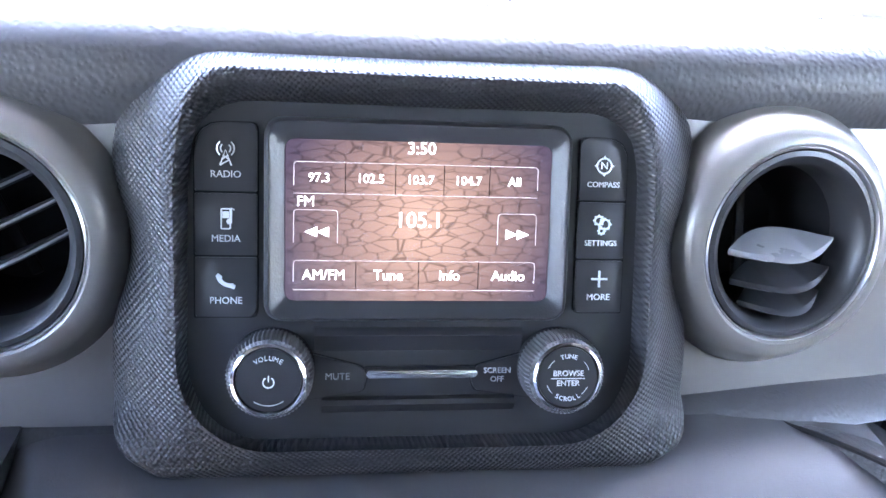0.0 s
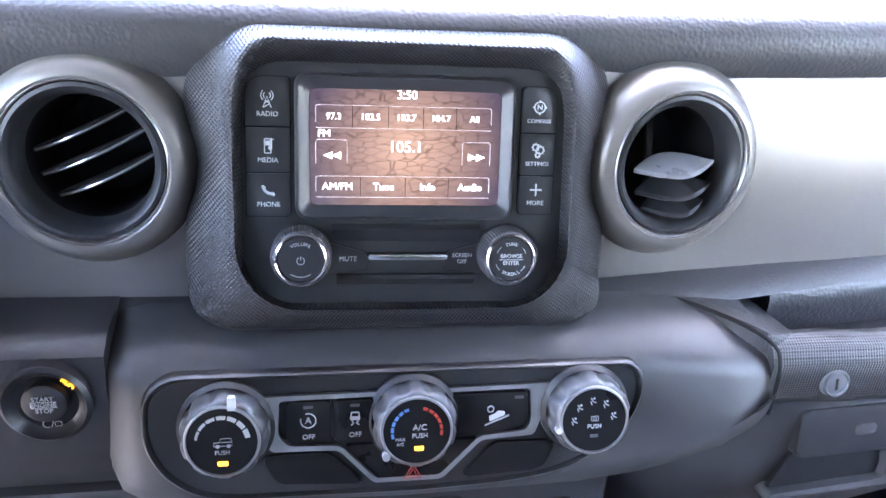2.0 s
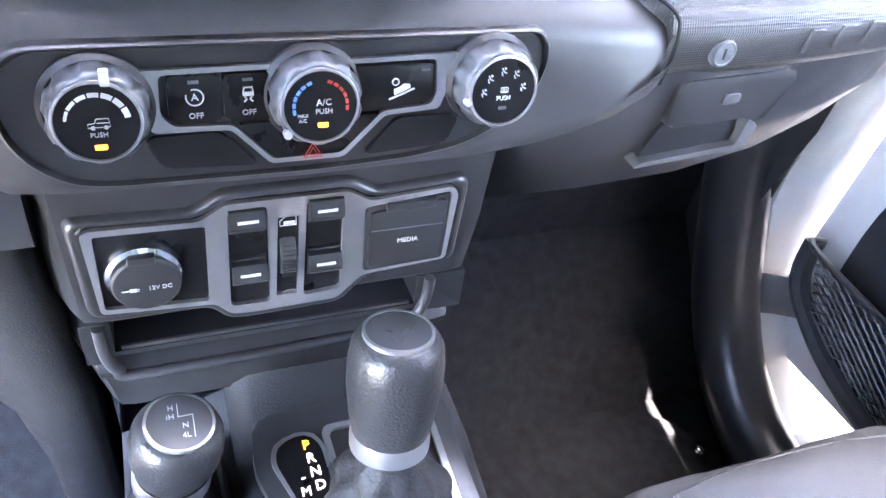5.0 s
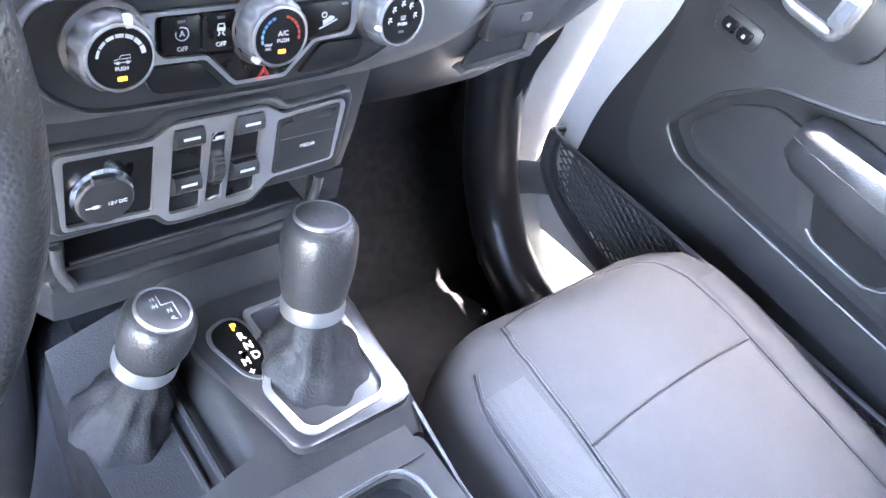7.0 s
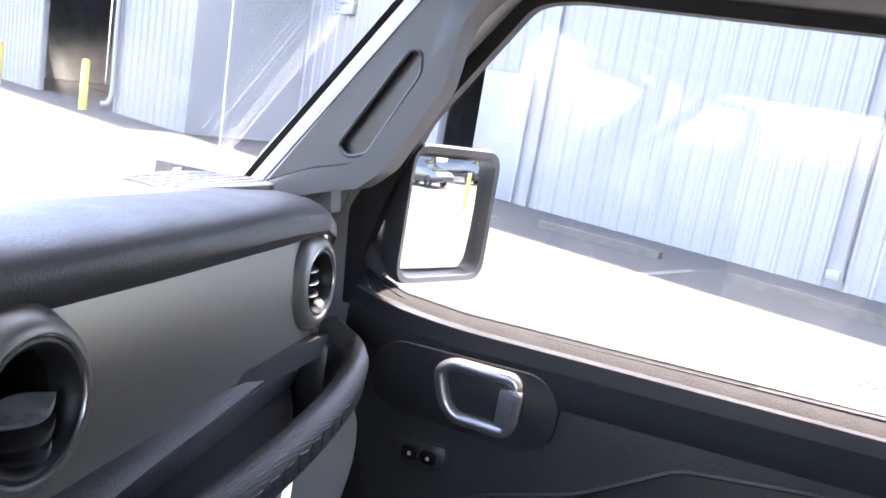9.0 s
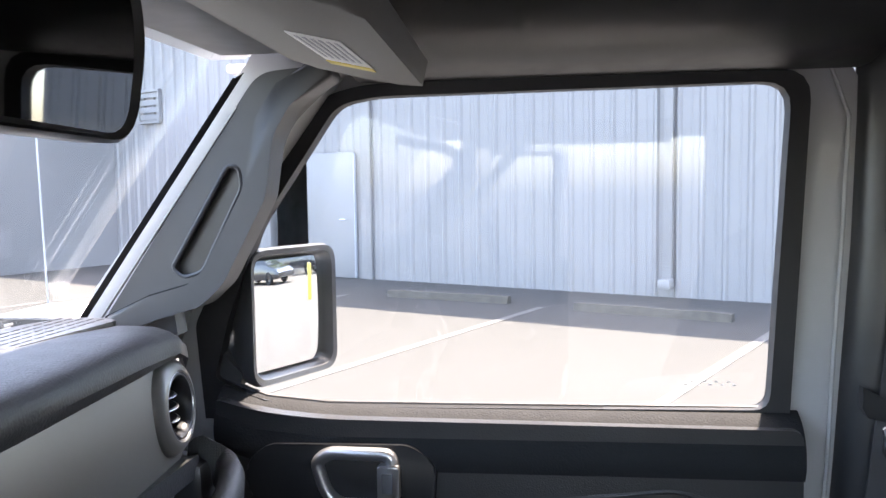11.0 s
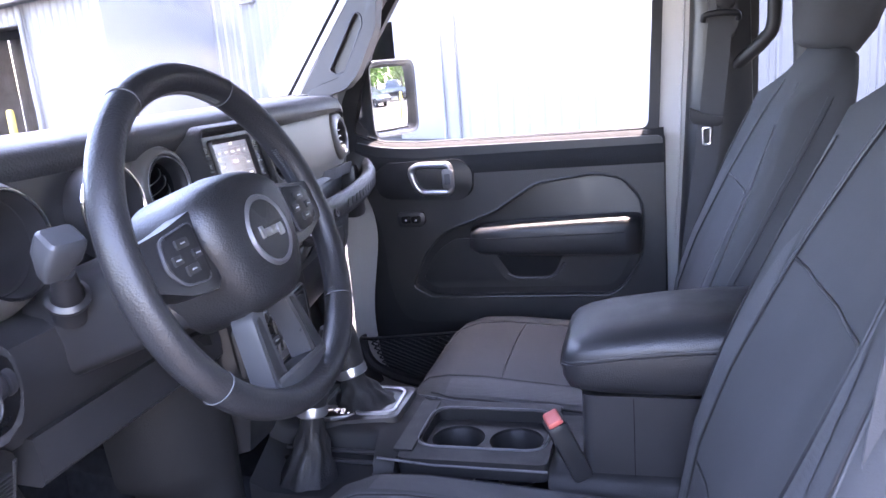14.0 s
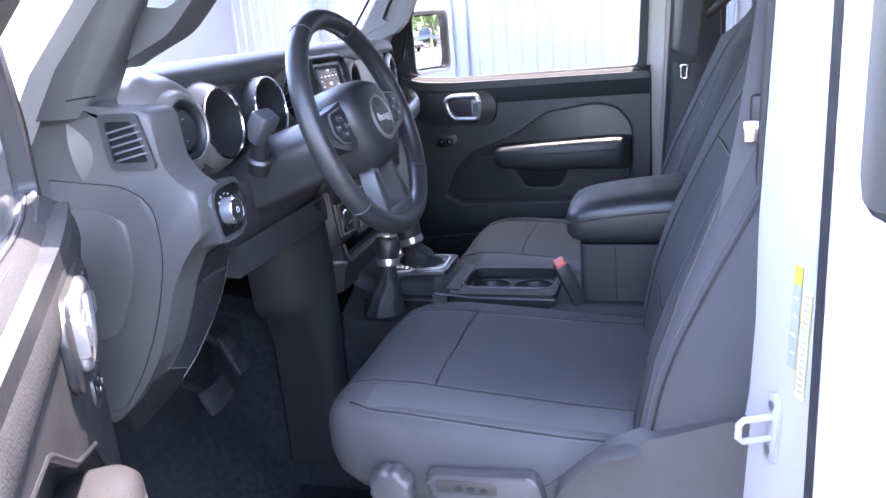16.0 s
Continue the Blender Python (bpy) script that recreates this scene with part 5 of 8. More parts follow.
for cx, tops in ((-0.0312, (0.0243, -0.0186)), (0.0172, (0.0262, -0.0176))):
    for v in tops:
        rk = part("rocker", loft([[(x, v + 0.0165, 0.003), (x, v + 0.0165, 0.0095), (x, v + 0.012, 0.0125), (x, v + 0.005, 0.0128), (x, v + 0.001, 0.0095), (x, v - 0.004, 0.004)] for x in (cx - 0.0108, cx + 0.0108)]), M_DARK, sw, m=S)
        part("mark", box(0.0125, 0.0022, 0.0006, (cx, v + 0.0108, 0.0127)), M_WHITE, rk, m=S)
    part("well_web", box(0.0215, 0.0016, 0.004, (cx, tops[1] + 0.0195, 0.005)), M_DARK, sw, m=S)
part("thumb_wheel", lathe([(0.0, -0.005), (0.017, -0.005), (0.018, -0.003), (0.018, 0.003), (0.017, 0.005), (0.0, 0.005)], 36), M_RUBBER, sw, m=S @ T(-0.0065, -0.003, -0.0055) @ Matrix.Rotation(radians(90), 4, "Y"))
for i in range(9):
    part("ridge", box(0.0085, 0.0007, 0.001, (-0.0065, -0.003 + (i - 4) * 0.0032, 0.0125 - 0.0004 * (i - 4) ** 2 * 0.5)), M_DARK, sw, m=S)
icon(sw, S @ T(0, 0, 0.005), "door", -0.0062, 0.027, 0.010, M_WHITE)
icon(sw, S @ T(0, 0, 0.005), "door", -0.0068, -0.036, 0.010, M_WHITE)
# twelve-volt socket with its cap
sk = S @ T(-0.0937, -0.0015, 0.003)
so = part("socket", lathe([(0.0225, 0.0), (0.0222, 0.004), (0.019, 0.0055)], 40), M_CHROME, sw, "bright socket rim", sk)
part("cap", lathe([(0.0205, 0.003), (0.0203, 0.008), (0.019, 0.0092), (0.0, 0.0092)], 40), M_RUBBER, so, "black rubber cap", sk @ T(0.001, -0.003))
part("tab", box(0.016, 0.006, 0.005, (0, 0.0165, 0.008), 0.0012), M_RUBBER, so, m=sk)
icon(so, sk @ T(0, 0, 0.0095), "plug", -0.007, -0.005, 0.006, M_WHITE)
words(so, sk, "12V DC", 0.0085, -0.005, 0.0042, M_WHITE, h=0.0098)
# media lid
md = part("media_lid", prism(rpoly([(0.0465, 0.0265), (0.047, -0.0205), (0.0985, -0.0180), (0.0985, 0.0315)][::-1], 0.003), 0.003, 0.0085, 0.0012), M_DARK, sw, m=S)
part("lid_frame", holed(rpoly([(0.0435, 0.0305), (0.0442, -0.0228), (0.1005, -0.0202), (0.1005, 0.0358)][::-1], 0.003), [rpoly([(0.0460, 0.0272), (0.0465, -0.0208), (0.0990, -0.0184), (0.0990, 0.0322)][::-1], 0.003)], 0.003, 0.0072), M_PLASTIC, md, m=S)
part("hinge", box(0.034, 0.0065, 0.004, (0.0735, 0.0305, 0.0085), 0.0014), M_DARK, md, m=S)
part("seam", box(0.05, 0.0006, 0.0005, (0.0725, 0.012, 0.0087)), M_GREYPL, md, m=S)
words(md, S, "MEDIA", 0.073, 0.002, 0.005, M_WHITE, h=0.0094)




# ---------------------------------------------------------------- seats
def superloop(cx, cy, a, b, n=36, p=4.0):
    out = []
    for i in range(n):
        t = 2 * math.pi * i / n
        c, s = math.cos(t), math.sin(t)
        out.append((cx + a * math.copysign(abs(c) ** (2 / p), c), cy + b * math.copysign(abs(s) ** (2 / p), s)))
    return out


def seat(cx, label, dz=0.0):
    """A front bucket seat: cushion along -y, backrest leaning back, head restraint."""
    st = thing("bucket_seat", (cx, -0.15, FLOOR), label, "car seat", group="front seats")
    # cushion: sections along y, top slightly dished with raised sides
    lp, n = [], 44
    for y, w, top, bot in ((0.156, 0.08, 0.77, 0.74), (0.150, 0.15, 0.79, 0.72), (0.136, 0.197, 0.81, 0.70), (0.11, 0.23, 0.832, 0.68), (0.07, 0.25, 0.844, 0.665), (0.0, 0.258, 0.846, 0.65), (-0.12, 0.262, 0.836, 0.64), (-0.25, 0.262, 0.826, 0.63), (-0.36, 0.255, 0.82, 0.63), (-0.45, 0.24, 0.815, 0.63)):
        ring = []
        for x, z in superloop(0, (top + bot) / 2, w, (top - bot) / 2, n, 3.3):
            u = abs(x) / w
            if z > (top + bot) / 2:
                z += 0.014 * max(0.0, u - 0.55) / 0.45 - 0.012 * max(0, 1 - u / 0.62) * (1 if y < 0.1 else 0.3)
            ring.append((cx + x, y, z + dz))
        lp.append(ring)
    cu_bm = loft(lp)
    cu_tree = BVHTree.FromBMesh(cu_bm)
    cu = part("cushion", cu_bm, M_CLOTH, st, "dark grey cloth cushion", angle=60)
    # seams on the cushion
    def top_at(x, y, sgn=1):
        hit = cu_tree.ray_cast(Vector((cx + sgn * x, y, 2.0)), Vector((0, 0, -1)))
        if hit[0] is not None:
            return hit[0].z
        tops = ((0.15, 0.775), (0.12, 0.832), (0.08, 0.846), (0.0, 0.846), (-0.12, 0.836), (-0.25, 0.826), (-0.36, 0.82), (-0.45, 0.815))
        z = tops[-1][1]
        for (ya, za), (yb, zb) in zip(tops, tops[1:]):
            if yb <= y <= ya:
                z = za + (zb - za) * (ya - y) / (ya - yb)
        u = abs(x) / 0.255
        z += dz
        return z + 0.014 * max(0.0, u - 0.55) / 0.45 - 0.012 * max(0, 1 - u / 0.62) - 0.018 * max(0, u - 0.78) ** 2 * 20
    def sew(path, w, mat, name):
        pts = [(cx + p.x, p.y, top_at(p.x, p.y) + w * 0.2) for p in smooth_path([(x, y, 0) for x, y in path], 7)]
        part(name, tube(pts, w, 6), mat, cu)

    for s in (-1, 1):
        for off, w, mat, name in ((0.0, 0.0016, M_DARK, "seam"), (0.0055, 0.0007, M_THREAD, "stitching"), (-0.0055, 0.0007, M_THREAD, "stitching")):
            sew([(s * (0.125 + off), 0.128), (s * (0.146 + off), 0.09), (s * (0.155 + off), 0.0), (s * (0.16 + off), -0.18), (s * (0.164 + off), -0.34)], w, mat, name)
            sew([(s * (0.205 + off * 0.6), 0.09), (s * (0.226 + off * 0.6), 0.04), (s * (0.232 + off * 0.6), -0.1), (s * (0.234 + off * 0.6), -0.25), (s * (0.228 + off * 0.6), -0.38)], w, mat, name)
    sew([(-0.153, -0.035), (-0.08, -0.03), (0.0, -0.028), (0.08, -0.03), (0.153, -0.035)], 0.0017, M_DARK, "seam")
    sew([(-0.125, 0.128), (-0.06, 0.141), (0.0, 0.144), (0.06, 0.141), (0.125, 0.128)], 0.0014, M_DARK, "seam")
    # mesh panels beside the centre
    for s in (-1, 1):
        rows_ = []
        for k in range(13):
            y = 0.06 - 0.4 * k / 12
            rows_.append([(cx + s * (0.166 + 0.055 * j / 5), y, top_at(s * (0.166 + 0.055 * j / 5), y) + 0.0012) for j in range(6)])
        part("mesh_panel", loft(rows_, closed=False), M_CLOTH2, cu, "grey mesh cloth side panel", angle=80)
    # backrest: sections up the lean
    lean = radians(17)
    bm_ = frame_of((cx, -0.40, 0.80 + dz), (-1, 0, 0), (0, -math.sin(lean), math.cos(lean)))  # x across, y up the back, z to the front
    lp = []
    for v, w, f, b_ in ((-0.08, 0.19, 0.02, -0.1), (-0.05, 0.225, 0.04, -0.11), (0.02, 0.25, 0.055, -0.115), (0.12, 0.262, 0.066, -0.115), (0.22, 0.262, 0.062, -0.11), (0.34, 0.252, 0.046, -0.1), (0.44, 0.23, 0.032, -0.09), (0.53, 0.2, 0.02, -0.08), (0.59, 0.165, 0.008, -0.072), (0.63, 0.135, -0.008, -0.062), (0.638, 0.10, -0.022, -0.05)):
        ring = []
        for x, z in superloop(0, (f + b_) / 2, w, (f - b_) / 2, 44, 3.0):
            u = abs(x) / w
            if z > (f + b_) / 2 and v < 0.58:
                z += 0.042 * max(0, u - 0.45) / 0.55 - 0.014 * max(0, 1 - u / 0.6)
            ring.append((x, v, z))
        lp.append(ring)
    bk_bm = loft(lp)
    bk_tree = BVHTree.FromBMesh(bk_bm)
    bk = part("backrest", bk_bm, M_CLOTH, st, "dark grey cloth backrest", bm_, angle=60)

    def back_z(x, v):
        hit = bk_tree.ray_cast(Vector((x, v, 1.0)), Vector((0, 0, -1)))
        if hit[0] is not None:
            return hit[0].z
        fs = ((-0.05, 0.04), (0.02, 0.055), (0.12, 0.066), (0.22, 0.062), (0.34, 0.046), (0.44, 0.032), (0.53, 0.02), (0.59, 0.008))
        z = fs[-1][1]
        for (va, za), (vb, zb) in zip(fs, fs[1:]):
            if va <= v <= vb:
                z = za + (zb - za) * (v - va) / (vb - va)
        u = abs(x) / 0.255
        return z + 0.042 * max(0, u - 0.45) / 0.55 - 0.014 * max(0, 1 - u / 0.6) - 0.03 * max(0, u - 0.72) ** 2 * 12
    def sew_back(path, w, mat, name):
        pts = [(p.x, p.y, back_z(p.x, p.y) + w * 0.7) for p in smooth_path([(x, v, 0) for x, v in path], 7)]
        part(name, tube(pts, w, 6), mat, bk, m=bm_)

    for s in (-1, 1):
        for off, w, mat, name in ((0.0, 0.0018, M_DARK, "seam"), (0.007, 0.0009, M_THREAD, "stitching")):
            sew_back([(s * (0.148 + off), -0.03), (s * (0.156 + off), 0.1), (s * (0.152 + off), 0.25), (s * (0.136 + off), 0.38), (s * (0.11 + off), 0.48), (s * (0.08 + off), 0.57)], w, mat, name)
            sew_back([(s * (0.225 + off * 0.5), 0.0), (s * (0.236 + off * 0.5), 0.12), (s * (0.232 + off * 0.5), 0.25), (s * (0.212 + off * 0.5), 0.38), (s * (0.17 + off * 0.5), 0.5)], w, mat, name)
        rows_ = []
        for k in range(15):
            v = 0.0 + 0.40 * k / 14
            wv = 0.05 * math.sin(math.pi * min(1, (k + 1) / 15)) ** 0.6
            rows_.append([(s * (0.168 - 0.018 * (k / 14) + wv * j / 5), v, back_z(s * (0.168 - 0.018 * (k / 14) + wv * j / 5), v) + 0.0012) for j in range(6)])
        part("mesh_panel", loft(rows_, closed=False), M_CLOTH2, bk, "grey mesh cloth bolster panel", bm_, angle=80)
    sew_back([(-0.136, 0.37), (-0.07, 0.366), (0.0, 0.365), (0.07, 0.366), (0.136, 0.37)], 0.0016, M_DARK, "seam")
    sew_back([(-0.150, 0.10), (-0.07, 0.094), (0.0, 0.093), (0.07, 0.094), (0.150, 0.10)], 0.0016, M_DARK, "seam")
    for s in (-1, 1):
        for off, w, mat, name in ((0.0, 0.0018, M_DARK, "seam"), (0.008, 0.0009, M_THREAD, "stitching")):
            pts = []
            for p in smooth_path([(0, -0.03, 0.035 + off), (0, 0.1, 0.05 + off), (0, 0.22, 0.042 + off), (0, 0.34, 0.022 + off), (0, 0.45, 0.0 + off), (0, 0.56, -0.025 + off)], 6):
                hit = bk_tree.ray_cast(Vector((s * 1.0, p.y, p.z)), Vector((-s, 0, 0)))
                if hit[0] is not None:
                    pts.append((hit[0].x + s * w * 0.7, p.y, p.z))
            part(name, tube(pts, w, 6), mat, bk, m=bm_)
    # head restraint on two posts
    hm = bm_ @ T(0, -0.022, -0.02)
    for s in (-1, 1):
        part("post", tube([(s * 0.06, 0.6, -0.02), (s * 0.06, 0.72, -0.01)], 0.006, 8), M_SILVER, st, m=hm)
    lp = []
    for v, w, d in ((0.652, 0.085, 0.03), (0.66, 0.105, 0.045), (0.70, 0.125, 0.058), (0.77, 0.132, 0.06), (0.82, 0.122, 0.052), (0.845, 0.1, 0.038), (0.85, 0.07, 0.022)):
        lp.append([(x, v, z) for x, z in superloop(0, 0.0, w, d, 32, 3.2)])
    part("head_restraint", loft(lp), M_CLOTH, st, "dark grey cloth head restraint", hm, angle=60)
    # base with sliding rails
    part("base_trim", loft([[(cx + s * 0.235 * 1.0, y, z) for s, z in ((-1, 0.52), (-1, 0.67 + dz), (1, 0.67 + dz), (1, 0.52))] for y in (0.06, -0.42)]), M_DARK, st)
    for s in (-1, 1):
        part("rail", box(0.04, 0.5, FLOOR and 0.11, (cx + s * 0.18, -0.17, FLOOR + 0.05), 0.006), M_DARK, st)
    return st


DX, PX = -0.365, 0.422
drv = seat(DX, "dark grey cloth driver's seat with stitched bolsters", 0.035)
seat(PX, "dark grey cloth passenger seat with stitched bolsters")
# controls on the outer side of the driver's seat
so = frame_of((DX - 0.268, -0.06, 0.772), (0, -1, 0), (0, 0, 1))
n, lp = 80, []
for r, z, d in ((0.034, 0.0, 0.1), (0.034, 0.02, 0.12), (0.03, 0.026, 0.08), (0.024, 0.028, 0)):
    lp.append([(r * (1 - d * max(0, math.cos(8 * 2 * math.pi * i / n)) ** 0.5) * math.cos(2 * math.pi * i / n), r * (1 - d * max(0, math.cos(8 * 2 * math.pi * i / n)) ** 0.5) * math.sin(2 * math.pi * i / n), z) for i in range(n)])
part("lumbar_knob", loft(lp), M_TRIM, drv, "dark scalloped knob", so @ T(-0.066, -0.004), angle=50)
lv = part("recline_lever", prism(rpoly([(-0.03, 0.022), (0.13, 0.03), (0.145, -0.02), (0.1, -0.03), (-0.01, -0.018), (-0.03, -0.002)], 0.012), 0.0, 0.022, 0.006), M_TRIM, drv, "dark seat height lever", so @ T(0.02, 0.005))
part("grip_dimple", prism(rrect(0.09, 0.02, 0.008, 0.03, 0.007), 0.02, 0.0235, 0.001), M_PLASTIC, lv, m=so @ T(0.02, 0.005))
for i in range(3):
    part("dimple", prism(circle(0.004, 0.02 + i * 0.018, 0.005, 10, 1.6), 0.02, 0.0245), M_DARK, lv, m=so @ T(0.02, 0.005))
part("side_trim", loft([[(DX - 0.262, y, z0), (DX - 0.268, y, z1), (DX - 0.23, y, z1 + 0.004), (DX - 0.2, y, z0)] for y, z0, z1 in ((0.05, 0.62, 0.70), (-0.1, 0.6, 0.73), (-0.2, 0.6, 0.765), (-0.28, 0.6, 0.825), (-0.36, 0.6, 0.865), (-0.46, 0.61, 0.9), (-0.488, 0.62, 0.905))]), M_TRIM, drv, "grey plastic seat side cover")
part("pull_strap", tube(smooth_path([(DX - 0.27, -0.235, 0.76), (DX - 0.285, -0.245, 0.80), (DX - 0.288, -0.29, 0.845), (DX - 0.272, -0.35, 0.855)], 5), 0.018, 8, sx=0.12, up=(1, 0, 0)), M_BELT, drv, "black fabric pull strap")

# ---------------------------------------------------------------- console between the seats
con = thing("centre_console", (0, -0.1, FLOOR), "black centre console with cup holders", "console")
ZC = 0.865
lp = []
for y, hw, z in ((0.285, 0.118, 0.90), (0.255, 0.12, 0.886), (0.2, 0.122, 0.884), (0.1, 0.117, 0.882), (0.085, 0.116, 0.879), (0.056, 0.112, ZC), (0.055, 0.112, ZC - 0.08), (-0.169, 0.1, ZC - 0.08), (-0.17, 0.1, ZC - 0.01), (-0.5, 0.1, ZC - 0.01)):
    xl = -0.045 if 0.09 < y else -hw
    lp.append([(-hw - 0.02, y, 0.6), (-hw - 0.012, y, z - 0.07), (xl - 0.006, y, z - 0.035 if xl > -0.1 else z - 0.04), (xl, y, z - 0.012), (xl + 0.012, y, z), (hw - 0.012, y, z), (hw, y, z - 0.012), (hw + 0.012, y, z - 0.05), (hw + 0.02, y, 0.6)])
part("body", loft(lp), M_CONSOLE, con, angle=50)
for dx in (0.0, 0.011):
    part("side_ridge", tube([(-0.062 - dx, 0.25, 0.855 - dx), (-0.062 - dx, 0.1, 0.852 - dx)], 0.0035, 8), M_DARK, con)
# shifter surround
KZ = frame_of((0, 0, ZC + 0.006), (1, 0, 0), (0, 1, 0))
KS = KZ @ T(0, 0, 0.014)
part("shift_plate", prism(rpoly([(-0.036, 0.24), (-0.042, 0.2), (-0.03, 0.15), (-0.012, 0.08), (0.106, 0.08), (0.108, 0.24)], 0.012), -0.02, 0.004, 0.003), M_PLASTIC, con, m=KS)
so_ = rpoly([(0.0095, 0.219), (0.012, 0.172), (-0.012, 0.143), (-0.004, 0.095), (0.007, 0.086), (0.08, 0.09), (0.092, 0.102), (0.094, 0.21), (0.086, 0.219)], 0.008)
si_ = rpoly([(0.0145, 0.215), (0.016, 0.168), (-0.006, 0.141), (0.0015, 0.098), (0.01, 0.0915), (0.077, 0.095), (0.0865, 0.104), (0.089, 0.208), (0.084, 0.2145)], 0.007)
part("silver_trim", holed(so_, [si_], 0.003, 0.008), M_SILVER, con, "satin silver shifter outline", KS)
di = [(-0.023, 0.211), (-0.003, 0.2165), (0.0065, 0.207), (0.0085, 0.166), (-0.003, 0.152), (-0.016, 0.162), (-0.027, 0.198)]
part("display_rim", prism(rpoly([(x * 1.2 + 0.0018, (y - 0.184) * 1.12 + 0.184) for x, y in di][::-1], 0.008), 0.002, 0.0062, 0.0015), M_SILVER, con, "satin silver display edge", KS)
gi = part("gear_display", prism(rpoly(di[::-1], 0.007), 0.003, 0.0072, 0.0008), M_GLOSS, con, "dark gear display with the lit letter P", KS)
for i, (c, mm) in enumerate((("P", M_AMBER), ("R", M_LIT), ("N", M_LIT), ("D", M_LIT))):
    part("lettering", lettering(c, 0.0105), mm, gi, "", KS @ T(-0.0035 + i * 0.0012, 0.206 - i * 0.0108, 0.0075))
part("lettering", lettering("M", 0.0095), M_LIT, gi, "", KS @ T(-0.0105, 0.171, 0.0075))
for c, y in (("-", 0.182), ("+", 0.1605)):
    part("lettering", lettering(c, 0.0095), M_LIT, gi, "", KS @ T(-0.0105, y, 0.0075))
# cup holders
cup = part("cup_tray", holed(rrect(0.2, 0.224, 0.014, 0.0, -0.0575), [rrect(0.125, 0.19, 0.03, 0.006, -0.062)], -0.03, -0.003), M_CONSOLE, con, m=KZ)
part("tray_floor", holed(rrect(0.15, 0.2, 0.02, 0.006, -0.062), [circle(0.042, 0.006, -0.015), circle(0.042, 0.006, -0.108)], -0.036, -0.022), M_CONSOLE, cup, m=KZ)
for y in (-0.015, -0.108):
    part("cup_well", lathe([(0.044, -0.024), (0.042, -0.027), (0.038, -0.078), (0.034, -0.082), (0, -0.082)], 32), M_DARK, cup, m=KZ @ T(0.006, y, 0))
part("front_slope", loft([[(x, 0.06, -0.004), (x, 0.03, -0.0045), (x, 0.03, -0.012), (x, 0.06, -0.012)] for x in (-0.08, 0.09)]), M_CONSOLE, cup, m=KZ @ T(0, 0.005, 0.0045))
part("silver_rail", tube([(x, y, ZC + 0.0042) for x, y in rrect(0.135, 0.2, 0.034, 0.006, -0.062, 6)], 0.0022, 6, closed=True), M_GREYPL, con)
for sx in (-0.106, 0.106):
    part("side_rail", tube([(sx * 1.04, 0.08, 0.872), (sx, 0.0, 0.8625), (sx * 0.97, -0.17, 0.8595)], 0.002, 6), M_GREYPL, con)
# arm rest
lid = thing("armrest", (0, -0.35, 0.86), "padded black leather armrest lid on the console bin", "armrest")
lp = []
for y, w, z0, z1 in ((-0.192, 0.06, 1.0, 1.025), (-0.196, 0.085, 0.988, 1.038), (-0.206, 0.097, 0.976, 1.048), (-0.225, 0.102, 0.97, 1.056), (-0.26, 0.104, 0.967, 1.064), (-0.33, 0.105, 0.966, 1.074), (-0.41, 0.105, 0.966, 1.081), (-0.52, 0.104, 0.966, 1.084), (-0.55, 0.095, 0.97, 1.078)):
    lp.append([(x, y, z + (0.012 * (1 - abs(x) / w) if z < (z0 + z1) / 2 else 0)) for x, z in superloop(0, (z0 + z1) / 2, w, (z1 - z0) / 2, 40, 4.0)])
part("pad", loft(lp), M_LEATHER, lid, angle=60)
seam = [(-0.1035, -0.54, 1.045), (-0.1055, -0.41, 1.043), (-0.1045, -0.30, 1.034), (-0.1015, -0.225, 1.022), (-0.09, -0.2, 1.017), (-0.06, -0.1915, 1.014), (0.06, -0.1915, 1.014), (0.09, -0.2, 1.017), (0.1015, -0.225, 1.022), (0.1055, -0.41, 1.043)]
part("seam", tube(smooth_path(seam, 6), 0.0016, 6), M_DARK, lid)
part("stitching", tube(smooth_path([(x * 1.004, y - 0.0006 if abs(x) < 0.095 else y, z + 0.005) for x, y, z in seam], 6), 0.0007, 6), M_THREAD, lid)
bn = part("bin", loft([[(x, y, z) for x, y in rrect(0.178 * k, 0.33, 0.016, 0, -0.385)] for z, k in ((0.72, 0.96), (0.86, 0.99), (0.972, 1.0))]), M_PLASTIC, lid)
part("bin_joint", box(0.001, 0.001, 0.24, (-0.0895, -0.29, 0.85)), M_VOID, bn)


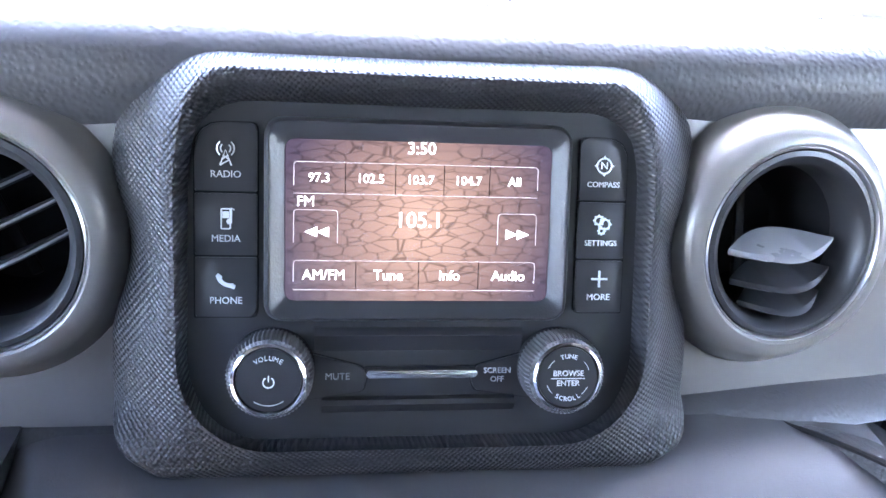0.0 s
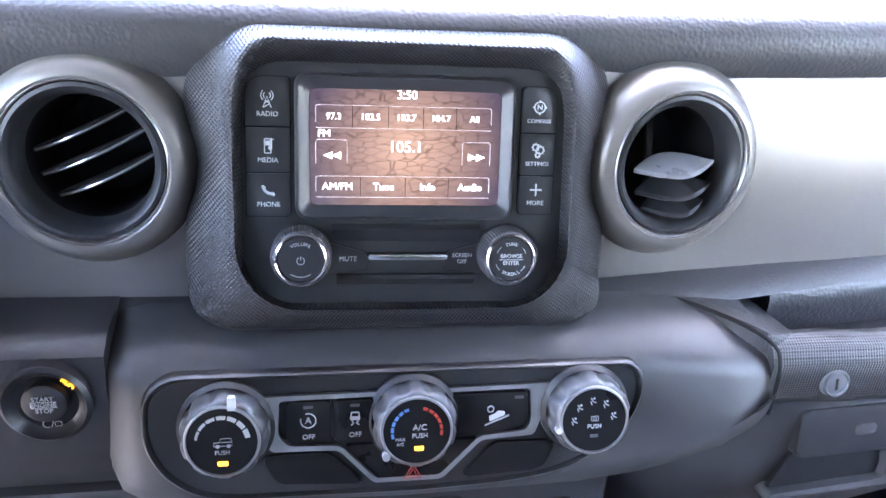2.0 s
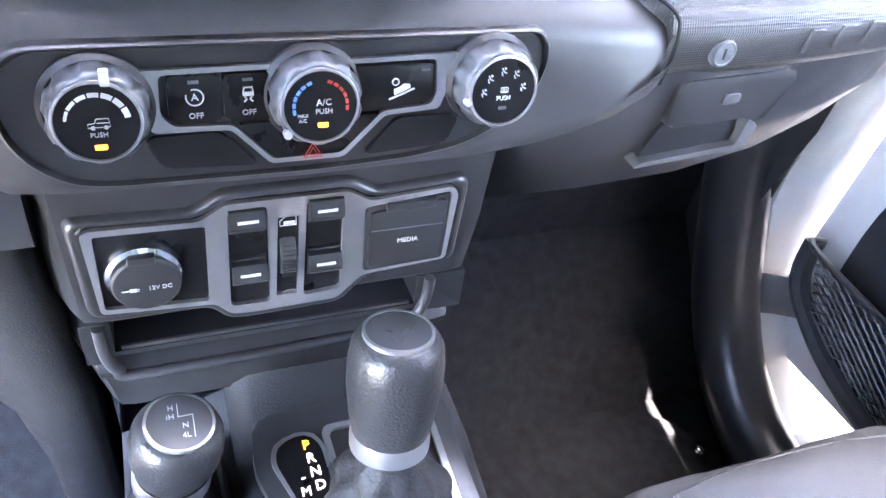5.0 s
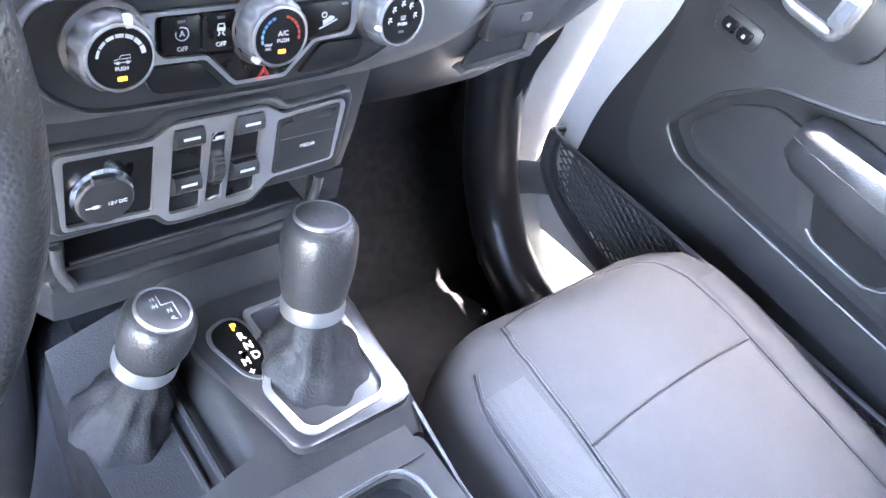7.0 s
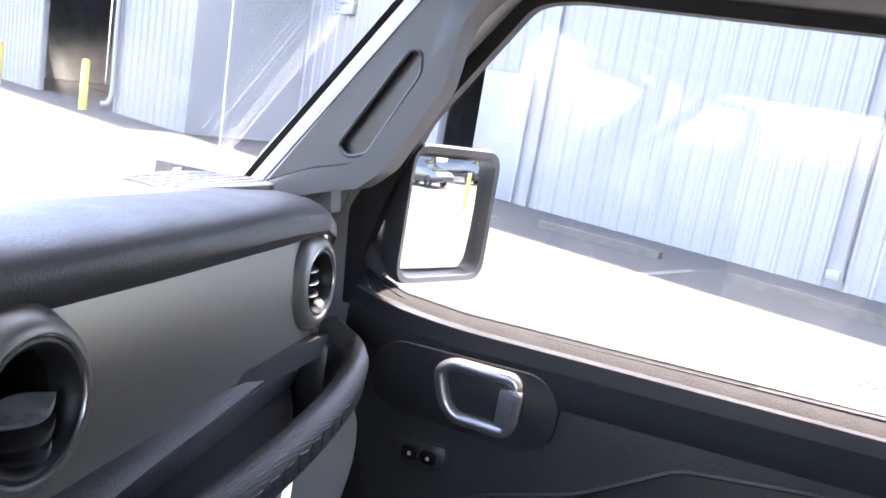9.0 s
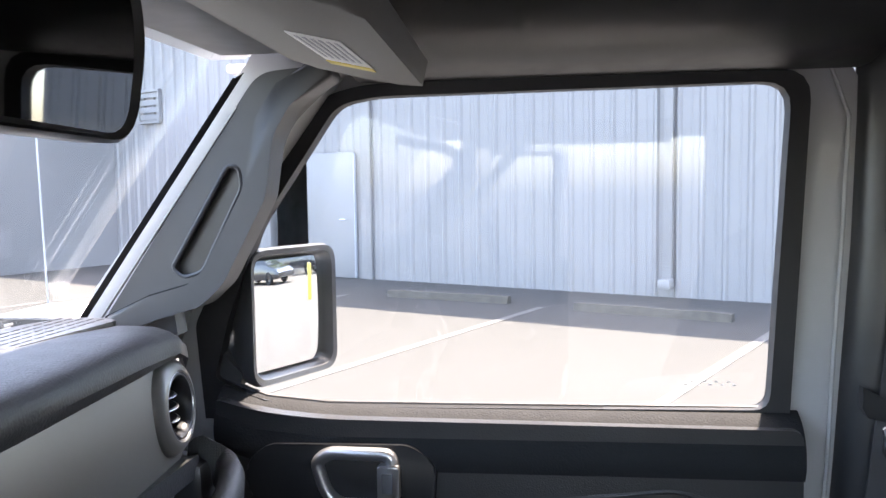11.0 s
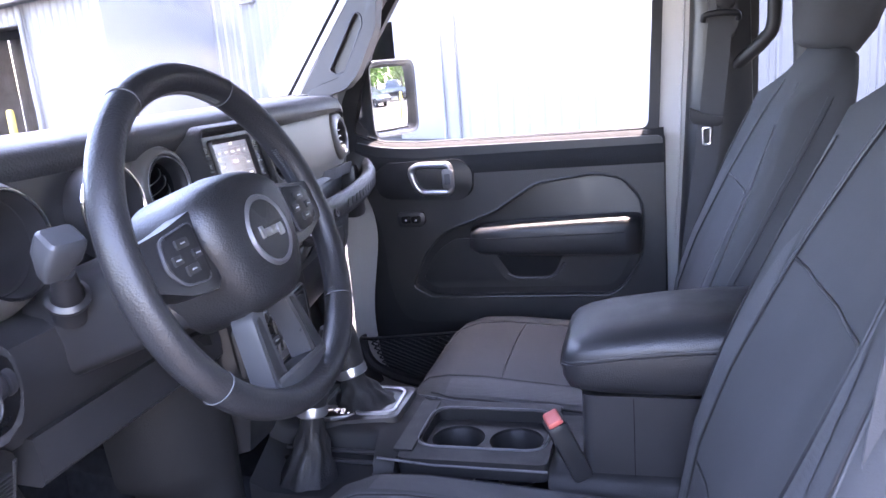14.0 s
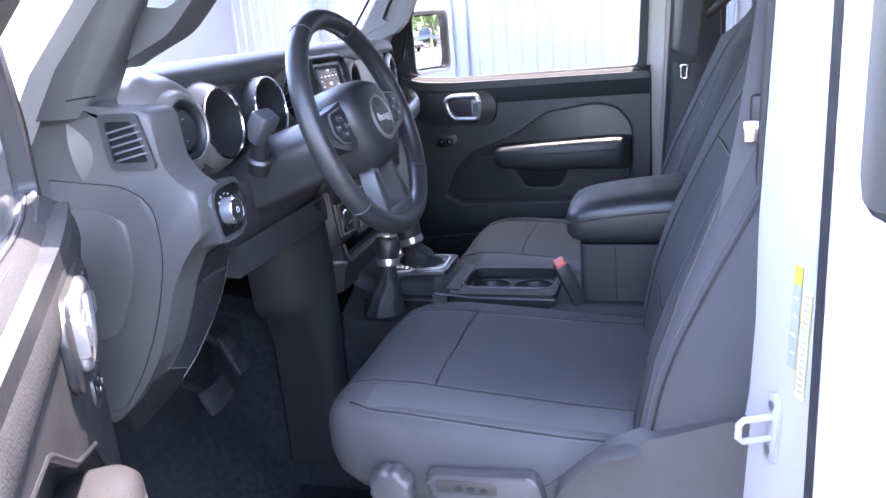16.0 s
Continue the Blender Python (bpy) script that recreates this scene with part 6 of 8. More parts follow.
def shifter(name, base, ringp, top, r, label, tall):
    base, ringp, top = Vector(base), Vector(ringp), Vector(top)
    g = thing(name, base, label, "gear lever")
    ax = (top - ringp).normalized()
    m = frame_of(ringp, ax.orthogonal(), ax.cross(ax.orthogonal()))
    if (m.to_3x3() @ Vector((0, 0, 1))).dot(ax) < 0:
        m = m @ Matrix.Rotation(math.pi, 4, "X")
    H = (top - ringp).length
    prof = [(0.0, 0.0), (r * 0.80, 0.0), (r * 0.86, H * 0.08), (r * 0.93, H * 0.25), (r, H * 0.5), (r, H * 0.75), (r * 0.95, H * 0.9), (r * 0.85, H * 0.97), (r * 0.70, H), (0, H + 0.001)] if tall else [(0.0, 0.0), (r * 0.74, 0.0), (r * 0.84, H * 0.15), (r * 0.97, H * 0.4), (r, H * 0.62), (r * 0.96, H * 0.82), (r * 0.86, H * 0.95), (r * 0.72, H), (0, H + 0.001)]
    part("knob", lathe(prof, 40), M_LEATHER, g, "black leather knob", m, angle=60)
    part("silver_ring", lathe([(r * 0.8, -0.012), (r * 0.87, -0.010), (r * 0.88, -0.002), (r * 0.84, 0.004)], 40), M_SILVER, g, "bright metal collar", m)
    cap = part("cap", lathe([(r * 0.72, H), (r * 0.70, H + 0.0022), (r * 0.60, H + 0.0026), (0.0, H + 0.0022)], 40), M_KNOB, g, "grey inlaid top plate", m)
    part("cap_ring", lathe([(r * 0.73, H - 0.001), (r * 0.73, H + 0.0024), (r * 0.67, H + 0.0028), (r * 0.66, H + 0.001)], 40), M_SILVER, cap, m=m)
    # leather gaiter with folds
    lp = []
    nn = 36
    for k in range(9):
        f = k / 8
        c = base.lerp(ringp - ax * 0.01, f)
        rad = (1 - f) ** 1.5 * (0.027 if tall else 0.025) + r * 0.58
        ring = []
        for i in range(nn):
            a = 2 * math.pi * i / nn
            fold = 1 + 0.15 * math.sin(4 * a + k * 1.1) * (1 - abs(2 * f - 1)) + 0.1 * math.sin(9 * a - k * 0.8) * (1 - f) * f * 3
            sq = 1 + 0.14 * (1 - f) * math.cos(4 * a)**2
            ring.append((c.x + rad * fold * sq * math.cos(a), c.y + rad * fold * sq * math.sin(a) * 1.05, c.z))
        lp.append(ring)
    part("gaiter", loft(lp), M_GAITER, g, "creased black leather gaiter", angle=70)
    return g, m, H, r


g1, gm, H, r = shifter("gear_lever", (0.044, 0.152, 0.889), (0.0445, 0.174, 0.946), (0.048, 0.196, 1.022), 0.031, "automatic gear lever with a black leather knob", True)
part("emblem", join(box(0.022, 0.006, 0.0006, (0, -0.001, 0)), box(0.013, 0.006, 0.0006, (0.002, 0.004, 0)), box(0.006, 0.005, 0.0006, (-0.008, -0.005, 0)), box(0.006, 0.005, 0.0006, (0.008, -0.005, 0))), M_SPOKE, g1, "plain pale emblem", gm @ T(0, 0, H + 0.0028))
g2, gm, H, r = shifter("transfer_lever", (-0.097, 0.2, 0.825), (-0.093, 0.183, 0.94), (-0.0852, 0.1825, 0.990), 0.0275, "short transfer lever with a round black knob", False)
fx = frame_of(gm @ Vector((0, 0, H + 0.0026)), (1, 0, 0), (0, 1, 0.0))
for c, x, y in (("2H", -0.0055, 0.0095), ("4H", -0.0055, 0.0035), ("N", 0.003, -0.0035), ("4L", 0.003, -0.010)):
    part("lettering", lettering(c, 0.0048), M_WHITE, g2, "", fx @ T(x, y, 0.0006))
part("gate_line", line2([(-0.0005, 0.012), (-0.0005, 0.003), (0.0075, 0.003), (0.0075, -0.012)], 0.0006), M_WHITE, g2, "", fx @ T(0, 0, 0.0006))

# seat-belt buckle beside the console
bk = thing("belt_buckle", (-0.07, -0.19, 0.82), "black seat-belt buckle with a red button", "belt buckle")
BM = frame_of((-0.078, -0.205, 0.87), (0.9, 0.35, 0), (-0.1, 0.42, 1))
BM = BM @ Matrix.Diagonal((1.25, 1.2, 1.25, 1))
part("body", box(0.036, 0.115, 0.024, (0, 0.0, 0), 0.005), M_DARK, bk, m=BM)
part("release_button", box(0.03, 0.012, 0.018, (0, 0.0565, 0.0), 0.003), M_RED, bk, "red release button", BM)
part("stalk", tube([(0, -0.05, 0), (0, -0.11, -0.012)], 0.012, 8), M_RUBBER, bk, m=BM)

# ---------------------------------------------------------------- steering wheel
WC = Vector((-0.3815, 0.1201, 1.2615))
TI, TY = radians(19.6), radians(-1.4)
WM = frame_of(WC, (math.cos(TY), math.sin(TY), 0), (0, math.sin(TI), math.cos(TI)))
stw = thing("steering_wheel", WC, "black leather steering wheel with stitched rim", "steering wheel")
RW = 0.176
n = 96
loops = []
for i in range(n):
    a = 2 * math.pi * i / n
    ca, sa = math.cos(a), math.sin(a)
    rx, rz = 0.0155, 0.0175
    loops.append([((RW + rx * math.cos(t)) * ca, (RW + rx * math.cos(t)) * sa, rz * math.sin(t) + 0.03) for t in (2 * math.pi * k / 14 for k in range(14))])
loops.append(loops[0])
b_ = loft(loops, caps=False)
bmesh.ops.remove_doubles(b_, verts=b_.verts, dist=1e-6)
rim = part("rim", b_, M_LEATHER, stw, "black leather rim", WM, angle=70)
for a in (62, 118, -40, 220):
    c = Vector((RW * math.cos(radians(a)), RW * math.sin(radians(a)), 0.03))
    er, ez = Vector((math.cos(radians(a)), math.sin(radians(a)), 0)), Vector((0, 0, 1))
    part("seam", tube([c + er * (0.0158 * math.cos(t)) + ez * (0.0178 * math.sin(t)) for t in (2 * math.pi * k / 20 for k in range(20))], 0.0008, 5, closed=True), M_THREAD, rim, m=WM)
for a0, a1 in ((64, 116), (-38, 30), (150, 218)):
    k = int((a1 - a0) * 0.9)
    pts = []
    for i in range(2 * k):
        a = radians(a0 + (a1 - a0) * i / (2 * k))
        pts.append(((RW - 0.0160) * math.cos(a), (RW - 0.0160) * math.sin(a), 0.027 if i % 2 else 0.034))
    part("stitching", tube(pts, 0.0006, 4), M_THREAD, rim, "grey cross stitching", WM)
# hub, spokes
hub = [(-0.078, 0.045), (-0.05, 0.062), (0.0, 0.068), (0.05, 0.062), (0.078, 0.045), (0.082, 0.005), (0.06, -0.05), (0.035, -0.075), (-0.035, -0.075), (-0.06, -0.05), (-0.082, 0.005)]
hb = rpoly(hub, 0.02, 4)
lp = []
for k, z in ((1.06, -0.055), (1.06, 0.0), (1.0, 0.022), (0.9, 0.034), (0.7, 0.041), (0.4, 0.045), (0.05, 0.046)):
    lp.append([(x * k, y * k, z) for x, y in hb])
part("airbag_cover", loft(lp), M_DOOR, stw, "black moulded airbag cover", WM @ T(0, 0, 0.02), angle=70)
em = part("emblem", lathe([(0.0385, 0.038), (0.0385, 0.0445), (0.0355, 0.047), (0.0325, 0.0455), (0.032, 0.044), (0.0, 0.0445)], 48), M_SILVER, stw, "round silver emblem ring", WM @ T(0, -0.003, 0.02))
part("emblem_face", lathe([(0.0325, 0.045), (0.0, 0.0462)], 40), M_DARK, em, m=WM @ T(0, -0.003, 0.02))
for x, w, h, y in ((-0.017, 0.006, 0.013, 0.0), (-0.006, 0.011, 0.009, -0.002), (0.006, 0.011, 0.009, -0.002), (0.018, 0.009, 0.013, -0.004)):
    part("emblem_mark", prism(rrect(w, h, 0.002, x, y), 0.0445, 0.0475, 0.0006), M_SILVER, em, m=WM @ T(0, -0.003, 0.02))
for s in (-1, 1):
    sp = [(s * 0.07, 0.045), (s * 0.12, 0.035), (s * 0.168, 0.03), (s * 0.168, -0.012), (s * 0.12, -0.03), (s * 0.075, -0.035)]
    part("spoke", prism(rpoly(sp[:: s] if s > 0 else sp, 0.008) if s > 0 else rpoly(sp[::-1], 0.008), 0.005, 0.03, 0.006), M_PLASTIC, stw, m=WM @ T(0, 0, 0.01))
    bt = [(s * 0.088, 0.034), (s * 0.14, 0.027), (s * 0.146, 0.0), (s * 0.13, -0.018), (s * 0.092, -0.022)]
    pod = part("button_pod", prism(rpoly(bt if s > 0 else bt[::-1], 0.008), 0.028, 0.036, 0.003), M_DARK, stw, m=WM @ T(0, 0, 0.01))
    part("pod_trim", tube([(x, y, 0.0335) for x, y in rpoly(bt, 0.008)], 0.0016, 6, closed=True), M_GREYPL, pod, m=WM @ T(0, 0, 0.01))
    for dx, dy in ((0, 0.013), (0, -0.012), (0.015, 0), (-0.015, 0)):
        k = part("button", prism(rrect(0.018 if dx == 0 else 0.012, 0.009, 0.002, s * 0.116 + dx, 0.005 + dy), 0.035, 0.0385, 0.001), M_PLASTIC, pod, m=WM @ T(0, 0, 0.01))
        part("mark", box(0.007, 0.0012, 0.0004, (s * 0.116 + dx, 0.005 + dy, 0.0388)), M_WHITE, k, m=WM @ T(0, 0, 0.01))
    lo = [(s * 0.02, -0.06), (s * 0.045, -0.075), (s * 0.06, -0.155), (s * 0.035, -0.168), (s * 0.028, -0.165), (s * 0.03, -0.11)]
    part("lower_spoke", prism(rpoly(lo if s < 0 else lo[::-1], 0.006), 0.004, 0.031, 0.004), M_GRIP, stw, "dark satin spoke trim", WM)
    li = [(s * 0.033, -0.078), (s * 0.043, -0.083), (s * 0.054, -0.148), (s * 0.039, -0.157), (s * 0.036, -0.11)]
    part("spoke_inlay", prism(rpoly(li if s < 0 else li[::-1], 0.004), 0.029, 0.0325, 0.001), M_DARK, stw, "black spoke inlay", WM)
part("lower_bridge", prism(rpoly([(-0.056, -0.143), (0.056, -0.143), (0.045, -0.172), (-0.045, -0.172)], 0.008), 0.006, 0.033, 0.005), M_GRIP, stw, "satin grey spoke trim", WM)
# column shroud and stalk
part("column", loft([[(x * k, y * k - 0.012, z) for x, y in rpoly([(-0.07, -0.05), (0.07, -0.05), (0.08, 0.02), (0.05, 0.05), (-0.05, 0.05), (-0.08, 0.02)], 0.02)] for k, z in ((0.8, -0.02), (1.0, -0.035), (1.05, -0.08), (1.1, -0.2))]), M_PLASTIC, stw, m=WM)
for s, tip in ((-1, (-0.512, 0.2045, 1.2929)), (1, (-0.25, 0.2045, 1.29))):
    root, tip = Vector((-0.3815 + s * 0.095, 0.236, 1.237)), Vector(tip)
    ax = (tip - root).normalized()
    stk = part("stalk", tube([root - ax * 0.03, root, root.lerp(tip, 0.55)], [0.018, 0.016, 0.011], 14), M_RUBBER, stw)
    sm = frame_of(tip, Vector((0.96, -0.28, 0)), ax)
    part("stalk_collar", lathe([(0.021, -0.004), (0.022, 0.002), (0.017, 0.006)], 32), M_PLASTIC, stk, m=frame_of(root, ax.orthogonal(), ax.cross(ax.orthogonal())))
    part("stalk_tip", loft([[(x * k, y, z * k) for x, z in rrect(0.04, 0.03, 0.007)] for y, k in ((-0.032, 0.55), (-0.016, 0.8), (-0.006, 0.98), (0.008, 1.0), (0.016, 0.96), (0.019, 0.8))]), M_KNOB, stk, "ridged grey stalk end", sm)

# ---------------------------------------------------------------- instrument cluster and driver's end of the dash
cl = thing("instrument_cluster", (-0.4, 0.33, 1.3), "instrument cluster with two hooded round dials", "instrument cluster")
CM = frame_of((-0.395, 0.30, 1.295), (1, 0.0, 0), (0, 0.12, 1))
part("binnacle", holed(rpoly([(-0.145, -0.07), (0.14, -0.07), (0.14, 0.05), (-0.145, 0.055)], 0.01), [circle(0.05, -0.085, -0.004, 40), circle(0.05, 0.078, -0.002, 40)], -0.04, -0.012), M_PLASTIC, cl, m=CM)
part("binnacle_back", prism(rpoly([(-0.145, -0.07), (0.14, -0.07), (0.14, 0.05), (-0.145, 0.055)], 0.01), -0.075, -0.07), M_DARK, cl, m=CM)
for u, v in ((-0.085, -0.004), (0.078, -0.002)):
    dm = CM @ T(u, v)
    h = part("dial_hood", lathe([(0.056, -0.03), (0.0575, 0.0), (0.0565, 0.012), (0.0535, 0.013), (0.0525, 0.008), (0.049, -0.03), (0.047, -0.06)], 56), M_PLASTIC, cl, "grey dial hood", dm)
    part("chrome_ring", lathe([(0.0565, 0.0118), (0.0558, 0.0142), (0.0540, 0.0142), (0.0530, 0.0115)], 56), M_CHROME, h, "chrome ring", dm)
    part("dial", lathe([(0.047, -0.06), (0.0, -0.06)], 40), M_GLOSS, h, m=dm)
    for i in range(25):
        a = 225 - i * 11.25
        L = 0.006 if i % 3 == 0 else 0.003
        part("mark", box(L, 0.0009, 0.0006, (0.041 - L / 2, 0, -0.0592)), M_LIT, h, m=dm @ Matrix.Rotation(radians(a), 4, "Z"))
    part("needle", prism([(-0.008, 0.0016), (0.034, 0.0004), (0.034, -0.0004), (-0.008, -0.0016)], -0.056, -0.0545), M_REDMARK, h, m=dm @ Matrix.Rotation(radians(225), 4, "Z"))
gd = part("mini_gauge", prism(circle(0.018, 0, 0, 24), -0.03, -0.028), M_GLOSS, cl, m=CM @ T(-0.005, 0.028))
for i in range(7):
    part("mark", box(0.004, 0.001, 0.0006, (0.014, 0, -0.0275)), M_LIT if i < 5 else M_REDMARK, gd, m=CM @ T(-0.005, 0.024) @ Matrix.Rotation(radians(160 - i * 22), 4, "Z"))
part("needle", box(0.014, 0.0012, 0.0006, (0.006, 0, -0.0272)), M_AMBER, gd, m=CM @ T(-0.005, 0.02) @ Matrix.Rotation(radians(60), 4, "Z"))
# driver's end vent (solid centre) and side demister
EV = frame_of((-0.588, 0.297, 1.298), (1, -0.05, 0), (0, 0.1, 1))
part("vent_housing", lathe([(0.112, -0.1), (0.1, -0.062), (0.086, -0.028), (0.074, -0.007), (0.066, 0.0), (0.056, 0.001)], 56), M_FASCIA, dash, "flared satin grey vent surround", EV, angle=60)
part("dial_flare", lathe([(0.096, -0.075), (0.082, -0.04), (0.068, -0.01), (0.0595, 0.006), (0.0572, 0.0115)], 56), M_FASCIA, cl, "flared satin grey dial surround", CM @ T(-0.085, -0.004), angle=60)
ev = air_vent(EV, VENT_R, "round black air vent at the driver's end of the dash", 0, 0)
part("shut_plate", lathe([(0.033, 0.0), (0.028, 0.008), (0.024, 0.0085), (0.0, 0.009)], 40), M_DARK, ev, m=EV)

# dash end panel facing the open door
EP = frame_of((-0.683, 0, 0), (0, -1, 0), (0, 0, 1))  # x to the rear, y up, z outwards
end = thing("dash_end_panel", (-0.683, 0.3, 1.1), "grey-black plastic panel on the end of the dashboard", "trim panel")
out = yz([(0.5, 1.352), (0.36, 1.35), (0.30, 1.343), (0.274, 1.337), (0.268, 1.268), (0.248, 1.241), (0.224, 1.226), (0.224, 1.168), (0.242, 1.153), (0.266, 1.122), (0.288, 1.083), (0.306, 1.035), (0.33, 0.982), (0.355, 0.945), (0.39, 0.902), (0.44, 0.86), (0.5, 0.9)])
# end panel takes the paler plastic, with daylight put into its colour
part("panel", prism(rpoly(out, 0.012), -0.06, 0.004, 0.014, 4), M_TRIM_LIT, end, m=EP, angle=60)
cov = rpoly(yz([(0.455, 1.25), (0.416, 1.246), (0.334, 1.239), (0.294, 1.213), (0.290, 1.142), (0.318, 1.045), (0.36, 0.96), (0.405, 0.898), (0.455, 0.88)]), [0.004, 0.02, 0.03, 0.03, 0.04, 0.05, 0.05, 0.004, 0.004], 5)
part("cover", prism(cov, 0.0, 0.006, 0.002), M_TRIM_LIT, end, "side cover with a fine joint round it", EP)
part("cover_joint", tube([(x, y, 0.0042) for x, y in cov], 0.0011, 6, closed=True), M_VOID, end, m=EP)
part("cover_step", prism(rpoly(yz([(0.45, 1.21), (0.402, 1.208), (0.369, 1.205), (0.338, 1.187), (0.342, 1.12), (0.352, 1.085), (0.387, 1.017), (0.45, 1.0)]), 0.02), 0.004, 0.0105, 0.004, 3), M_TRIM_LIT, end, m=EP, angle=60)
dv = part("demister", holed(rpoly([(-0.352, 1.338), (-0.29, 1.338), (-0.272, 1.262), (-0.345, 1.262)], 0.01), [rpoly([(-0.342, 1.328), (-0.30, 1.328), (-0.283, 1.272), (-0.337, 1.272)], 0.006)], 0.0, 0.009), M_PLASTIC, end, "small slatted demister vent", EP)
# black sheet laid on the panel as the shade between slats
part("demister_shade", prism(rpoly([(-0.342, 1.328), (-0.30, 1.328), (-0.283, 1.272), (-0.337, 1.272)], 0.006), 0.0, 0.0064), M_VOID, dv, m=EP)
for i in range(5):
    part("slat", box(0.052, 0.0028, 0.004, (0, 0, 0), 0.0008, 1), M_GREYPL, dv, m=EP @ T(-0.316 + i * 0.002, 1.318 - i * 0.0095, 0.0078) @ Matrix.Rotation(radians(12), 4, "Z"))
# ribbed kick panel that slopes forward and down from the end panel
KP = frame_of((0, 0.292, 1.08), (1, 0, 0), (0, -0.5, 1))
dk = thing("kick_panel", (-0.6, 0.33, 1.0), "black kick panel with fine level ribs below the dash end", "trim panel")
part("panel", prism(rpoly([(-0.672, 0.03), (-0.672, -0.27), (-0.6, -0.245), (-0.562, -0.222), (-0.532, -0.18), (-0.516, -0.125), (-0.511, -0.06), (-0.527, 0.014), (-0.56, 0.04)], 0.012), -0.03, 0.0, 0.004), M_CONSOLE, dk, m=KP)
# highlight along the panel edge, made as a paler bead
part("edge_highlight", tube(smooth_path([(-0.531, 0.008, 0.001), (-0.517, -0.06, 0.001), (-0.5215, -0.125, 0.001), (-0.537, -0.178, 0.001), (-0.565, -0.215, 0.001)], 6), 0.0018, 8), M_TRIM, dk, "thin grey bead painted as the edge highlight", KP)
for i in range(30):
    v = 0.002 - i * 0.0066
    xl = -0.641 - 0.007 * math.sin(math.pi * min(1.0, -v / 0.19)) + (0.085 * max(0.0, (-0.142 - v) / 0.05))
    xr = -0.531 + 0.012 * math.sin(math.pi * min(1.0, max(0.0, -v / 0.13))) - (0.03 * max(0.0, (-0.11 - v) / 0.08))
    if v > -0.006:
        xl = -0.6 if v > 0 else -0.632
    part("rib", box(xr - xl, 0.0034, 0.0045, ((xl + xr) / 2, v, 0.0012), 0.001, 1), M_PLASTIC, dk, m=KP @ Matrix.Rotation(radians(1.0), 4, "Z"))
# head-lamp switch
hs = thing("headlamp_switch", (-0.608, 0.24, 1.19), "rotary headlamp switch with dimmer wheels", "rotary switch")
HM = frame_of((-0.608, 0.224, 1.19), (1, 0.05, 0), (0, 0.12, 1))
part("plate", prism(rpoly([(-0.05, -0.045), (0.02, -0.045), (0.042, -0.02), (0.042, 0.03), (0.02, 0.04), (-0.035, 0.036), (-0.055, 0.02)], 0.01), -0.06, 0.004, 0.004, 3), M_TRIM, hs, m=HM)
part("face", prism(rpoly([(-0.043, -0.036), (0.016, -0.036), (0.036, -0.016), (0.036, 0.024), (0.016, 0.032), (-0.03, 0.03), (-0.047, 0.016)], 0.008), 0.0, 0.0055, 0.001), M_GLOSS, hs, m=HM)
kn = part("knob", lathe([(0.0195, 0.004), (0.0192, 0.018), (0.0175, 0.0225), (0.0165, 0.0232)], 40), M_GREYPL, hs, "ridged grey knob", HM @ T(-0.021, -0.003))
part("cap", lathe([(0.0168, 0.0228), (0.0, 0.0232)], 32), M_DARK, kn, m=HM @ T(-0.021, -0.003))
part("chrome_ring", lathe([(0.0182, 0.0215), (0.0176, 0.0238), (0.0166, 0.0236), (0.0164, 0.022)], 40), M_CHROME, kn, m=HM @ T(-0.021, -0.003))
part("mark", line2(circle(0.004, 0, 0, 14), 0.0008, closed=True), M_WHITE, kn, m=HM @ T(-0.021, -0.003, 0.0236))
for i, a in enumerate((140, 115, 90, 65, 42)):
    part("mark", box(0.004, 0.0025, 0.0004, (-0.016 + 0.0255 * math.cos(radians(a)), -0.004 + 0.0255 * math.sin(radians(a)), 0.0058)), M_WHITE, hs, m=HM)
for u in (0.014, 0.026):
    w = part("dimmer_wheel", lathe([(0, -0.004), (0.013, -0.004), (0.0138, 0.0), (0.013, 0.004), (0, 0.004)], 28), M_RUBBER, hs, m=HM @ T(u, 0.003, 0.0) @ Matrix.Rotation(radians(90), 4, "Y"))
    part("mark", box(0.0015, 0.018, 0.0005, (u + 0.0055, 0.003, 0.006)), M_WHITE, w, m=HM)

# ---------------------------------------------------------------- passenger side of the dash: grab bar, glove box
gb = thing("grab_bar", (0.45, 0.29, 1.18), "black padded grab bar across the passenger dash", "grab handle")
path = smooth_path([(0.2185, 0.276, 1.172), (0.25, 0.2765, 1.173), (0.30, 0.276, 1.172), (0.42, 0.283, 1.175), (0.54, 0.30, 1.180), (0.61, 0.318, 1.186), (0.632, 0.335, 1.200), (0.628, 0.362, 1.216)], 6)
def bar_sec(p, k=1.0):
    return [(p.x, p.y + dy * k, p.z + dz * k) for dy, dz in ((0.014, 0.014), (0.006, 0.021), (-0.004, 0.0235), (-0.012, 0.0195), (-0.017, 0.010), (-0.015, -0.014), (-0.007, -0.024), (0.01, -0.025), (0.018, -0.014))]
part("bar", loft([bar_sec(p) for i, p in enumerate(path)]), M_STUDS, gb, angle=50)
# raised plain blocks in place of the moulded name
for i in range(8):
    x = 0.335 + i * 0.026
    y = 0.2575 + (x - 0.3) * 0.06 if x < 0.42 else 0.2647 + (x - 0.42) * 0.142
    part("raised_block", join(box(0.004, 0.002, 0.017, (x - 0.007, y, 1.172 + (x - 0.3) * 0.04), 0.0006, 1), box(0.012, 0.002, 0.004, (x, y, 1.1785 + (x - 0.3) * 0.04), 0.0006, 1)), M_TRIM, gb)
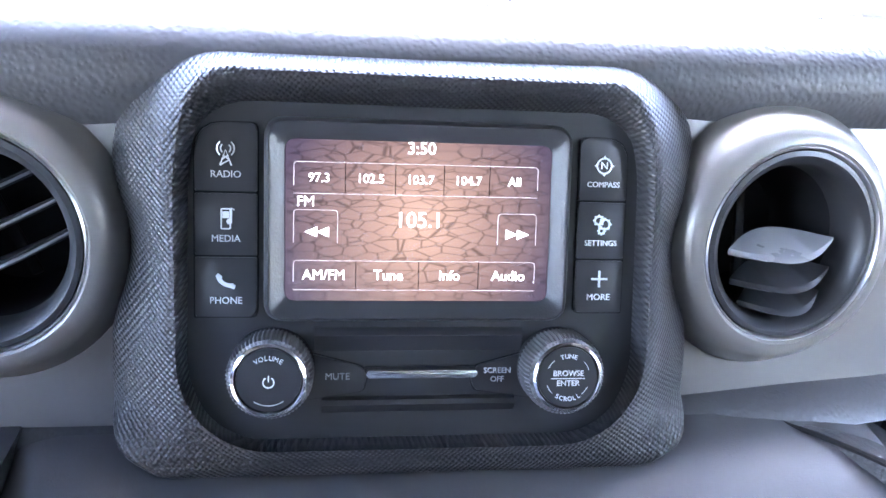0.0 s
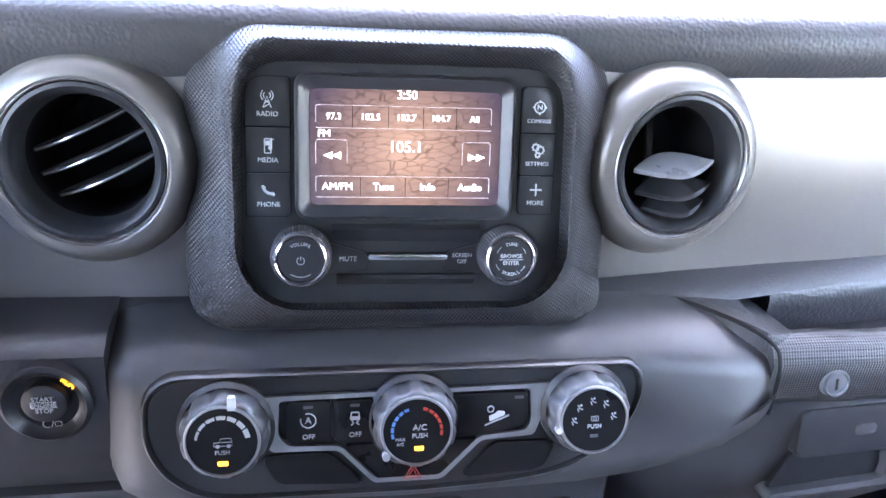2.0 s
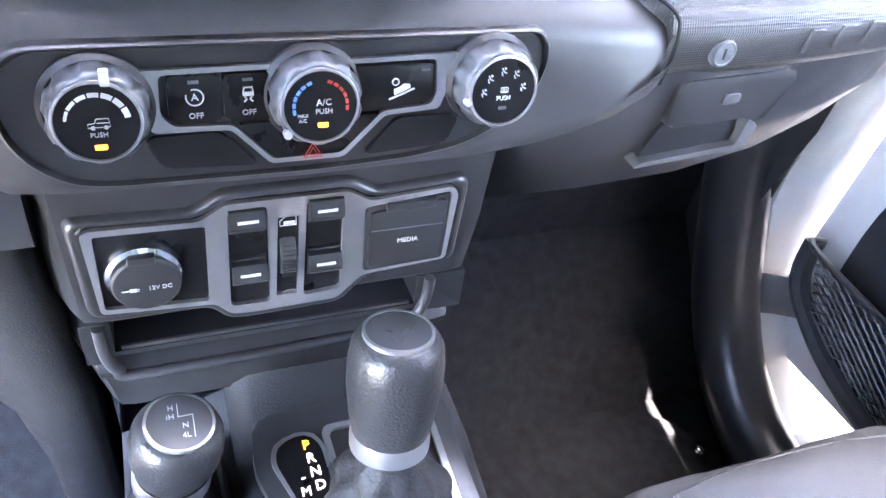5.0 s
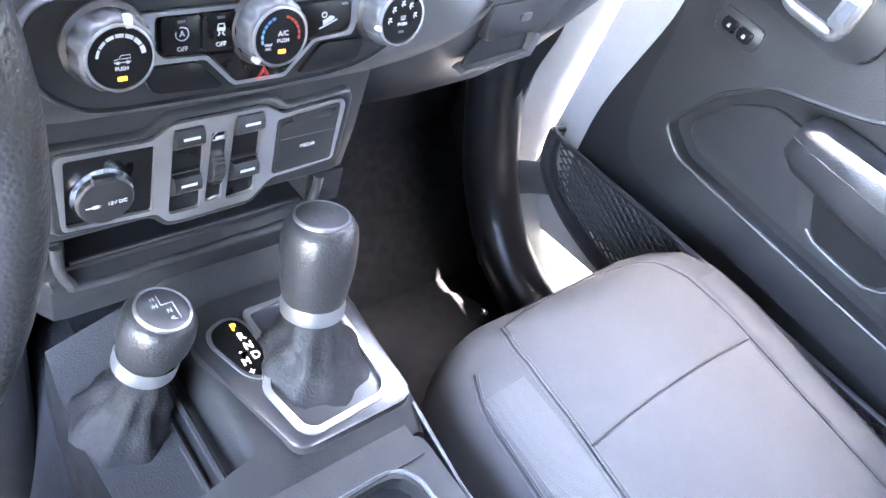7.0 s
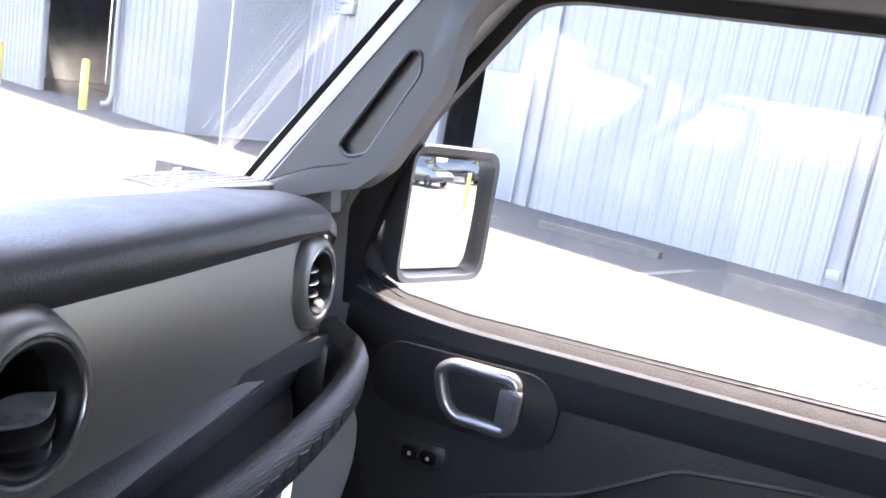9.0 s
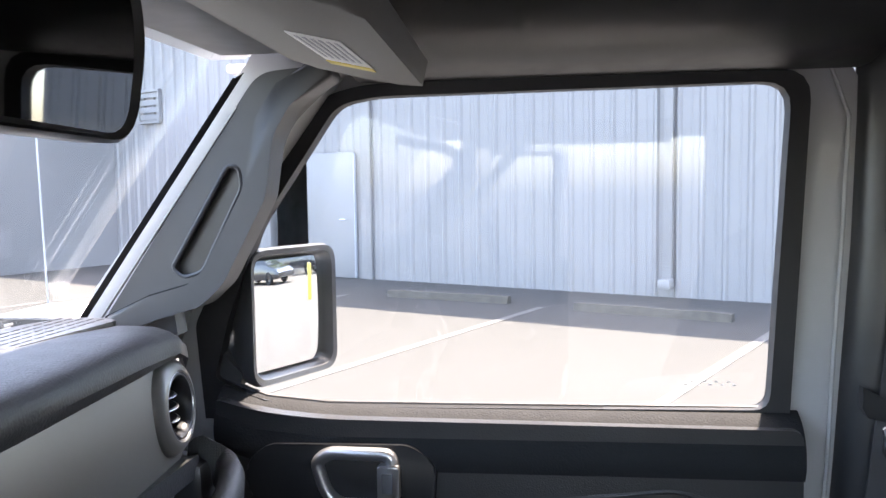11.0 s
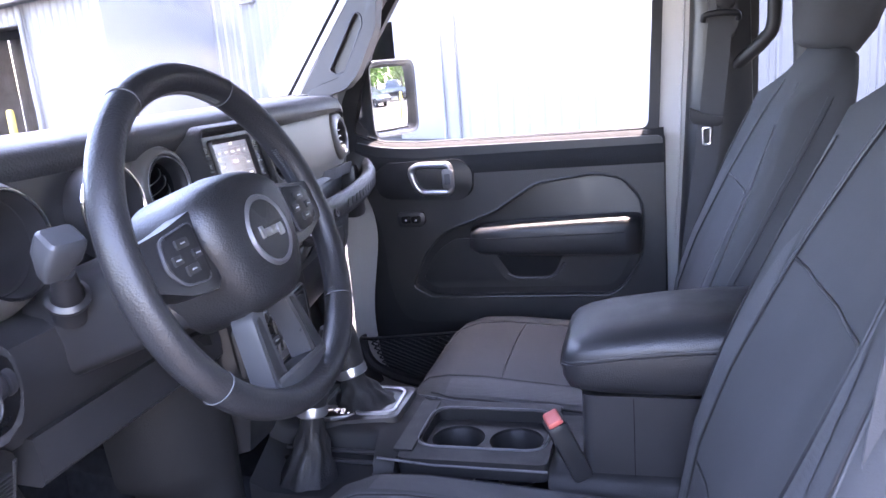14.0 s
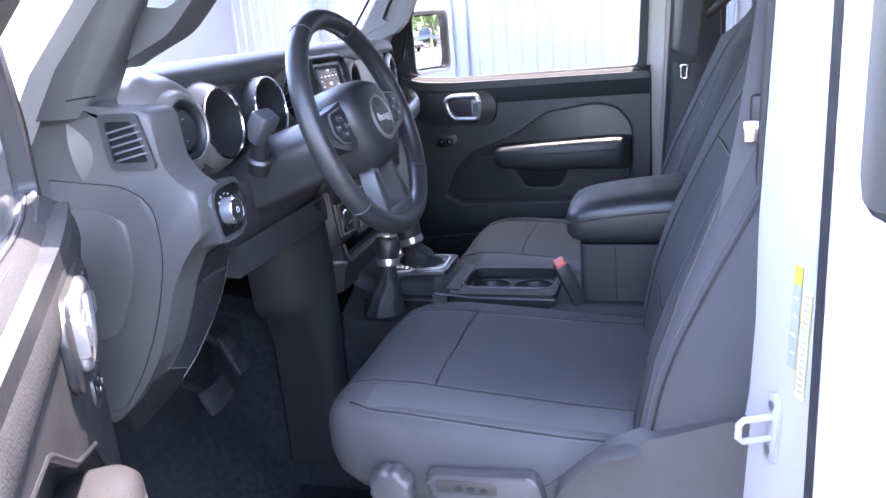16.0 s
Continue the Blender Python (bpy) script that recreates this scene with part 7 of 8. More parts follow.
lk = part("lock", lathe([(0.0095, 0.0), (0.0092, 0.004), (0.0078, 0.005), (0.007, 0.004), (0.0, 0.0042)], 32), M_GREYPL, gb, "round chrome glove-box lock", frame_of((0.262, 0.262, 1.168), (1, 0.05, 0), (0, 0.15, 1)))
part("key_slot", box(0.0012, 0.007, 0.001, (0, 0, 0.0045)), M_DARK, lk, m=frame_of((0.262, 0.262, 1.168), (1, 0.05, 0), (0, 0.15, 1)))
# recess panel behind the bar with a seam line
part("recess_panel", loft([[(x, 0.340 + dy, 1.2105), (x, 0.341 + dy, 1.2), (x, 0.336 + dy, 1.196), (x, 0.331 + dy, 1.185), (x, 0.333 + dy, 1.170), (x, 0.34 + dy, 1.15), (x, 0.37 + dy, 1.14)] for x, dy in ((0.253, 0.01), (0.256, 0.003), (0.3, 0.008), (0.6, 0.05), (0.625, 0.06), (0.665, 0.1))], closed=False), M_PAD, gb)
part("end_cap", box(0.056, 0.15, 0.13, (0.634, 0.425, 1.148), 0.014), M_PLASTIC, gb)
gl = thing("glove_box", (0.42, 0.35, 1.05), "closed black glove box with a recessed latch", "glove box")
lp = []
for x, dy in ((0.14, 0.02), (0.16, 0.002), (0.25, 0.0), (0.35, 0.006), (0.45, 0.026), (0.55, 0.06), (0.6, 0.09), (0.625, 0.11)):
    lp.append([(x, 0.30 + dy, 1.155), (x, 0.292 + dy, 1.13), (x, 0.30 + dy, 1.06), (x, 0.335 + dy, 0.99), (x, 0.38 + dy, 0.945), (x, 0.43 + dy, 0.92), (x, 0.55, 0.91), (x, 0.55, 1.155)])
part("lid", loft(lp), M_PLASTIC, gl, angle=60)
GH = frame_of((0.337, 0.3, 1.062), (1, 0.06, 0), (0, 0.1, 1)) @ Matrix.Diagonal((1.2, 1.2, 1, 1))
part("latch_plate", prism(rpoly([(-0.055, 0.05), (0.037, 0.05), (0.036, 0.04), (0.02, 0.012), (0.012, 0.019), (-0.055, 0.019)], 0.005), -0.01, 0.0105, 0.004, 3), M_FACE, gl, m=GH, angle=60)
# flat black plate on the lid, painting the shade of a hollow
part("latch_shade_plate", prism(rpoly([(-0.066, -0.004), (0.01, -0.004), (0.006, 0.019), (-0.053, 0.019)], 0.003), 0.0, 0.0035, 0.0005), M_VOID, gl, m=GH)
part("latch_lip", prism(rpoly([(-0.071, -0.0075), (0.014, -0.0055), (0.02, 0.012), (0.010, 0.018), (0.007, -0.001), (-0.066, -0.0035)], 0.002), -0.004, 0.011, 0.003, 3), M_TRIM, gl, m=GH, angle=60)
part("emblem", prism(rrect(0.014, 0.007, 0.003, -0.012, 0.035), 0.009, 0.0118, 0.001), M_TRIM, gl, m=GH)
# ribbed kick panel below the dash end
kp = thing("kick_panel", (0.66, 0.45, 0.6), "black ribbed side panel under the passenger dash", "trim panel")
part("panel", loft([[(0.61, 0.43, 1.12), (0.655, 0.455, 1.02), (0.675, 0.47, 0.9), (0.685, 0.5, 0.75), (0.69, 0.46, 0.6), (0.69, 0.36, 0.5), (0.70, 0.24, 0.45)] if k == 0 else [(0.66, 0.6, 1.12), (0.68, 0.62, 1.02), (0.70, 0.63, 0.9), (0.71, 0.64, 0.75), (0.72, 0.6, 0.55), (0.72, 0.45, 0.45), (0.72, 0.24, 0.42)] for k in (0, 1)], closed=False), M_PLASTIC, kp)
for i in range(30):
    t = i / 29
    part("rib", box(0.003, 0.05, 0.0035, (0, 0, 0)), M_DARK, kp, m=Matrix.Translation((0.622 + 0.03 * t, 0.44 + 0.04 * t, 1.11 - 0.12 * t)) @ Matrix.Rotation(radians(-20), 4, "X"))
part("sill_cover", tube(smooth_path([(0.67, 0.585, 0.98), (0.68, 0.565, 0.82), (0.692, 0.52, 0.68), (0.702, 0.465, 0.565), (0.70, 0.36, 0.48), (0.70, 0.2, 0.45), (0.70, -0.3, 0.45), (0.70, -0.5, 0.46)], 5), 0.05, 14), M_PLASTIC, kp, "rounded black sill cover")
part("stud", lathe([(0.008, 0), (0.008, 0.004), (0.004, 0.007), (0, 0.008)], 16), M_CHROME, thing("mat_stud", (0.623, 0.318, FLOOR), "bright floor mat fixing stud on the carpet", "fastener"), m=Matrix.Translation((0.623, 0.318, FLOOR + 0.006)))
solid("floor_mat", prism(rpoly([(0.2, -0.3), (0.63, -0.3), (0.63, 0.36), (0.56, 0.4), (0.26, 0.4), (0.2, 0.36)], 0.04), FLOOR, FLOOR + 0.008, 0.003), M_CARPET, "black carpet mat in the passenger footwell", "floor mat")
solid("floor_mat", prism(rpoly([(-0.62, -0.3), (-0.2, -0.3), (-0.2, 0.34), (-0.28, 0.4), (-0.56, 0.4), (-0.62, 0.36)], 0.04), FLOOR, FLOOR + 0.008, 0.003), M_CARPET, "black carpet mat in the driver's footwell", "floor mat")
for x, w, h, y, z, lab in ((-0.265, 0.045, 0.09, 0.482, 0.79, "black rubber accelerator pedal"), (-0.39, 0.085, 0.05, 0.45, 0.76, "black rubber brake pedal")):
    pd = thing("pedal", (x, y, z), lab, "pedal", group="foot pedals")
    pm = frame_of((x, y, z), (1, 0, 0), (0, 0.5, 1))
    part("pad", box(w, h, 0.014, (0, 0, 0), 0.005), M_RUBBER, pd, m=pm)
    for i in range(5):
        part("ridge", box(w * 0.8, h * 0.06, 0.004, (0, (i - 2) * h * 0.17, 0.008), 0.001, 1), M_DARK, pd, m=pm)
    part("arm", tube([(0, h * 0.2, -0.005), (0, h, -0.06), (0, h + 0.18, -0.06)], 0.008, 8), M_DARK, pd, m=pm)


# ---------------------------------------------------------------- doors
def side_mirror(m, parent_label):
    """Door mirror: housing, curved glass."""
    c = Vector((0.878, 0.343, 1.345))
    mir = thing("side_mirror", m @ c, parent_label, "mirror")
    nrm = Vector((-0.43, -0.9, 0.02)).normalized()
    ux = Vector((0, 0, 1)).cross(nrm).normalized()
    fm = frame_of(c, ux, (0, 0, 1))
    W, H = 0.16, 0.178
    lp = []
    for k, z in ((0.55, -0.085), (0.8, -0.075), (0.97, -0.045), (1.05, -0.012), (1.09, 0.012), (1.06, 0.022), (0.98, 0.02), (0.95, 0.012), (0.9, -0.002)):
        lp.append([(x, y, z) for x, y in rrect(W * k, H * k, 0.026 * k, 0, 0, 5)])
    part("housing", loft(lp), M_TRIM, mir, "black plastic housing", m @ fm)
    # glass: a shallow dome
    g = bmesh.new()
    w, h, Rr, n = W * 0.88, H * 0.88, 1.5, 14
    vs = [[g.verts.new((w * (i / n - 0.5), h * (j / n - 0.5), 0.0075 - ((w * (i / n - 0.5)) ** 2 + (h * (j / n - 0.5)) ** 2) / (2 * Rr))) for i in range(n + 1)] for j in range(n + 1)]
    for j in range(n):
        for i in range(n):
            g.faces.new((vs[j][i], vs[j][i + 1], vs[j + 1][i + 1], vs[j + 1][i]))
    gp = part("glass", g, M_MIRROR, mir, "curved mirror glass", m @ fm)
    for v in (-0.066, -0.074):
        for i in range(12 if v > -0.07 else 8):
            part("lettering_bar", box(0.006, 0.0028, 0.0003, (-0.048 + i * 0.0085 + (0.014 if v < -0.07 else 0), v, 0.0042)), M_GREYLBL, gp, m=m @ fm)
    part("foot", loft([[(0.80, y, z) for y, z in ((0.46, 1.25), (0.385, 1.25), (0.38, 1.27), (0.42, 1.31))], [(0.86, y, z) for y, z in ((0.43, 1.265), (0.375, 1.262), (0.372, 1.282), (0.40, 1.30))]]), M_TRIM, mir, m=m)
    return mir


def car_door(m, side, label):
    """Front door in the closed place on the passenger side; m carries it elsewhere."""
    d = thing("vehicle_door", m @ Vector((0.8, 0.45, 0.6)), label, "car door")
    P = m @ frame_of((0.772, 0, 0), (0, -1, 0), (0, 0, 1))  # z inwards
    B = m @ frame_of((0.80, 0, 0), (0, -1, 0), (0, 0, 1))
    glass_o = rpoly(yz([(0.415, 1.266), (0.345, 1.237), (0.257, 1.231), (-0.308, 1.242), (-0.327, 1.644), (0.185, 1.640), (0.235, 1.63), (0.345, 1.472), (0.392, 1.35)]), [0.01, 0.02, 0.03, 0.02, 0.035, 0.03, 0.02, 0.02, 0.02], 4)
    seal_o = rpoly(yz([(0.43, 1.21), (-0.331, 1.21), (-0.35, 1.659), (0.197, 1.657), (0.262, 1.64), (0.375, 1.472), (0.44, 1.34)]), [0, 0, 0.04, 0.04, 0.03, 0.03, 0.01], 4)
    part("window_seal", holed(seal_o, [glass_o], -0.013, 0.012), M_RUBBER, d, "black rubber window seal", B)
    white_o = rpoly(yz([(0.47, 0.5), (-0.405, 0.62), (-0.405, 1.20), (-0.408, 1.68), (0.2, 1.676), (0.275, 1.655), (0.385, 1.48), (0.47, 1.36)]), [0.02, 0.1, 0.01, 0.06, 0.04, 0.04, 0.03, 0.01], 4)
    part("painted_frame", holed(white_o, [rpoly(yz([(0.42, 1.22), (-0.324, 1.22), (-0.343, 1.65), (0.197, 1.648), (0.255, 1.633), (0.366, 1.472), (0.432, 1.345)]), 0.02, 3)], -0.011, 0.004), M_PAINT, d, "white painted door frame", B)
    wg = part("window_glass", prism(glass_o, -0.012, -0.008), M_GLASS, d, "clear door glass", B)
    wg.visible_shadow = False
    for i in range(9):
        part("etched_mark", box(0.005, 0.0012, 0.0003, (0.21 + i * 0.0075, 1.268 + 0.004 * (i % 2), -0.0066)), M_GREYLBL, wg, m=B)
    # trim
    tr = rpoly(yz([(0.405, 1.258), (0.395, 1.258), (0.345, 1.237), (0.257, 1.229), (-0.345, 1.232), (-0.348, 0.70), (-0.30, 0.62), (0.36, 0.60), (0.40, 0.66), (0.41, 0.80), (0.37, 1.02), (0.405, 1.15)]), [0.005, 0.01, 0.03, 0.05, 0.02, 0.05, 0.04, 0.05, 0.03, 0.06, 0.06, 0.03], 4)
    part("trim_panel", prism(tr, -0.03, -0.014, 0.004), M_FACE, d, "black moulded door trim", P)
    rec = rpoly(yz([(0.285, 0.872), (0.236, 0.842), (-0.219, 0.848), (-0.25, 0.874), (-0.288, 0.94), (-0.296, 1.04), (-0.288, 1.085), (-0.25, 1.132), (-0.19, 1.147), (-0.044, 1.128), (0.06, 1.062), (0.113, 1.042), (0.185, 1.017), (0.24, 0.965)]), 0.016, 4)
    up = rpoly(yz([(0.40, 1.246), (0.345, 1.232), (0.257, 1.224), (-0.34, 1.227), (-0.343, 0.79), (0.31, 0.775), (0.345, 0.87), (0.35, 1.02), (0.40, 1.15)]), [0.005, 0.03, 0.05, 0.015, 0.03, 0.05, 0.05, 0.05, 0.04], 4)
    part("upper_trim", holed(up, [rec], -0.02, 0.017), M_DOOR, d, "grained black upper trim", P)
    part("recess_lip", tube([(x, y, 0.0145) for x, y in rec], 0.0042, 8, closed=True), M_DOOR, d, m=P)
    roll = [(0.0, -0.075), (0.017, -0.075), (0.0215, -0.062), (0.0215, -0.048), (0.0185, -0.034), (0.0125, -0.022), (0.004, -0.012), (-0.008, -0.004), (-0.02, 0.001), (-0.03, 0.001), (-0.03, -0.075)]
    lp = []
    for y, z in ((0.402, 1.258), (0.345, 1.239), (0.257, 1.232), (0.1, 1.234), (-0.1, 1.237), (-0.342, 1.240)):
        lp.append([(-y, z + b_, a_) for a_, b_ in roll])
    part("belt_roll", loft(lp), M_BELTLINE, d, "grained padded belt line", P, angle=70)
    part("glass_wiper", tube([(-y, z + 0.001, -0.03) for y, z in ((0.402, 1.258), (0.345, 1.239), (0.257, 1.232), (0.1, 1.234), (-0.1, 1.237), (-0.33, 1.240))], 0.0035, 8), M_RUBBER, d, "black glass wiper strip", P)
    low = rpoly(yz([(0.262, 0.885), (0.225, 0.862), (-0.21, 0.867), (-0.235, 0.885), (-0.262, 0.94), (-0.262, 0.985), (0.1, 0.99), (0.17, 0.99), (0.222, 0.955)]), 0.016, 4)
    part("pocket_panel", prism(low, -0.03, -0.004, 0.004), M_PLASTIC, d, m=P)
    # inner handle in its plate
    pl_ = rpoly(yz([(0.356, 1.168), (0.325, 1.192), (0.137, 1.196), (0.104, 1.172), (0.108, 1.115), (0.14, 1.094), (0.333, 1.102), (0.358, 1.128)]), 0.014, 4)
    hp = part("handle_plate", prism(pl_, 0.012, 0.025, 0.004), M_DARK, d, m=P)
    ho = rpoly(yz([(0.272, 1.175), (0.25, 1.190), (0.148, 1.190), (0.150, 1.108), (0.235, 1.110), (0.256, 1.128)]), 0.014, 4)
    hi = rpoly(yz([(0.250, 1.166), (0.236, 1.177), (0.172, 1.177), (0.172, 1.121), (0.228, 1.121), (0.240, 1.134)]), 0.01, 4)
    part("handle_frame", tube([((a[0] + b[0]) / 2, (a[1] + b[1]) / 2, 0.027) for a, b in zip(ho, hi)], 0.0088, 10, closed=True, sx=1.0, up=(0, 0, 1)), M_SILVER, hp, "satin silver handle frame", P, angle=70)
    part("plate_seam", tube([(x, y, 0.0165) for x, y in pl_], 0.0018, 6, closed=True), M_VOID, hp, m=P)
    part("handle_cup", prism(hi, 0.018, 0.0215), M_DARK, hp, m=P)
    part("handle_lever", prism(rpoly(yz([(0.178, 1.172), (0.150, 1.172), (0.150, 1.126), (0.178, 1.126)]), 0.004), 0.02, 0.037, 0.004), M_SILVER, hp, "silver pull lever", P)
    part("lever_inset", prism(rpoly(yz([(0.172, 1.162), (0.158, 1.162), (0.158, 1.136), (0.172, 1.136)]), 0.003), 0.036, 0.0385), M_GREYPL, hp, m=P)
    ls = part("lock_switch", prism(rpoly(yz([(0.306, 1.067), (0.236, 1.068), (0.233, 1.040), (0.245, 1.029), (0.298, 1.028), (0.309, 1.04)]), 0.008), 0.012, 0.021, 0.003), M_PLASTIC, d, m=P)
    for y in (0.284, 0.258):
        k = part("rocker", prism(rrect(0.023, 0.018, 0.005, -y, 1.048), 0.018, 0.0235, 0.002), M_GLOSS, ls, m=P)
        icon(k, P @ T(0, 0, 0.0236), "lock", -y, 1.048, 0.008, M_WHITE)
    # arm rest with its pull cup
    lp = []
    for y, w, z0, z1 in ((0.122, 0.02, 0.985, 1.012), (0.115, 0.05, 0.972, 1.024), (0.09, 0.062, 0.962, 1.032), (0.0, 0.066, 0.958, 1.038), (-0.15, 0.066, 0.956, 1.046), (-0.25, 0.064, 0.954, 1.05), (-0.283, 0.05, 0.955, 1.048), (-0.29, 0.02, 0.96, 1.04)):
        lp.append([(-y, z, x + 0.004) for x, z in superloop(w / 2 - 0.01, (z0 + z1) / 2, w / 2 + 0.01, (z1 - z0) / 2, 24, 4)])
    ar = part("armrest", loft(lp), M_LEATHER, d, "padded black armrest", P, angle=60)
    part("stitching", tube(smooth_path([(-0.115, 1.003, 0.056), (-0.05, 1.006, 0.069), (0.1, 1.010, 0.0715), (0.25, 1.014, 0.069)], 5), 0.0016, 6), M_DARK, ar, m=P)
    cupo = rpoly(yz([(0.085, 0.962), (0.04, 0.895), (0.015, 0.886), (-0.075, 0.886), (-0.105, 0.905), (-0.135, 0.962)]), 0.012, 4)
    cupi = rpoly(yz([(0.06, 0.962), (0.025, 0.908), (0.01, 0.902), (-0.068, 0.902), (-0.085, 0.912), (-0.11, 0.962)]), 0.01, 4)
    part("pull_cup", prism(cupo, -0.03, 0.03, 0.006), M_PLASTIC, ar, m=P)
    # near-black plate, slightly proud, paints the shade inside the cup
    part("cup_shade_plate", prism(cupi, 0.02, 0.0315), M_VOID, ar, m=P)
    # lip in paler plastic, so its lit edge is in the colour
    part("cup_lip", tube([(-0.03, 0.906, 0.031), (-0.012, 0.899, 0.032), (0.03, 0.8975, 0.032), (0.07, 0.8985, 0.032), (0.09, 0.909, 0.031), (0.108, 0.935, 0.03)], 0.0032, 8), M_TRIM, ar, "rounded lip of the pull cup", P)
    # net pocket at the foot
    net = []
    n1, n2 = 26, 9
    for k in range(-n2, n1):
        a, b_ = k / n1, (k + n2) / n1
        for u0, v0, u1, v1 in ((a, 0, b_, 1), (b_, 0, a, 1)):
            if u0 < 0:
                v0, u0 = v0 + (v1 - v0) * (0 - u0) / (u1 - u0), 0
            if u1 < 0:
                v1, u1 = v1 + (v0 - v1) * (0 - u1) / (u0 - u1), 0
            if u0 > 1:
                v0, u0 = v0 + (v1 - v0) * (1 - u0) / (u1 - u0), 1
            if u1 > 1:
                v1, u1 = v1 + (v0 - v1) * (1 - u1) / (u0 - u1), 1
            q = lambda u, v: (-(0.41 - 0.05 * (1 - v) - u * 0.66), 0.615 + v * (0.12 + 0.05 * u), 0.022 + 0.02 * v)
            net.append(tube([q(u0, v0), q(u1, v1)], 0.0022, 5))
    part("net", join(*net), M_RUBBER, d, "black diamond net pocket", P)
    part("net_rim", tube(smooth_path([(-0.43, 0.735, 0.012), (-0.405, 0.736, 0.04), (-0.1, 0.762, 0.044), (0.25, 0.785, 0.042), (0.3, 0.79, 0.012)], 5), 0.005, 8), M_RUBBER, d, m=P)
    part("net_foot", tube(smooth_path([(-0.437, 0.73, 0.02), (-0.425, 0.68, 0.025), (-0.39, 0.645, 0.025), (-0.3, 0.612, 0.025), (-0.15, 0.6, 0.025), (0.25, 0.605, 0.025)], 5), 0.014, 8), M_RUBBER, d, m=P)
    # outer skin
    part("outer_skin", prism(rpoly(yz([(0.47, 0.5), (-0.40, 0.55), (-0.41, 1.17), (0.47, 1.18)]), 0.03), -0.09, -0.02, 0.01), M_PAINT, d, "white painted outer skin", B)
    if side < 0:
        ms = part("mirror_switch", prism(rrect(0.05, 0.075, 0.012, -0.318, 1.15), 0.018, 0.024, 0.003), M_PLASTIC, hp, m=P)
        part("dial", lathe([(0.015, 0.024), (0.015, 0.029), (0.012, 0.031), (0, 0.03)], 28), M_GREYPL, ms, m=P @ T(-0.318, 1.135))
        part("button", prism(rrect(0.03, 0.016, 0.004, -0.318, 1.17), 0.022, 0.028, 0.002), M_GLOSS, ms, m=P)
    return d


car_door(Matrix(), 1, "closed passenger door with black trim and silver handle")
side_mirror(Matrix(), "black passenger door mirror reflecting the parking lot")
HX, HY = -0.785, 0.50
DM = T(HX, HY) @ Matrix.Rotation(radians(-55), 4, "Z") @ T(-HX, -HY) @ T(HX + 0.13 + 0.756, 0) @ Matrix.Diagonal((-1, 1, 1, 1))
car_door(DM, -1, "driver's door standing open, black trim")

# ---------------------------------------------------------------- pillars, roof rails, windscreen
def pillar_trim(s, shift=(0, 0, 0)):
    m = Matrix.Translation(shift) @ Matrix.Diagonal((s, 1, 1, 1))
    t = thing("pillar_trim", (s * 0.68, 0.4, 1.36), "black plastic windscreen pillar trim with a grab handle", "pillar trim", group="windscreen pillars")
    P = m @ frame_of((0.685, 0, 0), (0, -1, 0), (0, 0, 1))
    o = rpoly(yz([(0.520, 1.348), (0.335, 1.612), (0.30, 1.66), (0.20, 1.668), (0.24, 1.64), (0.285, 1.60), (0.31, 1.50), (0.36, 1.41), (0.42, 1.388), (0.45, 1.36)]), [0.005, 0.01, 0.02, 0.005, 0.02, 0.03, 0.02, 0.03, 0.03, 0.01], 4)
    slot = rpoly(yz([(0.342, 1.552), (0.328, 1.55), (0.325, 1.525), (0.378, 1.424), (0.402, 1.416), (0.418, 1.428)]), 0.007, 3)
    part("cover", holed(o, [slot], -0.06, 0.0), M_TRIM, t, m=P)
    part("slot_back", prism(slot, -0.03, -0.012), M_PLASTIC, t, m=P)
    part("slot_edge", tube([(x, y, -0.001) for x, y in slot], 0.0028, 6, closed=True), M_TRIM, t, m=P)
    part("pale_seam", loft([[(-(0.532 - 0.196 * k), 1.352 + 0.268 * k, -0.004), (-(0.532 - 0.196 * k), 1.352 + 0.268 * k, 0.002), (-(0.523 - 0.196 * k), 1.352 + 0.268 * k, 0.002), (-(0.523 - 0.196 * k), 1.352 + 0.268 * k, -0.004)] for k in (0, 1)]), M_PAINT, t, "pale line of body paint", P)
    # grab handle: an angular bar along the door edge
    mid = [Vector(p) for p in ((-0.213, 1.665), (-0.268, 1.632), (-0.294, 1.59), (-0.305, 1.518), (-0.36, 1.418), (-0.384, 1.396), (-0.44, 1.38), (-0.50, 1.353))]
    le, ri = [], []
    for i, p in enumerate(mid):
        t_ = (mid[min(i + 1, len(mid) - 1)] - mid[max(i - 1, 0)]).normalized()
        nn_ = Vector((-t_.y, t_.x))
        le.append(p + nn_ * 0.015)
        ri.append(p - nn_ * 0.015)
    part("grab_handle", prism(rpoly([(v.x, v.y) for v in le + ri[::-1]], 0.008, 3), -0.03, 0.012, 0.01, 3), M_TRIM, t, "black rubberised grab handle", P, angle=60)
    part("handle_gap", tube([(v.x, v.y, 0.0015) for v in ri], 0.0022, 6), M_VOID, t, m=P)
    part("foot", loft([[(-(y), z, w) for y, z in ((0.50, 1.345), (0.43, 1.38), (0.42, 1.38), (0.415, 1.345))] for w in (-0.03, -0.004)]), M_TRIM, t, m=P)
    # painted pillar outside it
    part("painted_pillar", loft([[(0.70, y, z), (0.80, y - 0.02, z), (0.80, y + 0.06, z), (0.70, y + 0.08, z)] for y, z in ((0.49, 1.3), (0.45, 1.40), (0.31, 1.58), (0.22, 1.70))]), M_PAINT, t, "white painted windscreen pillar", m)
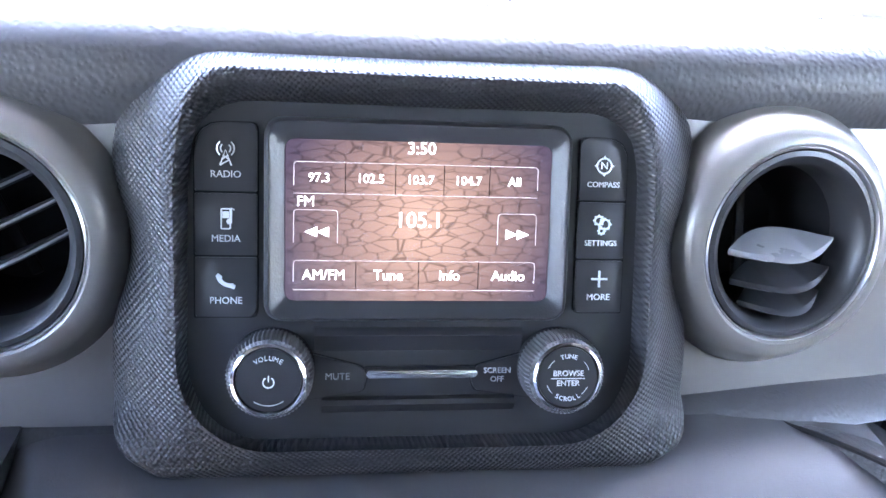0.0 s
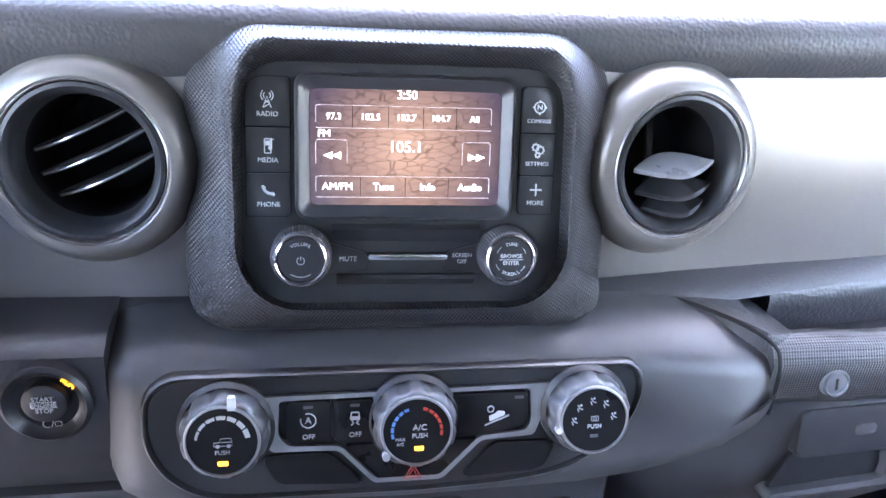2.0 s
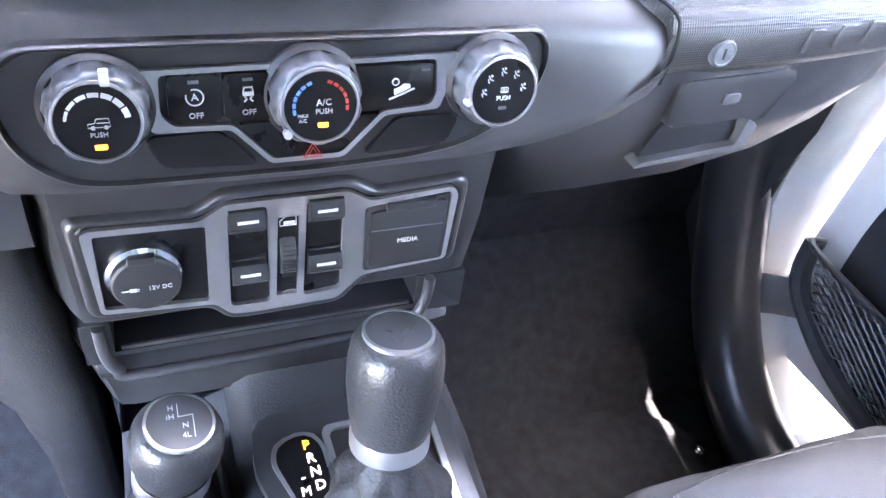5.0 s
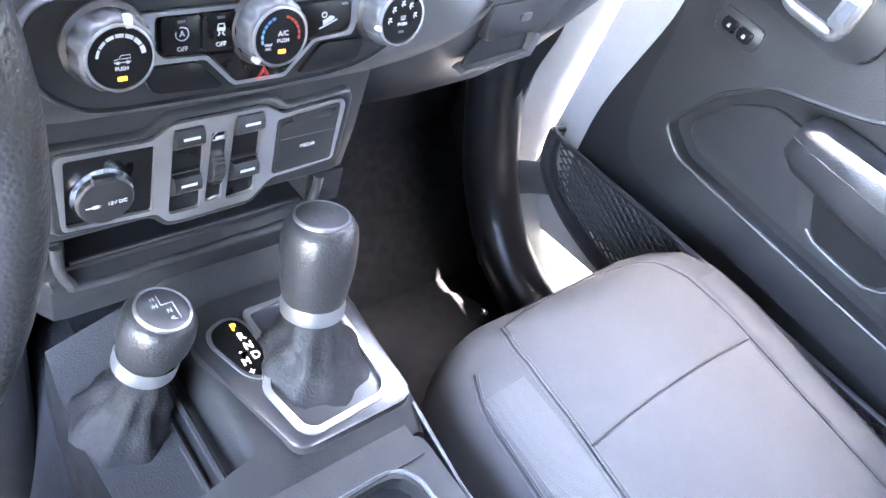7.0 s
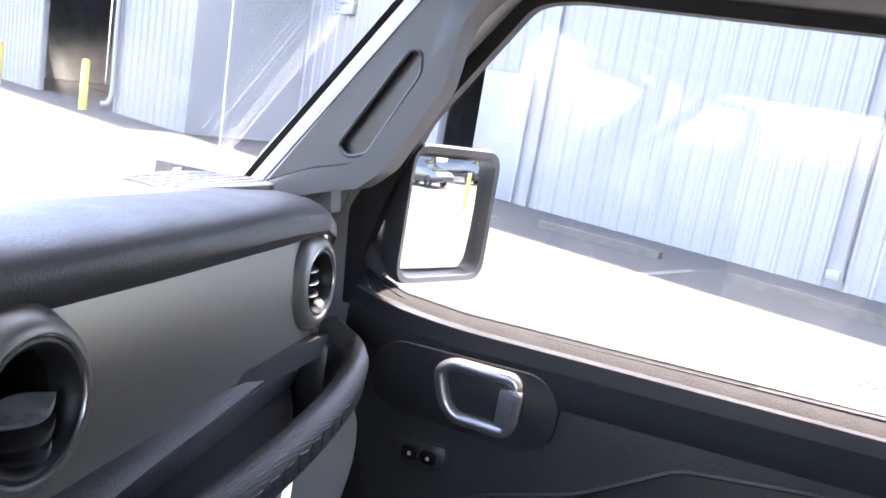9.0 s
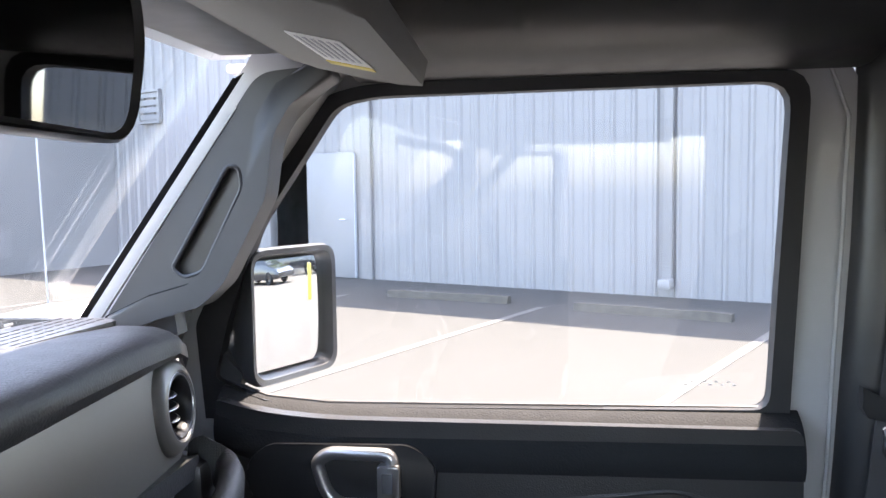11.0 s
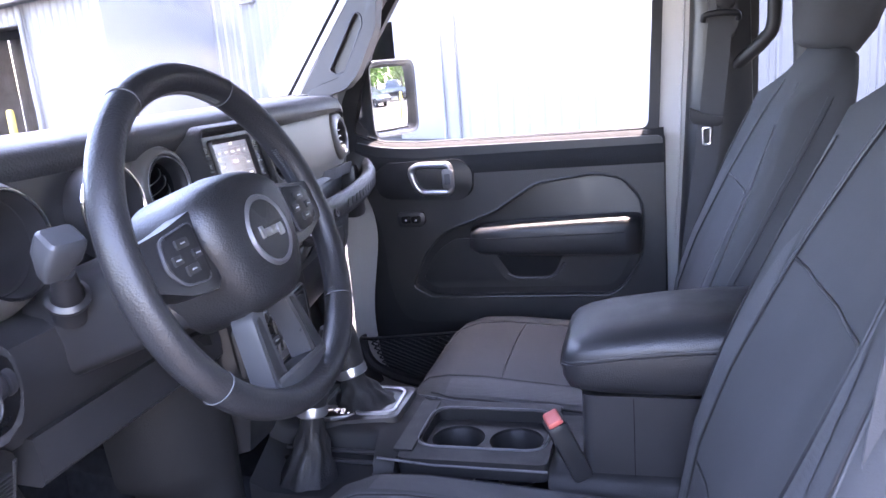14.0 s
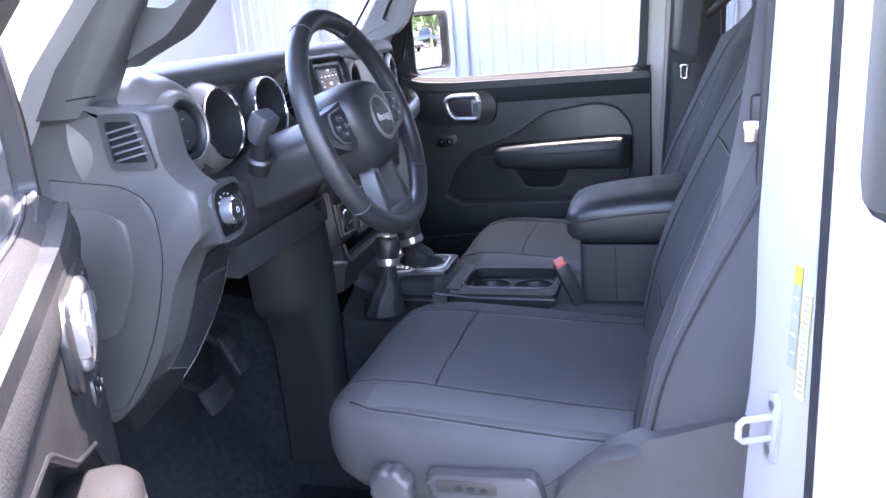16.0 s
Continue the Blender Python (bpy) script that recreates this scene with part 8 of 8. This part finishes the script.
    part("frit", loft([[(0.674, 0.552 - 0.196 * k, 1.345 + 0.268 * k), (0.676, 0.55 - 0.196 * k, 1.345 + 0.268 * k), (0.68, 0.540 - 0.196 * k, 1.352 + 0.268 * k), (0.68, 0.550 - 0.196 * k, 1.345 + 0.268 * k)] for k in (0, 1.15)]), M_DARK, t, "black windscreen edge", m)
    return t


pillar_trim(1)


def driver_pillar():
    """The trim on the driver's windscreen pillar, with its broad looped grab handle."""
    t = thing("pillar_trim", (-0.62, 0.4, 1.36), "grey-black windscreen pillar trim with a broad looped handle", "pillar trim", group="windscreen pillars")
    P = frame_of((-0.6, 0, 0), (0, -1, 0), (0, 0, 1))
    lp = []
    for z in (1.335, 1.352, 1.40, 1.48, 1.56, 1.64, 1.71):
        k = (z - 1.352) / 0.128
        ya, yb, yc = 0.39 - 0.098 * k, 0.366 - 0.106 * k, 0.352 - 0.072 * k
        lp.append([(-0.702, ya + 0.07, z), (-0.702, ya, z), (-0.699, ya - 0.006, z), (-0.688, yb + 0.002, z), (-0.680, yb - 0.002, z), (-0.670, yb, z), (-0.652 + 0.012 * k, yc - 0.006, z), (-0.640 + 0.012 * k, yc + 0.012, z), (-0.632 + 0.012 * k, yc + 0.06, z)])
    # cover and handle use the plastic lightened for outside light
    part("cover", loft(lp), M_TRIM_LIT, t, "grained pillar cover", angle=50)
    part("foot_joint", tube([(-0.7025, 0.384, 1.36), (-0.689, 0.36, 1.362), (-0.680, 0.355, 1.362)], 0.0012, 6), M_VOID, t)
    arm = rpoly(yz([(0.345, 1.392), (0.303, 1.411), (0.255, 1.43), (0.238, 1.442), (0.2, 1.478), (0.155, 1.52), (0.105, 1.575), (0.05, 1.64), (0.0, 1.70), (0.06, 1.70), (0.09, 1.65), (0.135, 1.59), (0.18, 1.54), (0.213, 1.497), (0.225, 1.475), (0.245, 1.466), (0.2985, 1.474), (0.345, 1.45)]), [0.004, 0.02, 0.012, 0.012, 0.02, 0.02, 0.02, 0.02, 0.004, 0.004, 0.02, 0.02, 0.02, 0.015, 0.008, 0.008, 0.008, 0.004], 4)
    part("grab_handle", prism(arm, -0.014, 0.05, 0.009, 3, True), M_TRIM_LIT, t, "thick looped grab handle", P, angle=60)
    part("handle_seam", tube([(-y, z, 0.0385) for y, z in ((0.335, 1.408), (0.258, 1.4375), (0.243, 1.447), (0.205, 1.484), (0.16, 1.526), (0.11, 1.581), (0.055, 1.646))], 0.0012, 6), M_VOID, t, m=P)
    part("painted_pillar", loft([[(-0.665, y, z), (-0.76, y - 0.02, z), (-0.76, y + 0.06, z), (-0.665, y + 0.08, z)] for y, z in ((0.475, 1.3), (0.40, 1.40), (0.21, 1.58), (0.1, 1.70))]), M_PAINT, t, "white painted windscreen pillar")
    return t


driver_pillar()
ws = thing("windscreen", (0, 0.6, 1.35), "clear upright glass windscreen with a black edge", "windscreen")
gp = part("pane", loft([[(-0.67, 0.61 - 0.196 * k, 1.32 + 0.268 * k), (0.67, 0.61 - 0.196 * k, 1.32 + 0.268 * k), (0.67, 0.615 - 0.196 * k, 1.324 + 0.268 * k), (-0.67, 0.615 - 0.196 * k, 1.324 + 0.268 * k)] for k in (0, 1.35)]), M_GLASS, ws)
gp.visible_shadow = False
part("etched_mark", join(*[box(0.03 - 0.004 * i, 0.001, 0.003, (0.60, 0.592 - 0.004 * i, 1.349 + 0.0055 * i)) for i in range(5)]), M_GREYLBL, ws)
solid("header_rail", join(box(1.34, 0.12, 0.05, (0, 0.29, 1.70), 0.02)), M_TRIM, "black padded rail above the windscreen", "roof rail", kind="structure")
# added bar outside the glass; stops sun leaking past the header rail
solid("sun_block_header", box(1.52, 0.07, 0.05, (0, 0.365, 1.712), 0.012), M_PAINT, "white painted bar added above the windscreen to block stray sun", "frame", kind="structure")
# unseen rails added over the doors to block sun from the seats
for s in (1, -1):
    solid("sun_block_rail", box(0.034, 1.1, 0.012, (s * 0.816, -0.16, 1.684), 0.004), M_PAINT, "white painted rail added unseen to keep sun off the seat", "rail", kind="structure")
sp = thing("speaker_grille", (0.55, 0.46, 1.38), "black perforated speaker cover on the dash top", "speaker")
part("cover", prism(rpoly([(0.43, 0.45), (0.60, 0.435), (0.61, 0.50), (0.55, 0.53), (0.44, 0.52)], 0.02), 1.36, 1.3795, 0.002), M_PLASTIC, sp)
for i in range(9):
    for j in range(5):
        part("slit", box(0.013, 0.002, 0.0008, (0.452 + i * 0.0175, 0.457 + j * 0.013, 1.3797)), M_DARK, sp)


def roof_side(s):
    m = Matrix.Diagonal((s, 1, 1, 1))
    solid("roof_rail", loft([[(0.60, y, 1.735), (0.64, y, 1.69), (0.70, y, 1.668), (0.75, y, 1.657), (0.785, y, 1.657), (0.79, y, 1.74)] for y in (0.2, -0.40)]), M_DARK, "black padded roof rail over the door", "roof rail", m, kind="structure", angle=60)
    solid("body_rail", box(0.03, 1.9, 0.06, (0.795, -0.65, 1.71), 0.015), M_PAINT, "white painted roof edge", "roof rail", m, kind="structure")


roof_side(1)
roof_side(-1)

# centre pillar, passenger side
bp = thing("centre_pillar", (0.78, -0.46, 0.5), "black trimmed centre pillar", "pillar")
lp = []
for z, y0, y1 in ((0.45, -0.36, -0.56), (0.9, -0.372, -0.55), (1.18, -0.388, -0.535), (1.45, -0.402, -0.525), (1.60, -0.405, -0.52), (1.70, -0.405, -0.54)):
    lp.append([(0.80, y0 + 0.003, z), (0.785, y0, z), (0.768, y0 - 0.012, z), (0.762, y0 - 0.04, z), (0.762, y1 + 0.03, z), (0.772, y1, z), (0.80, y1 - 0.004, z)])
part("cover", loft(lp), M_PLASTIC, bp, angle=60)
part("edge_piping", tube([(0.788, -0.365, 0.98), (0.788, -0.377, 1.174), (0.788, -0.381, 1.31), (0.788, -0.387, 1.443), (0.788, -0.392, 1.6), (0.788, -0.37, 1.66)], 0.0028, 8), M_PAINT, bp, "thin white painted edge")
part("painted_edge", box(0.03, 0.03, 1.15, (0.83, -0.42, 1.1), 0.006), M_PAINT, bp)
rl = part("belt_adjuster", prism(rpoly(yz([(-0.446, 1.553), (-0.487, 1.556), (-0.492, 1.49), (-0.455, 1.485)]), 0.012), 0.0, 0.022, 0.008), M_RUBBER, bp, m=frame_of((0.765, 0, 0), (0, -1, 0), (0, 0, 1)))
part("adjuster_cover", prism(rrect(0.06, 0.19, 0.028, 0.468, 1.52), -0.004, 0.006, 0.004), M_TRIM, bp, m=frame_of((0.762, 0, 0), (0, -1, 0), (0, 0, 1)))
part("button", box(0.014, 0.03, 0.006, (0.47, 1.535, 0.022), 0.003), M_DARK, rl, m=frame_of((0.765, 0, 0), (0, -1, 0), (0, 0, 1)))


def ribbon(pts, half, t=0.0012):
    """A flat strap through points (x, y, z); it lies across y."""
    lp = []
    for p in smooth_path(pts, 5):
        lp.append([(p.x - t, p.y - half, p.z), (p.x + t, p.y - half, p.z), (p.x + t, p.y + half, p.z), (p.x - t, p.y + half, p.z)])
    return loft(lp)


def seat_belt(m, label):
    b = thing("seat_belt", m @ Vector((0.75, -0.45, 1.4)), label, "seat belt", group="front seat belts")
    part("webbing", ribbon([(0.748, -0.462, 1.47), (0.746, -0.452, 1.36), (0.744, -0.44, 1.25), (0.744, -0.432, 1.17), (0.742, -0.415, 1.05), (0.742, -0.40, 0.9), (0.742, -0.40, 0.62)], 0.025), M_BELT, b, "black woven webbing", m)
    part("guide", tube(smooth_path([(0.745, -0.425, 1.465), (0.740, -0.43, 1.478), (0.738, -0.462, 1.482), (0.740, -0.494, 1.478), (0.745, -0.498, 1.465)], 5), 0.0065, 10), M_DARK, b, "black upper guide", m)
    part("tongue_grip", loft([[(0.742 + dx, y, z + dz) for dx, dz in ((-0.006, -h), (0.006, -h), (0.008, 0.0), (0.006, h), (-0.006, h), (-0.008, 0.0))] for y, z, h in ((-0.397, 1.274, 0.012), (-0.404, 1.266, 0.016), (-0.43, 1.257, 0.012), (-0.455, 1.253, 0.011), (-0.466, 1.255, 0.007))]), M_RUBBER, b, m=m)
    part("tongue", tube([(0.741, y, z) for y, z in rpoly([(-0.425, 1.239), (-0.443, 1.239), (-0.441, 1.203), (-0.426, 1.203)], 0.005)], 0.0024, 8, closed=True, sx=1.6), M_CHROME, b, "bright steel tongue", m)
    return b


seat_belt(Matrix(), "black seat belt hanging from the centre pillar")
# grab handle on the roll bar behind the pillar, and the roll bar
for s in (1, -1):
    m = Matrix.Diagonal((s, 1, 1, 1))
    rb = thing("roll_bar", (s * 0.7, -0.62, 0.5), "black padded roll bar with a grab handle", "roll bar", group="roll bars")
    part("bar", tube(smooth_path([(0.66, -0.62, 1.70), (0.70, -0.62, 1.6), (0.72, -0.64, 1.2), (0.73, -0.68, 0.6)], 5), 0.028, 12), M_TRIM, rb, m=m)
    if s > 0:
        part("grab_handle", tube(smooth_path([(0.775, -0.50, 1.582), (0.752, -0.525, 1.58), (0.74, -0.553, 1.565), (0.735, -0.566, 1.53), (0.735, -0.566, 1.45), (0.742, -0.55, 1.42), (0.755, -0.525, 1.395), (0.775, -0.495, 1.37)], 4), 0.015, 12), M_RUBBER, rb, m=m)
# rear side walls with windows
for s in (1, -1):
    m = Matrix.Diagonal((s, 1, 1, 1))
    P = m @ frame_of((0.80, 0, 0), (0, -1, 0), (0, 0, 1))
    o = [(0.525, 0.4), (1.66, 0.4), (1.66, 1.72), (0.525, 1.72)]
    h = rpoly([(0.545, 1.22), (1.52, 1.22), (1.50, 1.64), (0.545, 1.64)], 0.05)
    w = solid("side_wall", holed(o, [h], -0.04, 0.0), M_DARK, "black rear side trim with a window opening", "wall", P, kind="structure")
    solid("side_wall", holed(o, [h], -0.05, -0.044), M_PAINT, "white painted rear body side", "wall", P, kind="structure")

M_TINT = glass("tinted_glass", (0.72, 0.73, 0.73))
# tailgate tint set dark to hold back light from behind
M_TINT2 = glass("dark_tinted_glass", (0.15, 0.155, 0.155))
for s in (1, -1):
    q = solid("rear_window", prism(rpoly([(0.545, 1.22), (1.52, 1.22), (1.50, 1.64), (0.545, 1.64)], 0.05), -0.03, -0.026), M_TINT, "tinted rear side window", "window", Matrix.Diagonal((s, 1, 1, 1)) @ frame_of((0.80, 0, 0), (0, -1, 0), (0, 0, 1)), kind="structure")
solid("tailgate_window", box(1.5, 0.006, 0.54, (0, -1.63, 1.46)), M_TINT2, "tinted tailgate window", "window", kind="structure")

# driver's side: white painted jamb with labels and striker, belt
jb = thing("door_jamb", (-0.7, -0.54, 0.45), "white painted door jamb of the centre pillar", "door jamb")
plan = [(-0.605, -0.60), (-0.607, -0.497), (-0.616, -0.492), (-0.63, -0.497), (-0.742, -0.5466), (-0.748, -0.553), (-0.753, -0.561), (-0.785, -0.567), (-0.793, -0.57), (-0.805, -0.578), (-0.83, -0.586), (-0.86, -0.59), (-0.872, -0.6), (-0.872, -0.70), (-0.605, -0.70)]
part("panel", loft([[(x, y + (1.2 - z) * 0.035, z) for x, y in plan] for z in (0.45, 0.8, 1.1, 1.4, 1.74)]), M_PAINT, jb, angle=30)
part("seal", tube([(-0.602, -0.492 + (1.2 - z) * 0.035, z) for z in (0.45, 0.8, 1.1, 1.4, 1.74)], 0.007, 8), M_RUBBER, jb, "black door seal")


def on_jamb(x, z):
    """Frame on the jamb face at x, z: x outwards along the face, y up."""
    f = -0.497 - (abs(x) - 0.63) * (0.031 / 0.07)
    return frame_of((x, f + (1.2 - z) * 0.035 + 0.0012, z), (-0.07, -0.031, 0), (0, -0.035, 1))


LJ = on_jamb(-0.702, 1.064)
if (LJ.to_3x3() @ Vector((0, 0, 1))).y < 0:
    LJ = LJ @ Matrix.Rotation(math.pi, 4, "Y")
lb = part("label", prism(rrect(0.015, 0.1, 0.002), 0, 0.0006), M_GREYLBL, jb, "grey label with a yellow head", LJ)
part("label_head", prism(rrect(0.015, 0.022, 0.001, 0, 0.061), 0, 0.0007), M_YELLOW, lb, m=LJ)
for i in range(4):
    part("label_bar", box(0.008, 0.003, 0.0004, (0, 0.035 - i * 0.022, 0.0008)), M_PAPER, lb, m=LJ)
LJ2 = LJ @ T(-0.0195 if (LJ.to_3x3() @ Vector((1, 0, 0))).x > 0 else 0.0195, -0.014)
l2 = part("label", prism(rrect(0.018, 0.13, 0.002), 0, 0.0006), M_PAPER, jb, "white label edged in yellow", LJ2)
for x in (-0.0092, 0.0092):
    part("label_edge", box(0.0018, 0.12, 0.0004, (x * 0.9, 0, 0.0008)), M_YELLOW, l2, m=LJ2)
for i in range(16):
    part("label_bar", box(0.011 - 0.003 * (i % 3 == 0), 0.003, 0.0004, (0, 0.056 - i * 0.0075, 0.0008)), M_GREYLBL, l2, m=LJ2)
LJ3 = LJ @ T(-0.0345 if (LJ.to_3x3() @ Vector((1, 0, 0))).x > 0 else 0.0345, 0.167)
part("label", prism(rrect(0.012, 0.19, 0.002), -0.001, 0.0006), M_GREYLBL, jb, "grey label", LJ3)
SJ = on_jamb(-0.682, 0.925)
if (SJ.to_3x3() @ Vector((0, 0, 1))).y < 0:
    SJ = SJ @ Matrix.Rotation(math.pi, 4, "Y")
part("striker_plate", prism(rpoly([(-0.012, -0.045), (0.012, -0.045), (0.015, 0.03), (0.004, 0.048), (-0.012, 0.04)], 0.006), 0, 0.005, 0.001), M_PAINT, jb, m=SJ)
part("striker", tube([(0, 0.014, 0.0), (0, 0.014, 0.04), (0, 0.008, 0.046), (0, -0.008, 0.046), (0, -0.014, 0.04), (0, -0.014, 0.0)], 0.0045, 10), M_PAINT, jb, "white painted door striker", SJ)
for v in (-0.03, 0.03):
    part("bolt", lathe([(0.0065, 0.004), (0.006, 0.007), (0.0, 0.0072)], 6), M_SILVER, jb, m=SJ @ T(0, v))
db = thing("seat_belt", (-0.6, -0.48, 1.2), "black seat belt hanging down beside the driver's seat", "seat belt", group="front seat belts")
part("webbing", ribbon([(-0.575, -0.52, 1.5), (-0.585, -0.495, 1.3), (-0.602, -0.47, 1.15), (-0.616, -0.452, 0.9), (-0.62, -0.442, 0.7), (-0.62, -0.44, 0.52)], 0.026), M_BELT, db, "black woven webbing")
part("tongue_grip", box(0.018, 0.032, 0.055, (-0.59, -0.495, 1.285), 0.006), M_DARK, db)
part("tongue", box(0.007, 0.022, 0.026, (-0.598, -0.482, 1.27), 0.003), M_CHROME, db, "bright steel tongue")
# front hinge pillars, white
for s in (1, -1):
    m = Matrix.Diagonal((s, 1, 1, 1))
    solid("hinge_pillar", loft([[(0.716, y, z), (0.80, y - 0.015, z), (0.84, y + 0.03, z), (0.84, y + 0.2, z), (0.716, y + 0.2, z)] for y, z in ((0.25, 0.44), (0.40, 0.50), (0.49, 0.62), (0.505, 0.8), (0.495, 1.1), (0.49, 1.36))]), M_PAINT, "white painted hinge pillar", "pillar", m, kind="structure", angle=50)
    solid("cowl_side_trim", loft([[(0.70, y + 0.004, z), (0.714, y + 0.004, z), (0.714, 0.69, z), (0.70, 0.69, z)] for y, z in ((0.25, 0.44), (0.40, 0.50), (0.49, 0.62), (0.505, 0.8), (0.495, 1.1), (0.49, 1.36))]), M_PLASTIC, "black plastic trim lining the footwell side", "trim", m, kind="structure")
    solid("sill", box(0.12, 1.1, 0.12, (0.76, -0.1, 0.40), 0.02), M_PAINT, "white painted door sill", "sill", m, kind="structure")
    solid("door_seal", tube(smooth_path([(0.705, 0.49, 1.35), (0.706, 0.50, 1.1), (0.707, 0.51, 0.8), (0.707, 0.50, 0.64), (0.707, 0.42, 0.52), (0.707, 0.26, 0.455), (0.707, -0.3, 0.455), (0.707, -0.46, 0.50)], 6), 0.009, 8), M_RUBBER, "black rubber door seal", "seal", m, kind="structure")
cs = thing("door_check_strap", (0.75, 0.5, 0.63), "black fabric door check strap with a bolt", "strap")
part("strap", tube(smooth_path([(0.735, 0.545, 0.69), (0.725, 0.52, 0.66), (0.73, 0.475, 0.60), (0.75, 0.44, 0.615), (0.775, 0.41, 0.63)], 5), 0.036, 8, sx=0.35, up=(0, 0, 1)), M_BELT, cs)
part("bolt", lathe([(0.009, 0), (0.009, 0.006), (0.0, 0.007)], 10), M_DARK, cs, m=frame_of((0.775, 0.495, 0.66), (0, 1, 0), (0, 0, 1)) @ Matrix.Rotation(math.pi, 4, "X"))

# ---------------------------------------------------------------- sun visor, rear-view mirror
vs = thing("sun_visor", (0.40, 0.15, 1.66), "grey cloth sun visor with a paper label", "sun visor")
VM = frame_of((0.42, 0.145, 1.655), (1, 0.05, 0), (0, 1, 0.22))
part("panel", prism(rpoly([(-0.19, -0.075), (0.20, -0.07), (0.215, 0.03), (0.19, 0.07), (-0.19, 0.07)], 0.03), -0.014, 0.012, 0.008, 3, True), M_LINER, vs, m=VM)
lbv = part("label", prism(rrect(0.15, 0.045, 0.002, 0.03, -0.01), -0.0152, -0.0145), M_PAPER, vs, m=VM)
part("label_edge", prism(rrect(0.02, 0.045, 0.001, 0.1, -0.01), -0.0160, -0.0153), M_YELLOW, lbv, m=VM)
for i in range(6):
    part("label_bar", box(0.1, 0.0028, 0.0004, (0.015, 0.006 - i * 0.0065, -0.0156)), M_GREYLBL, lbv, m=VM)
part("pivot", tube([(0.19, 0.08, 0), (0.23, 0.085, 0), (0.25, 0.10, 0.01)], 0.008, 10), M_GREYPL, vs, m=VM)
rv = thing("rear_view_mirror", (0.03, 0.17, 1.60), "black framed rear-view mirror on the windscreen", "mirror")
RM = frame_of((-0.012, 0.133, 1.579), (1.0, 0.05, 0.0), (0, -0.05, 1))
lp = []
for k, z in ((0.6, -0.03), (0.86, -0.024), (1.0, -0.008), (1.0, 0.006), (0.96, 0.01), (0.92, 0.008)):
    lp.append([(x, y, z) for x, y in rpoly([(-0.15 * k, -0.035 * k), (0.12 * k, -0.037 * k), (0.13 * k, 0.01 * k), (0.12 * k, 0.038 * k), (-0.15 * k, 0.036 * k)], 0.02 * k, 5)])
part("housing", loft(lp), M_PLASTIC, rv, m=RM)
part("glass", prism(rpoly([(-0.14, -0.029), (0.110, -0.033), (0.118, 0.008), (0.110, 0.033), (-0.14, 0.031)], 0.016, 5), 0.004, 0.0086), M_DARKENED, rv, "flat mirror glass", RM)
part("stem", tube([(0, 0.0, -0.02), (0, 0.03, -0.08), (0, 0.05, -0.2)], 0.012, 10), M_DARK, rv, m=RM)

# ---------------------------------------------------------------- bonnet, wiper, aerial
solid("bonnet", loft([[(-0.62, y, z), (-0.5, y, z + 0.03), (0, y, z + 0.045), (0.5, y, z + 0.03), (0.62, y, z), (0.62, y, z - 0.08), (-0.62, y, z - 0.08)] for y, z in ((0.80, 1.20), (1.3, 1.18), (1.9, 1.14), (2.05, 1.08))]), M_PAINT, "white painted bonnet ahead of the windscreen", "bonnet", kind="structure", angle=60)
solid("cowl", box(1.4, 0.2, 0.05, (0, 0.73, 1.245), 0.015), M_DARK, "black plastic cowl below the windscreen", "cowl", kind="structure")
wp = thing("wiper", (0.3, 0.68, 1.3), "black windscreen wiper lying on the cowl", "wiper")
part("arm", tube([(0.5, 0.69, 1.285), (0.2, 0.66, 1.31), (-0.02, 0.655, 1.313)], 0.008, 8), M_DARK, wp)
part("blade", tube([(0.4, 0.655, 1.312), (-0.3, 0.64, 1.318)], 0.006, 8), M_DARK, wp)
ae = thing("aerial", (0.985, 0.79, 1.05), "thin white aerial rod on the wing", "aerial")
part("rod", tube([(0.985, 0.79, 1.05), (0.93, 0.77, 1.95)], 0.0016, 8), M_GREYLBL, ae)
part("base", lathe([(0.02, 0), (0.015, 0.03), (0.006, 0.05), (0, 0.052)], 16), M_DARK, ae, m=Matrix.Translation((0.985, 0.79, 1.05)))
solid("wing", box(0.5, 1.6, 0.1, (0.85, 1.4, 1.0), 0.04), M_PAINT, "white painted front wing", "wing", kind="structure")

# ---------------------------------------------------------------- vehicles and trees seen ahead and in the mirror
parked_car((4.4, 31, 0), 200, "pickup_truck", M_CARGREY, "pale pickup truck parked across the lot")
parked_car((7.2, 33, 0), 95, "sedan", M_CARBLACK, "dark sedan parked across the lot")
parked_car((19.5, 27, 0), 170, "pickup_truck", M_CARBLACK, "black pickup truck parked across the lot")
parked_car((5.6, -19, 0), 60, "sedan", M_CARBLACK, "black sedan parked behind")
parked_car((9.8, -22.5, 0), 50, "pickup_truck", M_CARBLACK, "black pickup truck parked behind")
for i, (x, y, h, w) in enumerate(((-2, -31, 8, 7), (4, -30, 7.5, 7), (9, -28.5, 8, 7), (14, -28, 8.5, 8), (19, -27, 8, 7), (24, -26, 8, 8), (7, -35, 11, 9), (17, -34, 11, 9))):
    tree((x, y, 0), h, w, 11 + i)
p = Vector((5.3, -9.5, 0))
solid("bollard", lathe([(0.0, 0), (0.085, 0), (0.085, 1.02), (0.07, 1.07), (0.0, 1.09)], 20), M_YELLOW, "yellow painted steel bollard at the warehouse corner", "bollard", Matrix.Translation(p), group="bollards")
